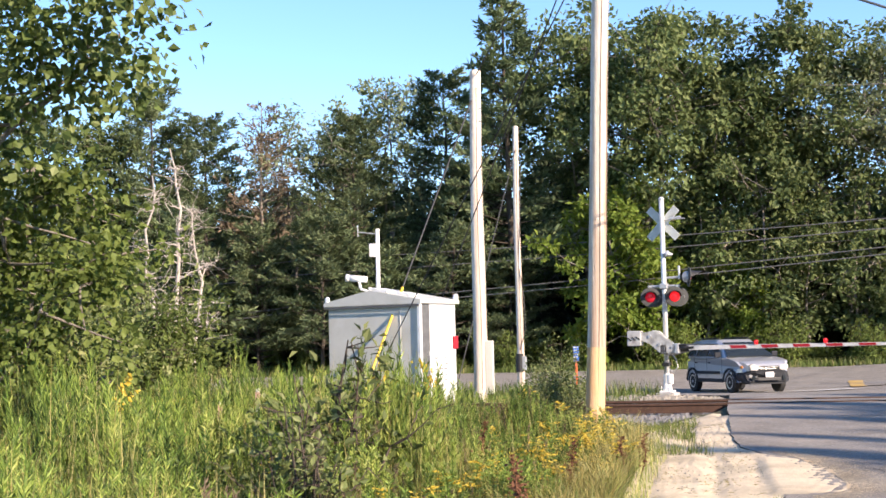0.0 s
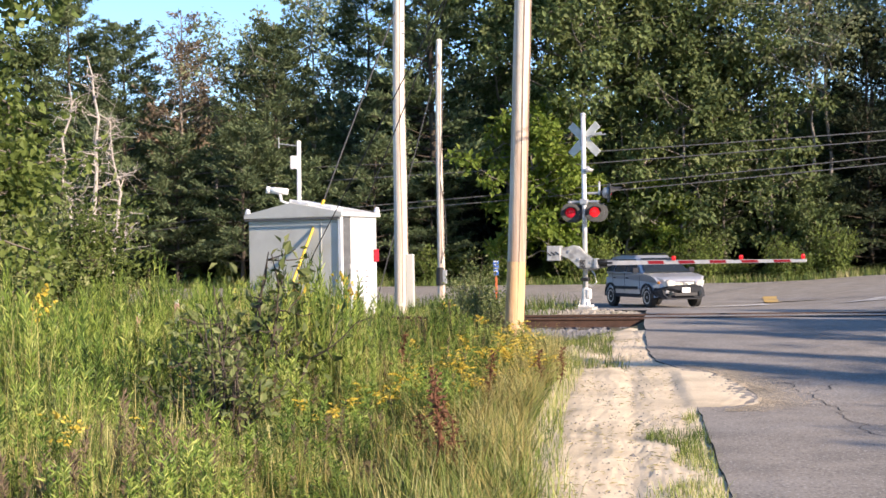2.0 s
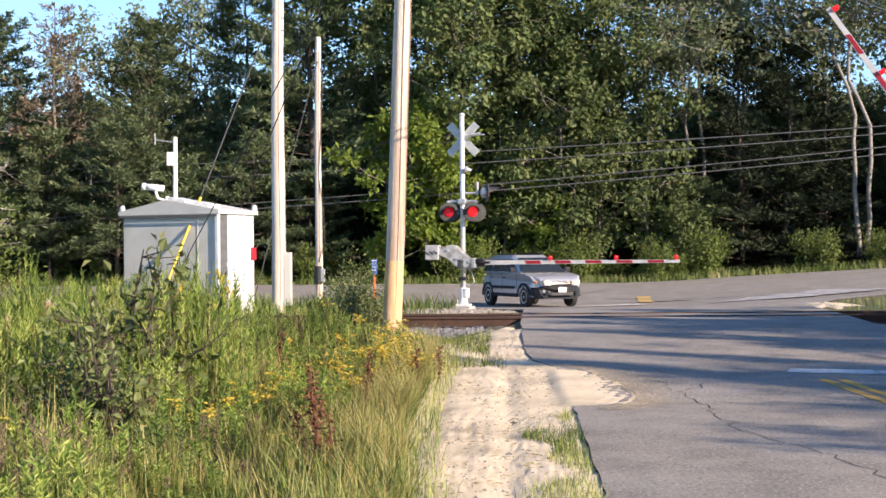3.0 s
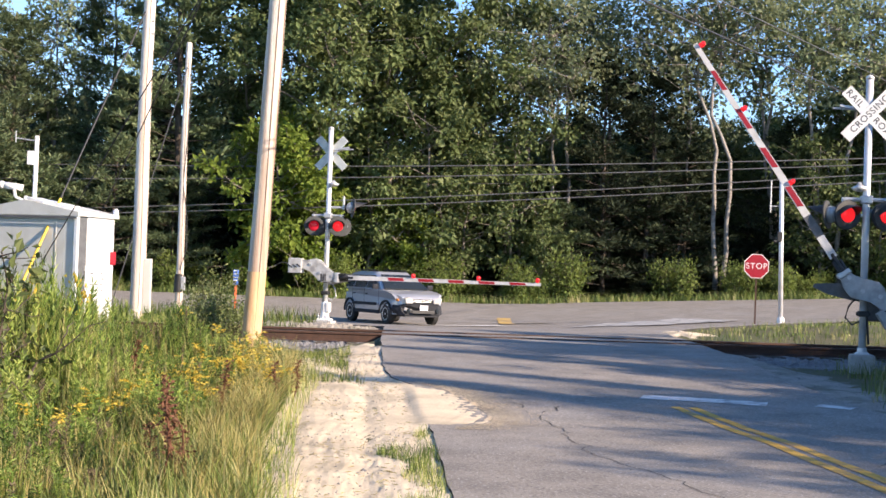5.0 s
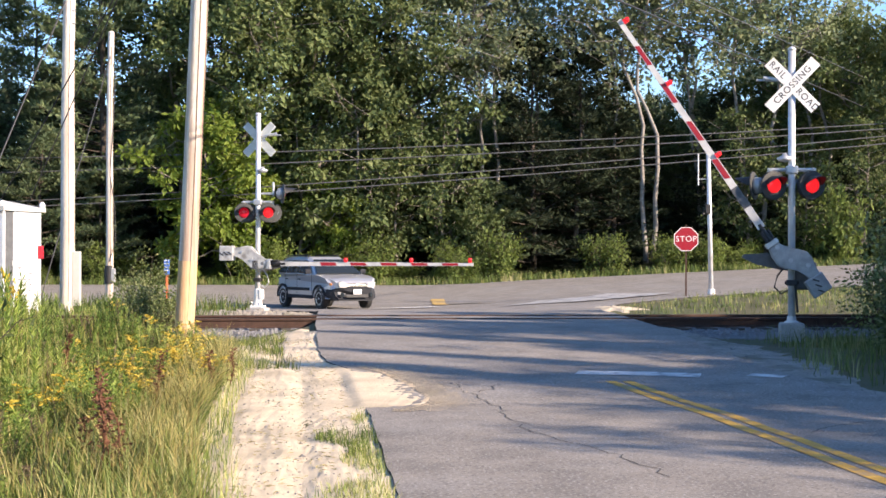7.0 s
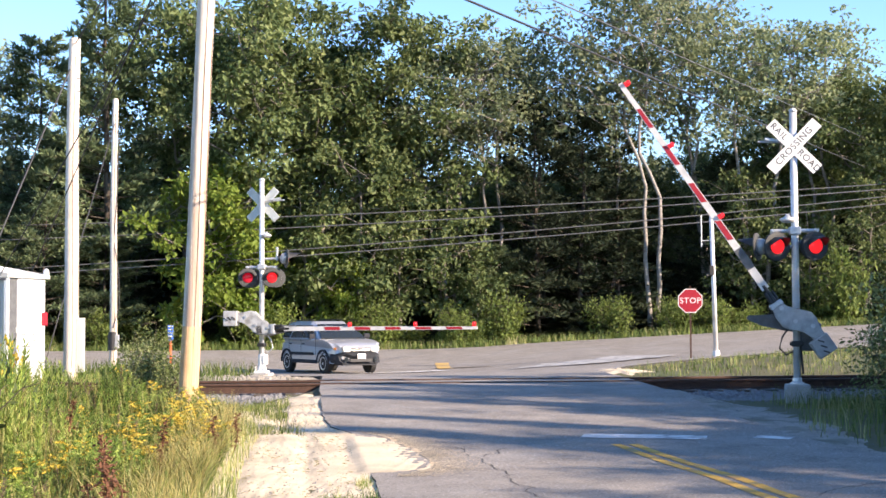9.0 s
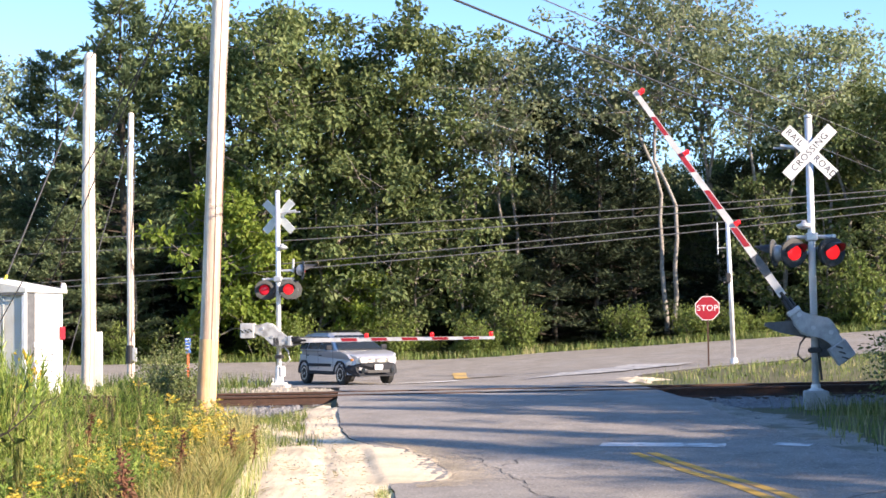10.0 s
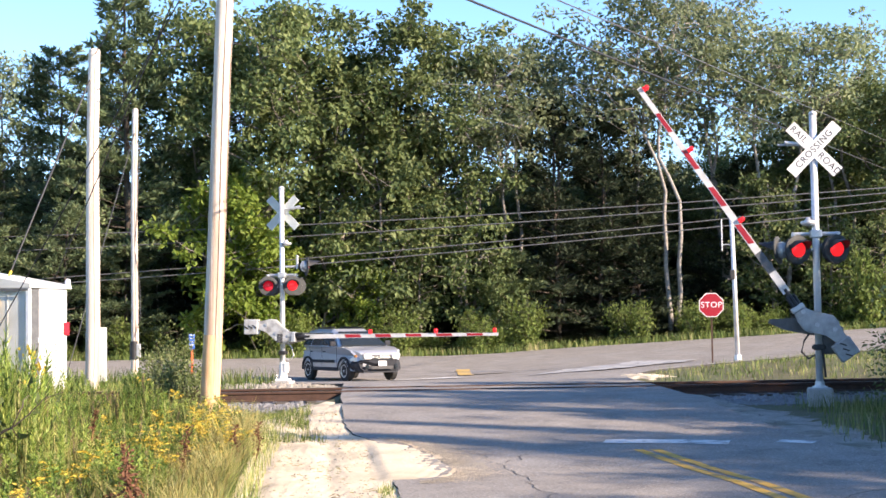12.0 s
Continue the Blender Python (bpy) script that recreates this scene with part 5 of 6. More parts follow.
            bm = bmesh.new()
            lathe(bm, ((0.2, -0.1), (0.3, -0.1), (0.335, -0.07), (0.335, 0.07), (0.3, 0.1), (0.2, 0.1)), Matrix(), 32)
            part("tyre", bm, M["tyre"], wheel)
            bm = bmesh.new()
            lathe(bm, ((0.21, 0.06), (0.205, 0.104), (0.17, 0.1), (0.05, 0.085), (0.03, 0.11)), Matrix(), 28)
            part("rim", bm, M["alloy"], wheel)
    # dark bumper, grille, plate
    bm = bmesh.new()
    prism(bm, ((-0.74, 0.28), (0.74, 0.28), (0.86, 0.4), (0.9, 0.6), (0.62, 0.7), (0.42, 0.66), (-0.42, 0.66), (-0.62, 0.7), (-0.9, 0.6), (-0.86, 0.4)), 0.5, Matrix.Translation((0, -2.11, 0)))
    bmesh.ops.bevel(bm, geom=bm.edges[:], offset=0.06, segments=3, affect="EDGES")
    for v in bm.verts:                      # ends swept back round the corners
        v.co.y += 0.17 * max(0.0, (abs(v.co.x) - 0.45) / 0.45) ** 2
    bumper = part("front_bumper", bm, M["car_trim"], th, "dark plastic bumper")
    bm = bmesh.new()
    box(bm, (0, -2.368, 0.56), (0.34, 0.02, 0.15), 0.004)
    part("number_plate", bm, M["plate"], bumper, "plain white plate")
    bm = bmesh.new()
    box(bm, (0, -2.362, 0.43), (0.95, 0.02, 0.09), 0.01)
    part("air_intake", bm, M["black_metal"], bumper)
    bm = bmesh.new()
    box(bm, (0, -2.225, 0.755), (0.86, 0.05, 0.13), 0.02)
    grille = part("grille", bm, M["black_metal"], th)
    for z in (0.73, 0.78):
        bm = bmesh.new()
        box(bm, (0, -2.257, z), (0.8, 0.016, 0.01), 0.003)
        part("grille_bar", bm, M["chrome"], grille)
    bm = bmesh.new()
    lathe(bm, ((0.06, 0), (0.055, 0.02)), Matrix.Translation((0, -2.26, 0.76)) @ Matrix.Rotation(math.pi / 2, 4, "X"), 18)
    part("badge", bm, M["chrome"], grille)
    bm = bmesh.new()
    box(bm, (0, 2.16, 0.52), (1.7, 0.26, 0.36), 0.05)
    part("rear_bumper", bm, M["car_trim"], th)
    for s in (-1, 1):
        bm = bmesh.new()
        rod(bm, (s * 0.1 - 0.1, -0.99, 1.1), (s * 0.35 + 0.05, -0.72, 1.28), 0.01, seg=6)
        part("wiper", bm, M["black_metal"], th)
    # short, rounded nose and tail
    for ob in th.children_recursive:
        if ob.type != "MESH" or ob.parent.name.startswith("wheel"):
            continue
        for v in ob.data.vertices:
            over = abs(v.co.y) - 1.72
            if over > 0:
                v.co.y = math.copysign(1.72 + 0.78 * over, v.co.y)
                v.co.x *= 1 - 0.2 * min(1.0, over / 0.6) ** 1.5
                v.co.y -= math.copysign(0.16 * max(0.0, abs(v.co.x) - 0.35) ** 2 / 0.2, v.co.y) * min(1.0, over / 0.3)


car()


# ---- trees ----
def bent(rng, a, b, wob, n=7):
    k = np.linspace(0, 1, n)[:, None]
    p = np.asarray(a) * (1 - k) + np.asarray(b) * k
    off = np.cumsum(rng.normal(0, wob, (n, 3)), 0)
    off -= off[:1]
    return p + off * np.sin(k * np.pi * 0.75)


def broad_tree(name, seed, H, R, bare, n_leaf, leaf, mat, bark, label, stems=1, wide=0.6):
    """Trunk with limbs and twigs; leaves sit in clumps round the twigs. bare: share of the height below the crown."""
    rng = np.random.default_rng(seed)
    wood, clumps = [], []
    for s in range(stems):
        lean = rng.normal(0, 0.04 * H if stems > 1 else 0.02 * H, 2)
        foot = rng.normal(0, 0.25, 2) if stems > 1 else np.zeros(2)
        top = np.array([foot[0] + lean[0], foot[1] + lean[1], H * rng.uniform(0.9, 0.97)])
        axis = bent(rng, (*foot, -0.2), top, 0.012 * H, 14)
        r0 = H * (0.0105 if stems == 1 else 0.0068)
        wood.append(tube(axis, np.linspace(r0, 0.03, 14) * np.concatenate([[1.35], np.ones(13)]), 8))
        nl = int(rng.integers(15, 20) / max(1, stems * 0.7))
        for k in range(nl):
            f = bare + (0.97 - bare) * (k + rng.random()) / nl
            p0 = np.array([np.interp(f * 13, np.arange(14), axis[:, c]) for c in range(3)])
            g = (f - bare) / (1 - bare)
            reach = R * (0.55 + 0.6 * math.sin(math.pi * min(1, 0.18 + 0.8 * g))) * rng.uniform(0.6, 1.12)
            a = k * 2.4 + rng.normal(0, 0.4)
            p1 = p0 + np.array([math.cos(a) * reach, math.sin(a) * reach, reach * rng.uniform(0.25, 0.9) * (1.1 - 0.5 * g)])
            p1[2] = min(p1[2], H)
            limb = bent(rng, p0, p1, 0.03 * reach, 7)
            wood.append(tube(limb, np.linspace(r0 * 0.4 * (1 - 0.6 * g), 0.015, 7), 5))
            for q in range(6):
                i = rng.integers(2, 7)
                t1 = limb[i] + rng.normal(0, 0.32, 3) * reach * np.array([1, 1, 0.7])
                t1[2] = min(t1[2], H * 1.01)
                wood.append(tube(bent(rng, limb[i], t1, 0.02, 4), np.linspace(0.022, 0.008, 4), 4))
                clumps.append(t1)
            clumps.append(limb[-1])
    clumps = np.array(clumps)
    th = empty(name)
    tagged(th, label, "tree")
    np_mesh("trunk", *join(wood), bark, th, True)
    w = rng.uniform(0.4, 1.6, len(clumps))
    pick = rng.choice(len(clumps), n_leaf, p=w / w.sum())
    off = rng.normal(size=(n_leaf, 3))
    off *= (rng.random(n_leaf) ** 0.45 / (np.linalg.norm(off, axis=1) + 1e-9))[:, None]
    sz = rng.uniform(0.12, 0.24, len(clumps)) * R + 0.2
    p = clumps[pick] + off * sz[pick][:, None] * [1, 1, 0.7]
    axis = off * 0.6 + rng.normal(size=(n_leaf, 3)) * 0.7 + [0, 0, -0.25]
    face = off * 0.9 + [0, 0, 0.55] + rng.normal(size=(n_leaf, 3)) * 0.45
    np_mesh("crown", *leaf_quads(rng, p, leaf, wide, axis, 0.25, face), mat, th)
    return th


def pine_tree(name, seed, H, R, bare, per, mat, bark, label, needle=0.28, taper=0.55):
    """Straight trunk with tiers of level boughs that carry upswept needle tufts; dead stubs below."""
    rng = np.random.default_rng(seed)
    axis = bent(rng, (0, 0, -0.2), (rng.normal(0, 0.15), rng.normal(0, 0.15), H), 0.004 * H, 12)
    r0 = H * 0.012
    wood = [tube(axis, np.linspace(r0, 0.02, 12), 8)]
    P, A = [], []
    z = H * bare * 0.45
    while z < H - 0.2:
        g = (z - H * bare) / (H * (1 - bare))
        c = np.array([np.interp(z, axis[:, 2], axis[:, k]) for k in range(3)])
        if g < 0:
            for k in range(3):
                a = rng.uniform(0, 6.28)
                ln = R * rng.uniform(0.25, 0.6)
                wood.append(tube(bent(rng, c, c + [math.cos(a) * ln, math.sin(a) * ln, -0.1 * ln], 0.04, 5), np.linspace(0.03, 0.008, 5), 4))
            z += rng.uniform(0.5, 0.9)
            continue
        for k in range(rng.integers(4, 7)):
            a = rng.uniform(0, 6.28)
            ln = R * (1 - g) ** taper * rng.uniform(0.45, 1.15) + 0.25
            tip = c + np.array([math.cos(a) * ln, math.sin(a) * ln, ln * rng.uniform(-0.05, 0.3) + 0.5 * g * ln])
            b = bent(rng, c, tip, 0.025 * ln, 6)
            wood.append(tube(b, np.linspace(0.035 * (1.1 - g), 0.008, 6), 4))
            m = int(per * (0.3 + ln / R))
            f = rng.uniform(0.25, 1.0, m) ** 0.8
            q = np.stack([np.interp(f * 5, np.arange(6), b[:, t]) for t in range(3)], 1)
            out = np.array([math.cos(a), math.sin(a), 0])
            side = np.array([-math.sin(a), math.cos(a), 0])
            sp = rng.normal(0, 0.16, m) * ln * (1.15 - f)
            q += side * sp[:, None] + rng.normal(0, 0.05, (m, 3)) + [0, 0, 0.05]
            P.append(q)
            A.append(out * 0.5 + side * np.sign(sp)[:, None] * 0.5 + rng.normal(0, 0.4, (m, 3)) + [0, 0, 0.35])
        z += rng.uniform(0.28, 0.5) * (0.6 + 0.4 * H / 14)
    th = empty(name)
    tagged(th, label, "tree")
    np_mesh("trunk", *join(wood), bark, th, True)
    np_mesh("crown", *leaf_quads(rng, np.concatenate(P), needle, 0.3, np.concatenate(A), 0.1, rng.normal(size=(sum(map(len, P)), 3)) * 0.5 + [0, 0, 0.9]), mat, th)
    return th


def dead_tree(name, seed, H, label):
    rng = np.random.default_rng(seed)
    axis = bent(rng, (0, 0, -0.2), (rng.normal(0, 0.4), 0, H), 0.02 * H, 12)
    wood = [tube(axis, np.linspace(H * 0.014, 0.025, 12), 8)]
    twigs = []
    for k in range(34):
        z = rng.uniform(0.15, 0.98) * H
        c = np.array([np.interp(z, axis[:, 2], axis[:, t]) for t in range(3)])
        a, ln = rng.uniform(0, 6.28), rng.uniform(0.8, 2.2) * (1.15 - z / H)
        tip = c + [math.cos(a) * ln, math.sin(a) * ln, ln * rng.uniform(-0.1, 0.6)]
        b = bent(rng, c, tip, 0.06, 6)
        wood.append(tube(b, np.linspace(0.035, 0.008, 6), 4))
        for q in range(4):
            i = rng.integers(2, 6)
            twigs.append(tube(bent(rng, b[i], b[i] + rng.normal(0, 0.35, 3), 0.03, 4), np.linspace(0.014, 0.005, 4), 3))
    th = empty(name)
    tagged(th, label, "tree")
    np_mesh("trunk", *join(wood), M["bark_pale"], th, True)
    tagged(np_mesh("branchwork", *join(twigs), M["bark_pale"], th), kind="stuff")
    return th


def shrub(name, seed, H, R, n_leaf, leaf, mat, label, wide=0.5):
    rng = np.random.default_rng(seed)
    wood, ends = [], []
    for k in range(16):
        a, t = rng.uniform(0, 6.28), rng.uniform(0.2, 1.0)
        tip = np.array([math.cos(a) * R * t, math.sin(a) * R * t, H * rng.uniform(0.6, 1.0) * (1.15 - 0.5 * t * t)])
        b = bent(rng, (rng.normal(0, 0.08), rng.normal(0, 0.08), -0.1), tip, 0.04, 7)
        wood.append(tube(b, np.linspace(0.022, 0.006, 7), 4))
        for q in range(7):
            i = rng.integers(1, 7)
            e = b[i] + rng.normal(0, 0.22, 3) * [R, R, H * 0.5]
            e[2] = max(0.08, e[2])
            wood.append(tube(bent(rng, b[i], e, 0.02, 4), np.linspace(0.009, 0.004, 4), 3))
            ends += [e, (e + b[i]) / 2]
    ends = np.array(ends)
    pick = rng.integers(0, len(ends), n_leaf)
    off = rng.normal(size=(n_leaf, 3)) * 0.12 * np.array([R, R, H * 0.6])
    th = empty(name)
    tagged(th, label, "shrub")
    np_mesh("woody_stem", *join(wood), M["bark_dark"], th)
    p = ends[pick] + off
    p[:, 2] = np.maximum(p[:, 2], 0.03)
    np_mesh("foliage", *leaf_quads(rng, p, leaf, wide, off * 3 + rng.normal(size=(n_leaf, 3)) * 0.6, 0.25, unit(p - [0, 0, H * 0.3]) + [0, 0, 0.4] + rng.normal(size=(n_leaf, 3)) * 0.5), mat, th)
    return th


def put(ob, x, y, s=1.0, sz=None, turn=0.0, first=set()):
    """First use moves the thing itself, later uses copy it."""
    m = Matrix.Translation((x, y, float(terrain(x, y)))) @ Matrix.Rotation(turn, 4, "Z") @ Matrix.Diagonal((s, s, sz or s, 1))
    if ob.name in first:
        return copy_thing(ob, m)
    first.add(ob.name)
    ob.matrix_basis = m
    return ob


OAK = [broad_tree("oak_tree", 11 + k, 15, 3.6, 0.44, 11500, 0.26, L["oak"], M["bark_grey"], "tall broadleaf tree with grey trunk and dark green crown") for k in range(4)]
THIN = [broad_tree("birch_tree", 31 + k, 15, 2.5, 0.6, 4300, 0.24, L["thin"], M["bark_white"], "slender pale-barked tree with a thin airy crown", 2) for k in range(3)]
MAPLE = [broad_tree("maple_tree", 51 + k, 9, 2.4, 0.12, 5200, 0.34, L["maple"], M["bark_grey"], "bright green young maple at the wood edge") for k in range(2)]
PINE = [pine_tree("pine_tree", 71 + k, 15, 4.0, 0.14, 150, L["pine"], M["bark_dark"], "tall white pine with layered dark green boughs") for k in range(3)]
CONE = pine_tree("pine_tree", 78, 18, 4.4, 0.2, 110, L["pine"], M["bark_dark"], "tall pointed white pine above the wood edge", 0.36, 0.95)
LOWPINE = [pine_tree("pine_tree", 81 + k, 8, 3.2, 0.06, 120, L["pine"], M["bark_dark"], "low spreading pine at the wood edge") for k in range(2)]
BROWN = pine_tree("pine_tree", 91, 13, 2.6, 0.3, 34, L["brown"], M["bark_grey"], "dying pine with thin brown needles")
DEAD = [dead_tree("dead_tree", 95 + k, 8.5, "bare silvery dead tree at the wood edge") for k in range(2)]

# the wood's edge: across (x per metre of depth), depth, height, kind
EDGE = [(-0.66, 66, 15.5, "p"), (-0.60, 65, 14, "p"), (-0.545, 67, 13, "o"), (-0.495, 66, 14.2, "p"), (-0.452, 67, 14.0, "p"), (-0.405, 66, 13.2, "b"),
        (-0.37, 68, 13, "t"), (-0.335, 67, 13.6, "p"), (-0.3, 69, 15, "t"), (-0.262, 70, 14.6, "p"), (-0.215, 67, 18.8, "c"), (-0.165, 69, 16.5, "o"),
        (-0.12, 67, 16.6, "o"), (-0.07, 68, 16.8, "o"), (-0.03, 67, 17.6, "o"), (0.015, 69, 15.4, "t"), (0.045, 68, 14.6, "t"), (0.085, 70, 15.5, "t"),
        (0.125, 69, 15.4, "t"), (0.16, 67, 17.2, "t"), (0.195, 70, 17.5, "t"), (0.235, 68, 17.4, "t"), (0.275, 70, 16.0, "t"), (0.31, 69, 12.5, "o"), (0.36, 66, 13, "o"), (0.42, 68, 13, "p")]
KIND = dict(p=(PINE, 15), o=(OAK, 15), t=(THIN, 15), b=([BROWN], 13), c=([CONE], 18))
rng = np.random.default_rng(21)
for k, (a, d, h, kind) in enumerate(EDGE):
    h *= 0.82 if a > 0.3 else 0.97 if a > 0.235 else 1.0
    group, ref = KIND[kind]
    ob = group[k % len(group)]
    s = h / ref
    put(ob, a * d, d, s * rng.uniform(0.95, 1.1), s, rng.uniform(0, 6.28))
for row, (d0, hh, step, a0) in enumerate(((75, 9.5, 0.045, -0.68), (83, 9.5, 0.045, -0.66), (93, 9.5, 0.045, -0.64))):
    for a in np.arange(a0, 0.44 if row == 0 else -0.02, step):
        d = d0 + rng.uniform(-3, 3)
        ob = (PINE + OAK + OAK + PINE)[int(rng.integers(0, 14))] if a < 0.0 else (OAK + THIN + PINE)[int(rng.integers(0, 10))]
        s = (hh if a < -0.05 else hh * 0.72) * rng.uniform(0.8, 1.05) / 15
        put(ob, a * d + rng.normal(0, 0.6), d, s, None, rng.uniform(0, 6.28))
for a, d, h in ((-0.47, 62.5, 8), (-0.41, 64, 7), (-0.36, 63, 8.2), (-0.31, 63.5, 6.5), (-0.262, 64, 7.5), (-0.22, 65, 6), (0.05, 66.5, 5)):
    put(LOWPINE[int(rng.integers(0, 2))], a * d, d, h / 8 * 1.1, h / 8, rng.uniform(0, 6.28))
for a, d, h in ((-0.155, 63.6, 8.2), (-0.115, 65, 6), (-0.05, 65.5, 5)):
    put(MAPLE[int(rng.integers(0, 2))], a * d, d, h / 9, None, rng.uniform(0, 6.28))
YOUNG = [broad_tree("oak_tree", 61 + k, 9, 2.3, 0.16, 3300, 0.29, L["oak"], M["bark_grey"], "young oak with leaves down to the ground at the wood edge") for k in range(2)]
for k, (a, d, h) in enumerate(((-0.085, 66.2, 8.2), (-0.05, 65.8, 9.0), (-0.015, 66, 8.0), (0.018, 66.3, 8.4), (0.04, 65.8, 4.6), (0.23, 67, 7.0), (0.265, 66.5, 6.5), (0.305, 66, 6.5))):
    put(YOUNG[k % 2], a * d, d, h / 9, None, k * 1.1)
for a, d, h in ((-0.497, 56, 7.6), (-0.478, 56.5, 8.6), (-0.463, 57, 7.2)):
    put(DEAD[0 if h < 7.5 else 1], a * d, d, h / 7.6, None, rng.uniform(0, 6.28))

# thicket whose dark needles carry the shade under the canopy in their colour
THICKET = [pine_tree("pine_tree", 101 + k, 6, 2.6, 0.03, 60, L["spruce"], M["bark_dark"], "dense young pine with needles darkened as if in shade") for k in range(2)]
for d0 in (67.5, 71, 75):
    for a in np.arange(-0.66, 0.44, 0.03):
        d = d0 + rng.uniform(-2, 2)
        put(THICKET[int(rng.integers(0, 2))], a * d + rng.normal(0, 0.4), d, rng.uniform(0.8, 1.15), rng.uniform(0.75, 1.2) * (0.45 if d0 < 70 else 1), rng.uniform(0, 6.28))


def far_woods():
    """Closed rows of young conifers deep in the wood, joined."""
    rng = np.random.default_rng(140)
    shapes = []
    for k in range(3):
        P, A = [], []
        for z in np.arange(0.15, 5.9, 0.27):
            for q in range(6):
                a = rng.uniform(0, 6.28)
                ln = 2.5 * (1 - z / 6) ** 0.6 * rng.uniform(0.6, 1.1) + 0.2
                f = rng.uniform(0.15, 1.0, 10)
                P.append(np.stack([np.cos(a) * ln * f, np.sin(a) * ln * f, z + 0.15 * ln * f], 1) + rng.normal(0, 0.12, (10, 3)))
                A.append(np.array([np.cos(a), np.sin(a), 0.3]) + rng.normal(0, 0.5, (10, 3)))
        P, A = np.concatenate(P), np.concatenate(A)
        shapes.append(leaf_quads(rng, P, 0.6, 0.42, A, 0.1, rng.normal(size=P.shape) * 0.5 + [0, 0, 0.9]))
    xs, ys, ss, hs = [], [], [], []
    for d, lo, hi, step, h0, h1 in ((79, -0.14, 0.36, 0.021, 1.1, 1.35), (81, -0.66, 0.44, 0.03, 0.8, 1.15), (84, -0.14, 0.36, 0.021, 1.2, 1.5), (87, -0.66, 0.44, 0.03, 0.8, 1.2),
                                    (90, -0.14, 0.4, 0.019, 1.4, 1.6), (94, -0.66, 0.44, 0.03, 0.9, 1.2), (99, -0.66, 0.44, 0.026, 1.5, 1.75), (103, -0.2, 0.42, 0.024, 1.7, 2.0), (97, -0.68, -0.13, 0.026, 1.9, 2.35)):
        a = np.arange(lo, hi, step)
        xs.append(a * d + rng.normal(0, 0.4, len(a)))
        ys.append(d + rng.uniform(-1.2, 1.2, len(a)))
        ss.append(rng.uniform(0.95, 1.25, len(a)))
        hs.append(rng.uniform(h0, h1, len(a)))
    # same needles: the depth of the wood is darkened by colour
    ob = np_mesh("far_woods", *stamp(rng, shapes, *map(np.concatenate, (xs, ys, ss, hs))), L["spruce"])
    tagged(ob, "dense conifer wood, shade-darkened in colour, behind the edge trees", "woods", kind="stuff")


for a, d, h in ((0.02, 74, 7.5), (0.04, 76, 8), (0.058, 74, 7.5), (0.075, 77, 8), (0.155, 76, 8), (0.185, 75, 8), (0.215, 77, 9), (0.255, 75, 11.5), (0.285, 76, 11), (0.31, 74, 10.5), (-0.05, 75, 11)):
    put(OAK[int(rng.integers(0, 4))], a * d, d, h / 15, h / 15, rng.uniform(0, 6.28))
# spruces take the shade-darkened needle colour as well
SPRUCE = pine_tree("spruce_tree", 111, 11, 2.6, 0.03, 80, L["spruce"], M["bark_dark"], "conical spruce with shade-darkened needles at the wood edge")
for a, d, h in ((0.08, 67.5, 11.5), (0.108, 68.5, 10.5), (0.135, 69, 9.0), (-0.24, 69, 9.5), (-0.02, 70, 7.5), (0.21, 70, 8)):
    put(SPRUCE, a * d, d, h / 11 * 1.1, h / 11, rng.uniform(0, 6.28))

# undergrowth along the main road
UNDER = [shrub("shrub", 201 + k, 2.2, 1.4, 1900, 0.2, L["shrub"], "leafy green shrub at the wood edge") for k in range(3)]
for a, s in ((-0.03, 0.9), (0.02, 0.9), (0.057, 1.05), (0.131, 0.95), (0.175, 0.9), (0.205, 0.7), (0.294, 1.5), (-0.1, 0.95)):
    put(UNDER[int(rng.integers(0, 3))], a * 64, 64, s * 0.8, s, rng.uniform(0, 6.28))
for k in range(52):
    a = -0.6 + 1.0 * (k + rng.random()) / 52
    d = rng.uniform(63.4, 66.0)
    if 0.062 < a < 0.15:
        continue
    put(UNDER[k % 3], a * d, d, rng.uniform(0.4, 1.0), rng.uniform(0.3, 0.85), rng.uniform(0, 6.28))

BUSH = shrub("shrub", 321, 2.9, 1.7, 9000, 0.14, L["shrub"], "dense leafy bush behind the meadow")
for k, (x, y, s) in enumerate(((-15.5, 32.2, 1.3), (-18.6, 32.6, 1.25))):
    put(BUSH, x, y, s * 0.8, s * 0.76, k * 1.9)

# near aspen, alder bushes and saplings by the meadow
ASPEN = broad_tree("aspen_tree", 301, 11, 3.6, 0.3, 42000, 0.112, L["aspen"], M["bark_grey"], "leafy aspen overhanging the meadow", 1, 0.85)
put(ASPEN, -8.75, 13.0, 1.0, 1.0, 0.4)
ASPEN2 = broad_tree("aspen_tree", 305, 4.4, 1.5, 0.05, 11000, 0.11, L["shrub"], M["bark_grey"], "young leafy aspen beside the meadow", 2, 0.85)
put(ASPEN2, -10.15, 15.8, 1.0, 1.0, 1.0)
ALDER = [shrub("alder_bush", 310 + k, 2.9, 1.5, 5200, 0.12, L["alder"], "dense dark green alder bush with pale leaf undersides", 0.55) for k in range(2)]
for k, (x, y, s) in enumerate(((-16.2, 32.0, 1.15), (-18.3, 33.5, 1.25), (-21, 32, 1.4), (-11.8, 19.5, 0.8), (-13.5, 24, 0.9), (-10.4, 17, 0.75), (-4.35, 23.5, 0.38), (-4.9, 25.5, 0.33))):
    put(ALDER[k % 2], x, y, s, None, k * 1.3)
SAPLING = shrub("sapling", 330, 1.3, 0.75, 620, 0.115, L["alder"], "dark-leaved sapling among tall meadow weeds", 0.6)
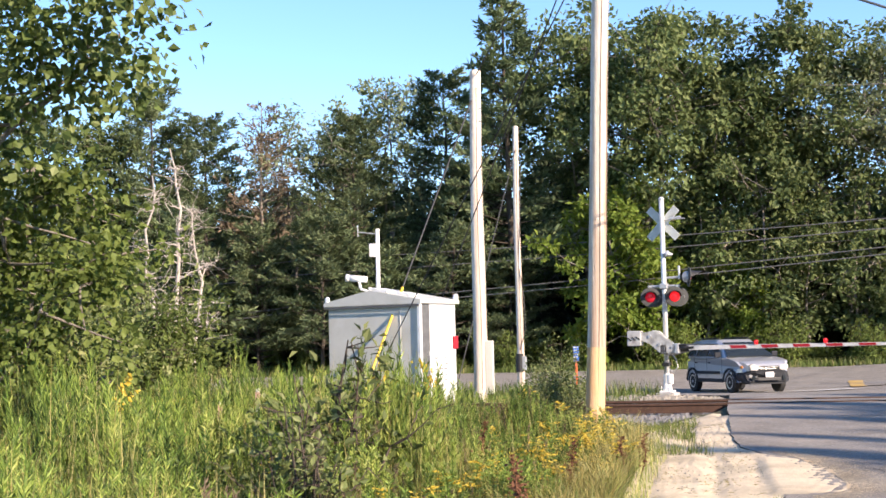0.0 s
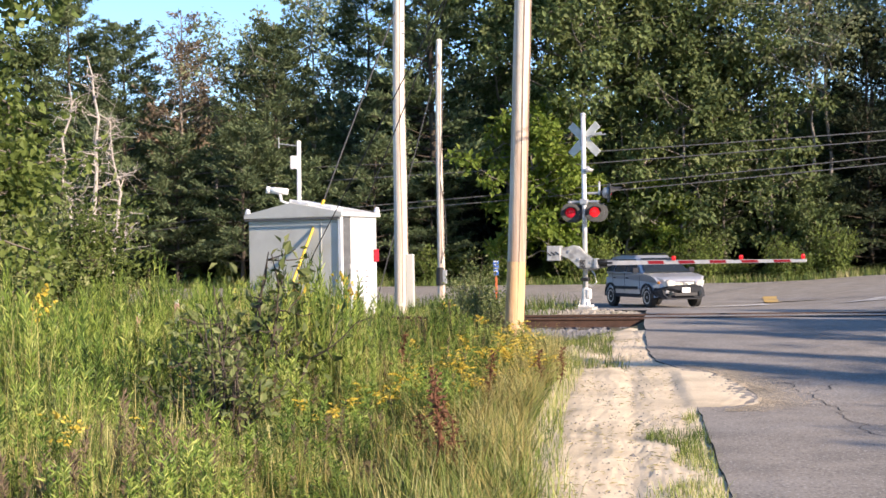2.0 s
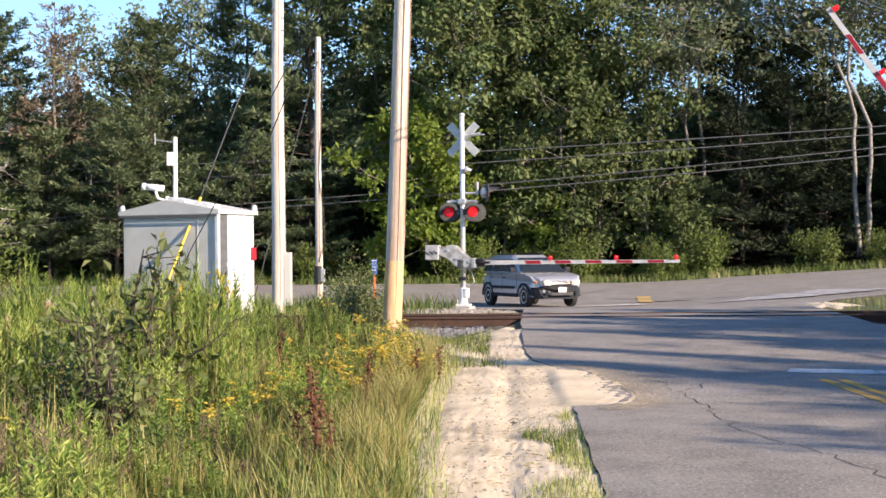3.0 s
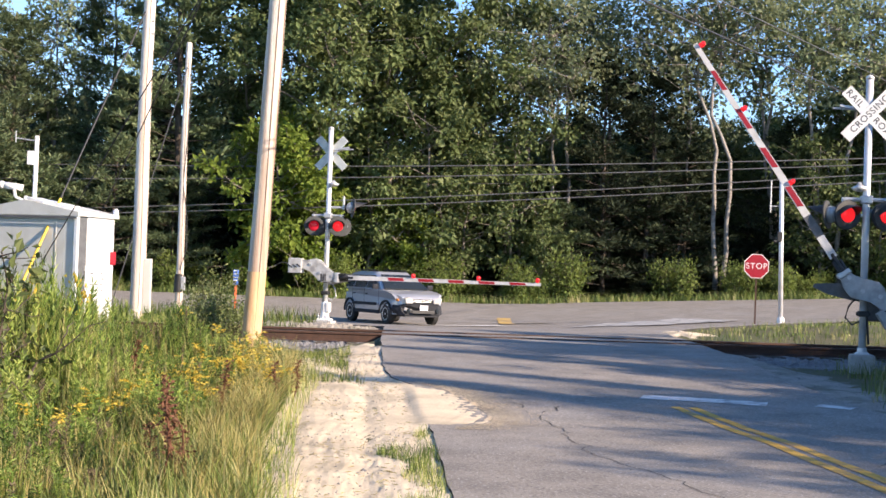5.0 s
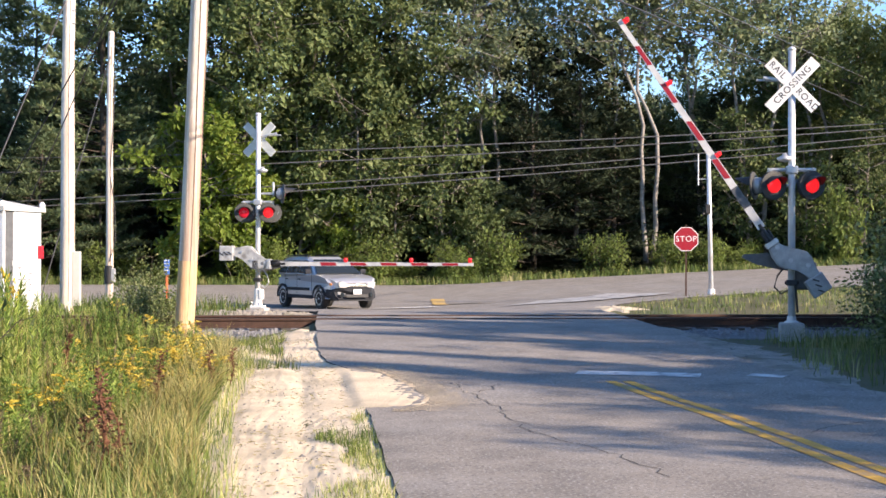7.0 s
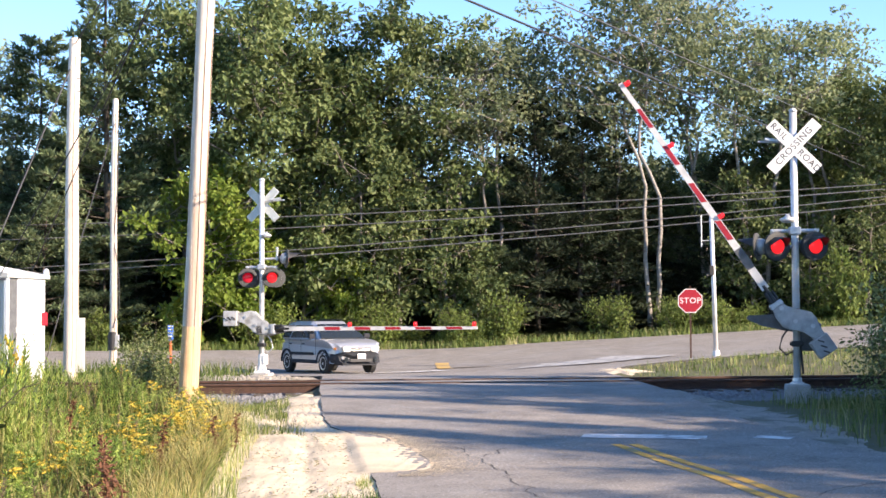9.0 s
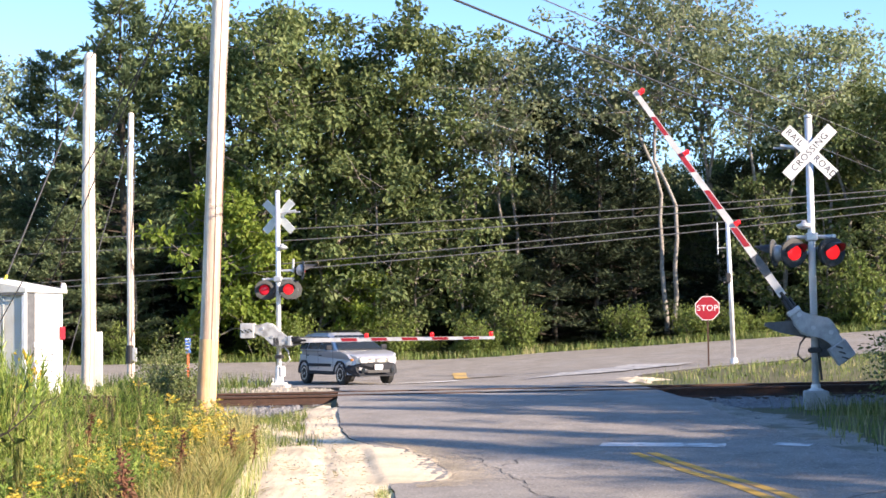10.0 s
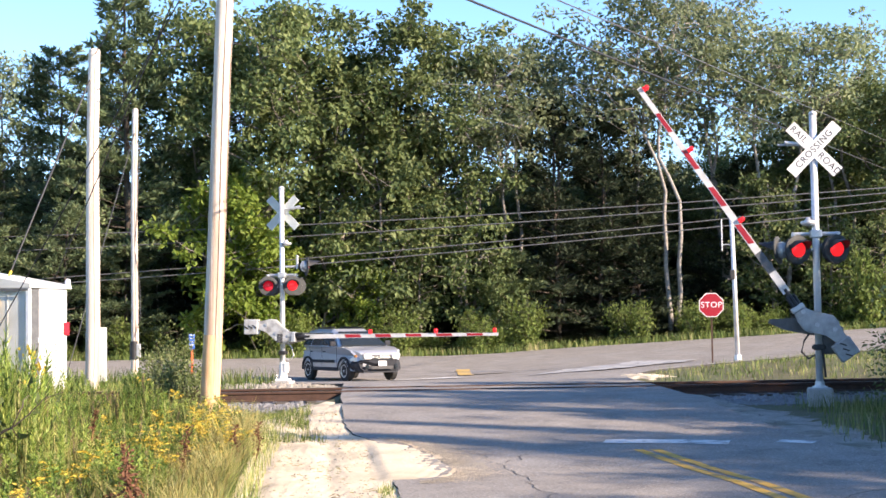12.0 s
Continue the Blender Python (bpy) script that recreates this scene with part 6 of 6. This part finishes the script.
for k, (x, y, s) in enumerate(((-4.62, 13.2, 1.05), (-4.05, 10.8, 0.66), (-4.4, 11.3, 0.66))):
    put(SAPLING, x, y, s, None, k * 2.0)

# unseen trees beyond the road on the right, added to shade the crossing
for k, (x, y, h) in enumerate(((28, 9.0, 13.8), (28.5, 11.5, 12.6), (31, 14.5, 12.0), (30, 5.5, 10.5), (28, 2.0, 14.7), (34, 10, 13), (27, 0.4, 9.0), (17, 14, 6.8), (17, 18, 6.8), (19, 21.5, 7.2), (16.5, 10.5, 6.2), (17, 7.0, 6.6), (15, 16, 5.6), (15.5, 12.2, 5.6), (18, 3.5, 7.0))):
    put((OAK + THIN)[(6, 1, 2, 3, 5, 1, 4, 0, 1, 2, 3, 0, 2, 1, 3)[k]], x, y, h / 15, h / 15, k * 1.1)
# narrow pines, unseen too, set so that their shadow streaks cross the road
for k, (x, y, h, w) in enumerate(((25.8, 12.6, 14, 0.5), (26.3, 7.7, 14, 0.4), (26.3, 2.9, 14, 0.5), (26.6, 4.8, 14, 0.28), (24.5, 13.4, 13, 0.4))):
    put(CONE, x, y, w, h / 18, k * 1.1)
# pines out of view, added to deepen the shade at the right
for k, (x, y, h) in enumerate(((17.0, 16.6, 7.2), (19.0, 19.8, 7.4), (16.8, 14.6, 6.6), (15.2, 13.0, 5.4), (18.6, 17.6, 7.0), (20.8, 23.2, 8.0))):
    put(PINE[k % 3], x, y, h / 15, h / 15, k * 1.4)
for k, (x, y, s) in enumerate(((7.35, 20.8, 0.9), (7.9, 22.2, 1.0), (7.2, 19.0, 0.8), (8.9, 25.4, 0.9), (8.6, 23.6, 0.9), (9.4, 22.4, 1.3), (8.5, 20.6, 1.2), (10.2, 24.2, 1.3), (8.0, 19.2, 1.0), (9.2, 20.2, 1.4))):
    put(ALDER[k % 2], x, y, s * 0.7, s * 0.58, k * 1.7)

# unseen dense pines, added close beyond the right verge to keep it in shade
for k in range(11):
    put(THICKET[k % 2], 11.0 + 0.5 * math.sin(2.1 * k), 5.6 + 1.5 * k, 0.75, 0.84 + 0.08 * math.sin(1.7 * k), k * 1.3)
for k, (x, y, s, sz) in enumerate(((11.6, 22.6, 0.7, 0.8), (11.3, 24.4, 0.7, 0.8), (11.4, 26.2, 0.65, 0.8), (12.2, 28.0, 0.65, 0.75), (13.2, 26.0, 0.8, 0.85), (14.2, 24.6, 0.85, 0.85))):
    put(THICKET[k % 2], x, y, s, sz, k * 1.3)
for k, (x, y, h) in enumerate(((14.5, 23.8, 7.5), (14.0, 21.6, 7.0), (15.0, 25.8, 7.5), (13.2, 27.8, 5.5), (15.8, 28.2, 7.0))):
    put(PINE[k % 3], x, y, h / 15, h / 15, k * 1.7)


# ---- meadow ----
def blades(rng, x, y, h, w, lean=0.35, seg=3):
    """Curved grass blades rooted at x, y."""
    n = len(x)
    a = rng.uniform(0, 6.28, n)
    d = np.stack([np.cos(a), np.sin(a)], 1)
    side = np.stack([-d[:, 1], d[:, 0]], 1)
    bend = h * rng.uniform(0.1, 1.0, n) * lean
    z0 = terrain(x, y) - 0.03
    cols = []
    for k in range(seg + 1):
        t = k / seg
        cx, cy = x + d[:, 0] * bend * t * t, y + d[:, 1] * bend * t * t
        ww = w * (1 - 0.92 * t) / 2
        z = z0 + h * t * (1 - 0.15 * t * lean)
        cols += [np.stack([cx + side[:, 0] * ww, cy + side[:, 1] * ww, z], 1), np.stack([cx - side[:, 0] * ww, cy - side[:, 1] * ww, z], 1)]
    m = 2 * (seg + 1)
    v = np.stack(cols, 1).reshape(-1, 3)
    f = np.array([(2 * k, 2 * k + 1, 2 * k + 3, 2 * k + 2) for k in range(seg)])
    return v, (f[None] + m * np.arange(n)[:, None, None]).reshape(-1, 4)


def stamp(rng, shapes, x, y, s, sz):
    """Copies of small plant shapes merged into one mesh."""
    out = []
    which = rng.integers(0, len(shapes), len(x))
    z0 = terrain(x, y) - 0.03
    for k, (v, f) in enumerate(shapes):
        i = np.nonzero(which == k)[0]
        if not len(i):
            continue
        a = rng.uniform(0, 6.28, len(i))
        ca, sa = np.cos(a)[:, None], np.sin(a)[:, None]
        lx, ly = rng.normal(0, 0.1, (2, len(i), 1))
        vz = v[None, :, 2] * sz[i][:, None]
        vx = (v[None, :, 0] * ca - v[None, :, 1] * sa) * s[i][:, None] + x[i][:, None] + lx * vz
        vy = (v[None, :, 0] * sa + v[None, :, 1] * ca) * s[i][:, None] + y[i][:, None] + ly * vz
        vv = np.stack([vx, vy, vz + z0[i][:, None]], -1).reshape(-1, 3)
        out.append((vv, (f[None] + len(v) * np.arange(len(i))[:, None, None]).reshape(-1, 4)))
    return join(out)


far_woods()


def weed_shape(seed):
    """Goldenrod: a leafy upright stem one metre high."""
    rng = np.random.default_rng(seed)
    stem = bent(rng, (0, 0, 0), (rng.normal(0, 0.06), rng.normal(0, 0.06), 0.97), 0.015, 5)
    n = 70
    f = np.linspace(0.1, 1.0, n)
    p = np.stack([np.interp(f * 4, np.arange(5), stem[:, k]) for k in range(3)], 1)
    a = np.arange(n) * 2.4
    ax = np.stack([np.cos(a), np.sin(a), np.full(n, 0.7) + 1.1 * f], 1) + rng.normal(0, 0.3, (n, 3))
    return join([tube(stem, np.linspace(0.006, 0.003, 5), 3), leaf_quads(rng, p, 0.08, 0.19, ax, 0.15)])


def plume_shape(seed):
    """Bent yellow plume at the top of a one-metre stem."""
    rng = np.random.default_rng(seed)
    P = []
    for k in range(5):
        a = rng.uniform(0, 6.28)
        t = np.linspace(0, 1, 9)
        P.append(np.stack([np.cos(a) * 0.12 * t, np.sin(a) * 0.12 * t, 0.74 + 0.05 * k + 0.12 * t - 0.07 * t * t], 1))
    P = np.concatenate(P) + rng.normal(0, 0.01, (45, 3))
    return leaf_quads(rng, P, 0.048, 0.6)


def dock_shape(seed):
    rng = np.random.default_rng(seed)
    stem = bent(rng, (0, 0, 0), (rng.normal(0, 0.08), rng.normal(0, 0.08), 1.0), 0.02, 6)
    n = 150
    f = rng.uniform(0.38, 1, n)
    p = np.stack([np.interp(f * 5, np.arange(6), stem[:, k]) for k in range(3)], 1)
    p += rng.normal(0, 1, (n, 3)) * (0.03 * (1.1 - f) + 0.012)[:, None]
    out = [tube(stem, np.linspace(0.009, 0.004, 6), 4), leaf_quads(rng, p, 0.034, 0.7)]
    return join(out)


def meadow_edge(y):
    """The meadow ends along the sandy shoulder."""
    return np.interp(y, [0, 8.5, 12, 14.6, 17, 18.4, 20, 21, 22, 23.5, 26, 50], [-1.15, -1.45, -2.0, -2.28, -2.42, -2.5, -2.8, -3.1, -3.7, -4.4, -6.0, -9])


def scatter(rng, n, y0=4.5, y1=35.0, near=1.0, xl=0.78):
    """Spots over the meadow, denser near the camera."""
    y = y0 + (y1 - y0) * rng.random(n) ** (1.0 + near)
    lo = -xl * y - 1.5
    x = lo + (meadow_edge(y) - lo) * rng.random(n)
    keep = ~((np.abs(y - rail_y(x) - 0.75) < 2.3)) & ~((x > -12.3) & (x < -8.3) & (y > 32.2) & (y < 35))
    return x[keep], y[keep]


CLUMP = [(math.cos(2.4 * k + 0.3) * w, math.sin(2.4 * k + 0.3) * w, 1.7 * k) for k, w in enumerate((4.2, 5.1, 6.3, 7.7, 9.4, 11.0, 3.1))]


def clump(x, y):
    """Patchiness of the weeds, 0 in the hollows to 1 on the tufts."""
    v = sum(np.sin(a * x + 0.75 * b * y + c) for a, b, c in CLUMP)
    return 1 / (1 + np.exp(-1.1 * v))


def tall(x, y):
    """Weeds stand lower along the shoulder and near the camera."""
    t = smooth_step(0.1, 2.9, meadow_edge(y) - x)
    bump = 0.85 + 0.34 * np.sin(x * 1.3 + 0.5) * np.sin(y * 0.9 + 1.0) + 0.16 * np.sin(x * 3.1 + y * 2.3) + 0.3 * np.sin(2.3 * x + 1.7 * y) * np.sin(1.9 * y - 1.2 * x)
    near = 0.55 + 0.45 * smooth_step(7, 16, y)
    hollow = 1 - 0.45 * np.exp(-(((x + 3.95) / 0.8) ** 2 + ((y - 9.9) / 1.1) ** 2)) - 0.4 * np.exp(-(((x + 2.0) / 0.5) ** 2 + ((y - 9.0) / 0.9) ** 2))
    far = 1 - 0.22 * smooth_step(13, 20, y)
    return (0.34 + 0.66 * t) * bump * near * hollow * far * (0.72 + 0.46 * clump(x, y))


rng = np.random.default_rng(77)
x, y = scatter(rng, 105000, near=0.75)
ob = np_mesh("meadow_grass", *blades(rng, x, y, tall(x, y) * rng.uniform(0.45, 1.3, len(x)), rng.uniform(0.006, 0.013, len(x)) * (0.7 + y / 22), 0.42), L["grass"])
tagged(ob, "tall green meadow grass with dry stalks", "grass", kind="stuff")
x, y = scatter(rng, 60000, near=0.7)
keep = rng.random(len(x)) < 0.25 + 0.75 * (1 - smooth_step(0.4, 3.0, meadow_edge(y) - x))
x, y = x[keep], y[keep]
ob = np_mesh("dry_grass", *blades(rng, x, y, tall(x, y) * rng.uniform(0.6, 1.25, len(x)), rng.uniform(0.007, 0.015, len(x)) * (0.7 + y / 25), 0.8), L["dry"])
tagged(ob, "straw-coloured dry grass along the shoulder", "grass", kind="stuff")
y = rng.uniform(6.5, 19.5, 7000)
x = meadow_edge(y) + 0.16 - np.abs(rng.normal(0, 0.45, 7000))
keep = rng.random(7000) < 0.15 + 0.85 * clump(x * 1.3, y * 1.3)
x, y = x[keep], y[keep]
ob = np_mesh("dry_grass", *blades(rng, x, y, rng.uniform(0.2, 0.65, len(x)) * (0.6 + 0.4 * smooth_step(7, 12, y)), rng.uniform(0.008, 0.017, len(x)), 0.95), L["dry"])
tagged(ob, "tufts of tan grass leaning over the sand", "grass", kind="stuff")
y = rng.uniform(6.5, 21.0, 14000)
x = meadow_edge(y) + 0.2 - np.abs(rng.normal(0, 0.55, 14000))
keep = rng.random(14000) < 0.1 + 0.9 * clump(x * 1.2 + 5, y * 1.2)
x, y = x[keep], y[keep]
ob = np_mesh("meadow_grass", *blades(rng, x, y, rng.uniform(0.15, 0.5, len(x)), rng.uniform(0.008, 0.016, len(x)), 0.8), L["grass"])
tagged(ob, "green grass tufts along the sandy margin", "grass", kind="stuff")
x, y = scatter(rng, 3000, 6.0, 34.0, 0.5)
ob = np_mesh("seed_stalks", *blades(rng, x, y, tall(x, y) * rng.uniform(0.9, 1.45, len(x)), rng.uniform(0.008, 0.014, len(x)) * (0.7 + y / 25), 0.25), L["dry"])
tagged(ob, "pale upright seed stalks over the grass", "grass", kind="stuff")
y = rng.uniform(-14, 3.6, 22000)
x = -1.3 - 0.11 * np.minimum(y, 0) - 11 * rng.random(22000) ** 1.4
keep = rng.random(22000) < 0.2 + 0.8 * clump(x, y)
x, y = x[keep], y[keep]
ob = np_mesh("meadow_grass", *blades(rng, x, y, rng.uniform(0.12, 0.42, len(x)), rng.uniform(0.006, 0.013, len(x)), 0.6), L["grass"])
tagged(ob, "low meadow grass beside the sandy shoulder", "grass", kind="stuff")
WEEDS = [weed_shape(400 + k) for k in range(5)]
x, y = scatter(rng, 26000, 6.0, 35.0, 0.6)
keep = (meadow_edge(y) - x > 0.35) & (np.sin(2.3 * x + 1.7 * y) * np.sin(1.9 * y - 1.2 * x) + rng.normal(0, 0.5, len(x)) > -0.35) & (rng.random(len(x)) < (0.25 + 0.75 * clump(x, y)) * (0.35 + 0.65 * smooth_step(9, 13, y)))
x, y = x[keep], y[keep]
hh = tall(x, y) * rng.uniform(0.7, 1.25, len(x))
extra = rng.normal(0, 1, (170, 2)) * [0.4, 2.2] + [-3.0, 16.4]
extra = extra[extra[:, 0] < meadow_edge(extra[:, 1]) + 0.1]
x, y = np.concatenate([x, extra[:, 0]]), np.concatenate([y, extra[:, 1]])
hh = np.concatenate([hh, rng.uniform(0.24, 0.5, len(extra))])
ob = np_mesh("goldenrod_weeds", *stamp(rng, WEEDS, x, y, rng.uniform(0.7, 1.15, len(x)), hh), L["weed"])
tagged(ob, "leafy goldenrod and tall meadow weeds", "weeds", kind="stuff")
wx, wy = scatter(rng, 1500, 7.0, 24.0, 0.5)
keep = (meadow_edge(wy) - wx < 2.6) & (meadow_edge(wy) - wx > 0.15) & (np.sin(wx * 2.1) * np.sin(wy * 1.4 + 0.6) > -0.1)
wx, wy = wx[keep], wy[keep]
ob = np_mesh("withered_weeds", *stamp(rng, WEEDS[:3], wx, wy, rng.uniform(0.6, 1.0, len(wx)), tall(wx, wy) * rng.uniform(0.8, 1.25, len(wx))), L["brown"])
tagged(ob, "withered brown weed stalks near the shoulder", "weeds", kind="stuff")
near_bloom = ((np.hypot(x + 3.6, (y - 19.0) * 0.5) < 1.1) & (rng.random(len(x)) < 0.05)) | (rng.random(len(x)) < 0.006)
PLUMES = [plume_shape(430 + k) for k in range(4)]
near_bloom[-len(extra):] = rng.random(len(extra)) < 0.65
bx, by, bh = x[near_bloom], y[near_bloom], hh[near_bloom] * 1.05
ob = np_mesh("goldenrod_blooms", *stamp(rng, PLUMES, bx, by, np.full(len(bx), 1.0), bh), L["bloom"])
tagged(ob, "yellow goldenrod plumes around the wooden pole", "flowers", kind="stuff")
DOCKS = [dock_shape(450 + k) for k in range(3)]
dx = np.array([-2.12, -2.0, -1.88, -2.55, -2.2, -3.6, -5.2, -2.2, -2.1])
dy = np.array([9.6, 9.75, 9.5, 13.6, 15.2, 14.5, 17.0, 9.9, 16.0])
ob = np_mesh("dock_stalks", *stamp(rng, DOCKS, dx, dy, np.full(9, 1.1), np.array([0.8, 0.82, 0.62, 0.7, 0.6, 0.85, 0.9, 0.5, 0.55])), L["dock"])
tagged(ob, "rusty brown dried dock stalks in the grass", "weeds", kind="stuff")

# short grass: on the shoulder, the far verges, the island and the right verge
x1, y1 = rng.uniform(-1.1, 0.15, 44000), rng.uniform(5.0, 14.4, 44000)
gap = edge_x(LEFT_EDGE, y1) - x1
k = (gap > 0.02) & (gap < 0.16 + 0.05 * np.clip(14.2 - y1, 0, 9) + 0.16 * np.sin(y1 * 1.7) + 0.1 * np.sin(y1 * 4.3)) & (rng.random(44000) < 0.15 + 0.85 * clump(x1 * 1.6, y1 * 1.2))
x2, y2 = rng.uniform(4.9, 18, 15000), rng.uniform(33, 48.5, 15000)
k2 = (rng.random(15000) < 0.2 + 0.8 * clump(x2, y2)) & (x2 > edge_x(RIGHT_EDGE, y2) + 0.5) & (y2 > 33.5 + 3.5 * rng.random(15000) ** 2 + 0.08 * x2)
x3, y3 = rng.uniform(-42, 26, 20000), rng.uniform(61.8, 65, 20000)
x4, y4 = rng.uniform(4.6, 11, 16000), rng.uniform(11, 26.3, 16000)
k4 = (x4 > edge_x(RIGHT_EDGE, y4) + 0.3 + 1.3 * smooth_step(18, 23, y4) + 0.8 * rng.random(16000) ** 2) & (rng.random(16000) < 0.12 + 0.88 * clump(x4, y4))
x5, y5 = rng.uniform(-16, -4.3, 6000), rng.uniform(32.5, 44, 6000)
k5 = x5 < edge_x(LEFT_EDGE, y5) - 0.4
x6, y6 = rng.uniform(-3.6, -1.5, 11000), rng.uniform(18.2, 24.5, 11000)
k6 = (rng.random(11000) < 0.45 + 0.5 * np.sin(x6 * 4) * np.sin(y6 * 3)) & (x6 < edge_x(LEFT_EDGE, y6) - 0.5)
x7 = rng.uniform(0, 1, 5500)
y7 = rng.uniform(6, 20, 5500)
x7 = meadow_edge(y7) + 0.55 * x7 ** 2 - 0.1
for sx, sy, h0, h1, w, name, label in ((x1[k], y1[k], 0.05, 0.17, 0.01, "shoulder_grass", "low green grass tuft line at the asphalt edge"),
                                       (x2[k2], y2[k2], 0.05, 0.3, 0.022, "island_grass", "sunlit rough grass round the stop sign"),
                                       (x3, y3, 0.12, 0.55, 0.04, "verge_grass", "rough grass along the main road"),
                                       (x4[k4], y4[k4], 0.08, 0.42, 0.016, "verge_grass", "shaded rough grass beside the near signal"),
                                       (x5[k5], y5[k5], 0.15, 0.65, 0.03, "verge_grass", "rough grass behind the track"),
                                       (x7, y7, 0.05, 0.3, 0.009, "shoulder_grass", "low grass fringe along the meadow"),
                                       (x6[k6], y6[k6], 0.06, 0.25, 0.013, "shoulder_grass", "sparse grass between sand and ballast")):
    ob = np_mesh(name, *blades(rng, sx, sy, rng.uniform(h0, h1, len(sx)), np.full(len(sx), w), 0.6), L["verge"] if name in ("island_grass", "verge_grass") else L["grass"])
    tagged(ob, label, "grass", kind="stuff")
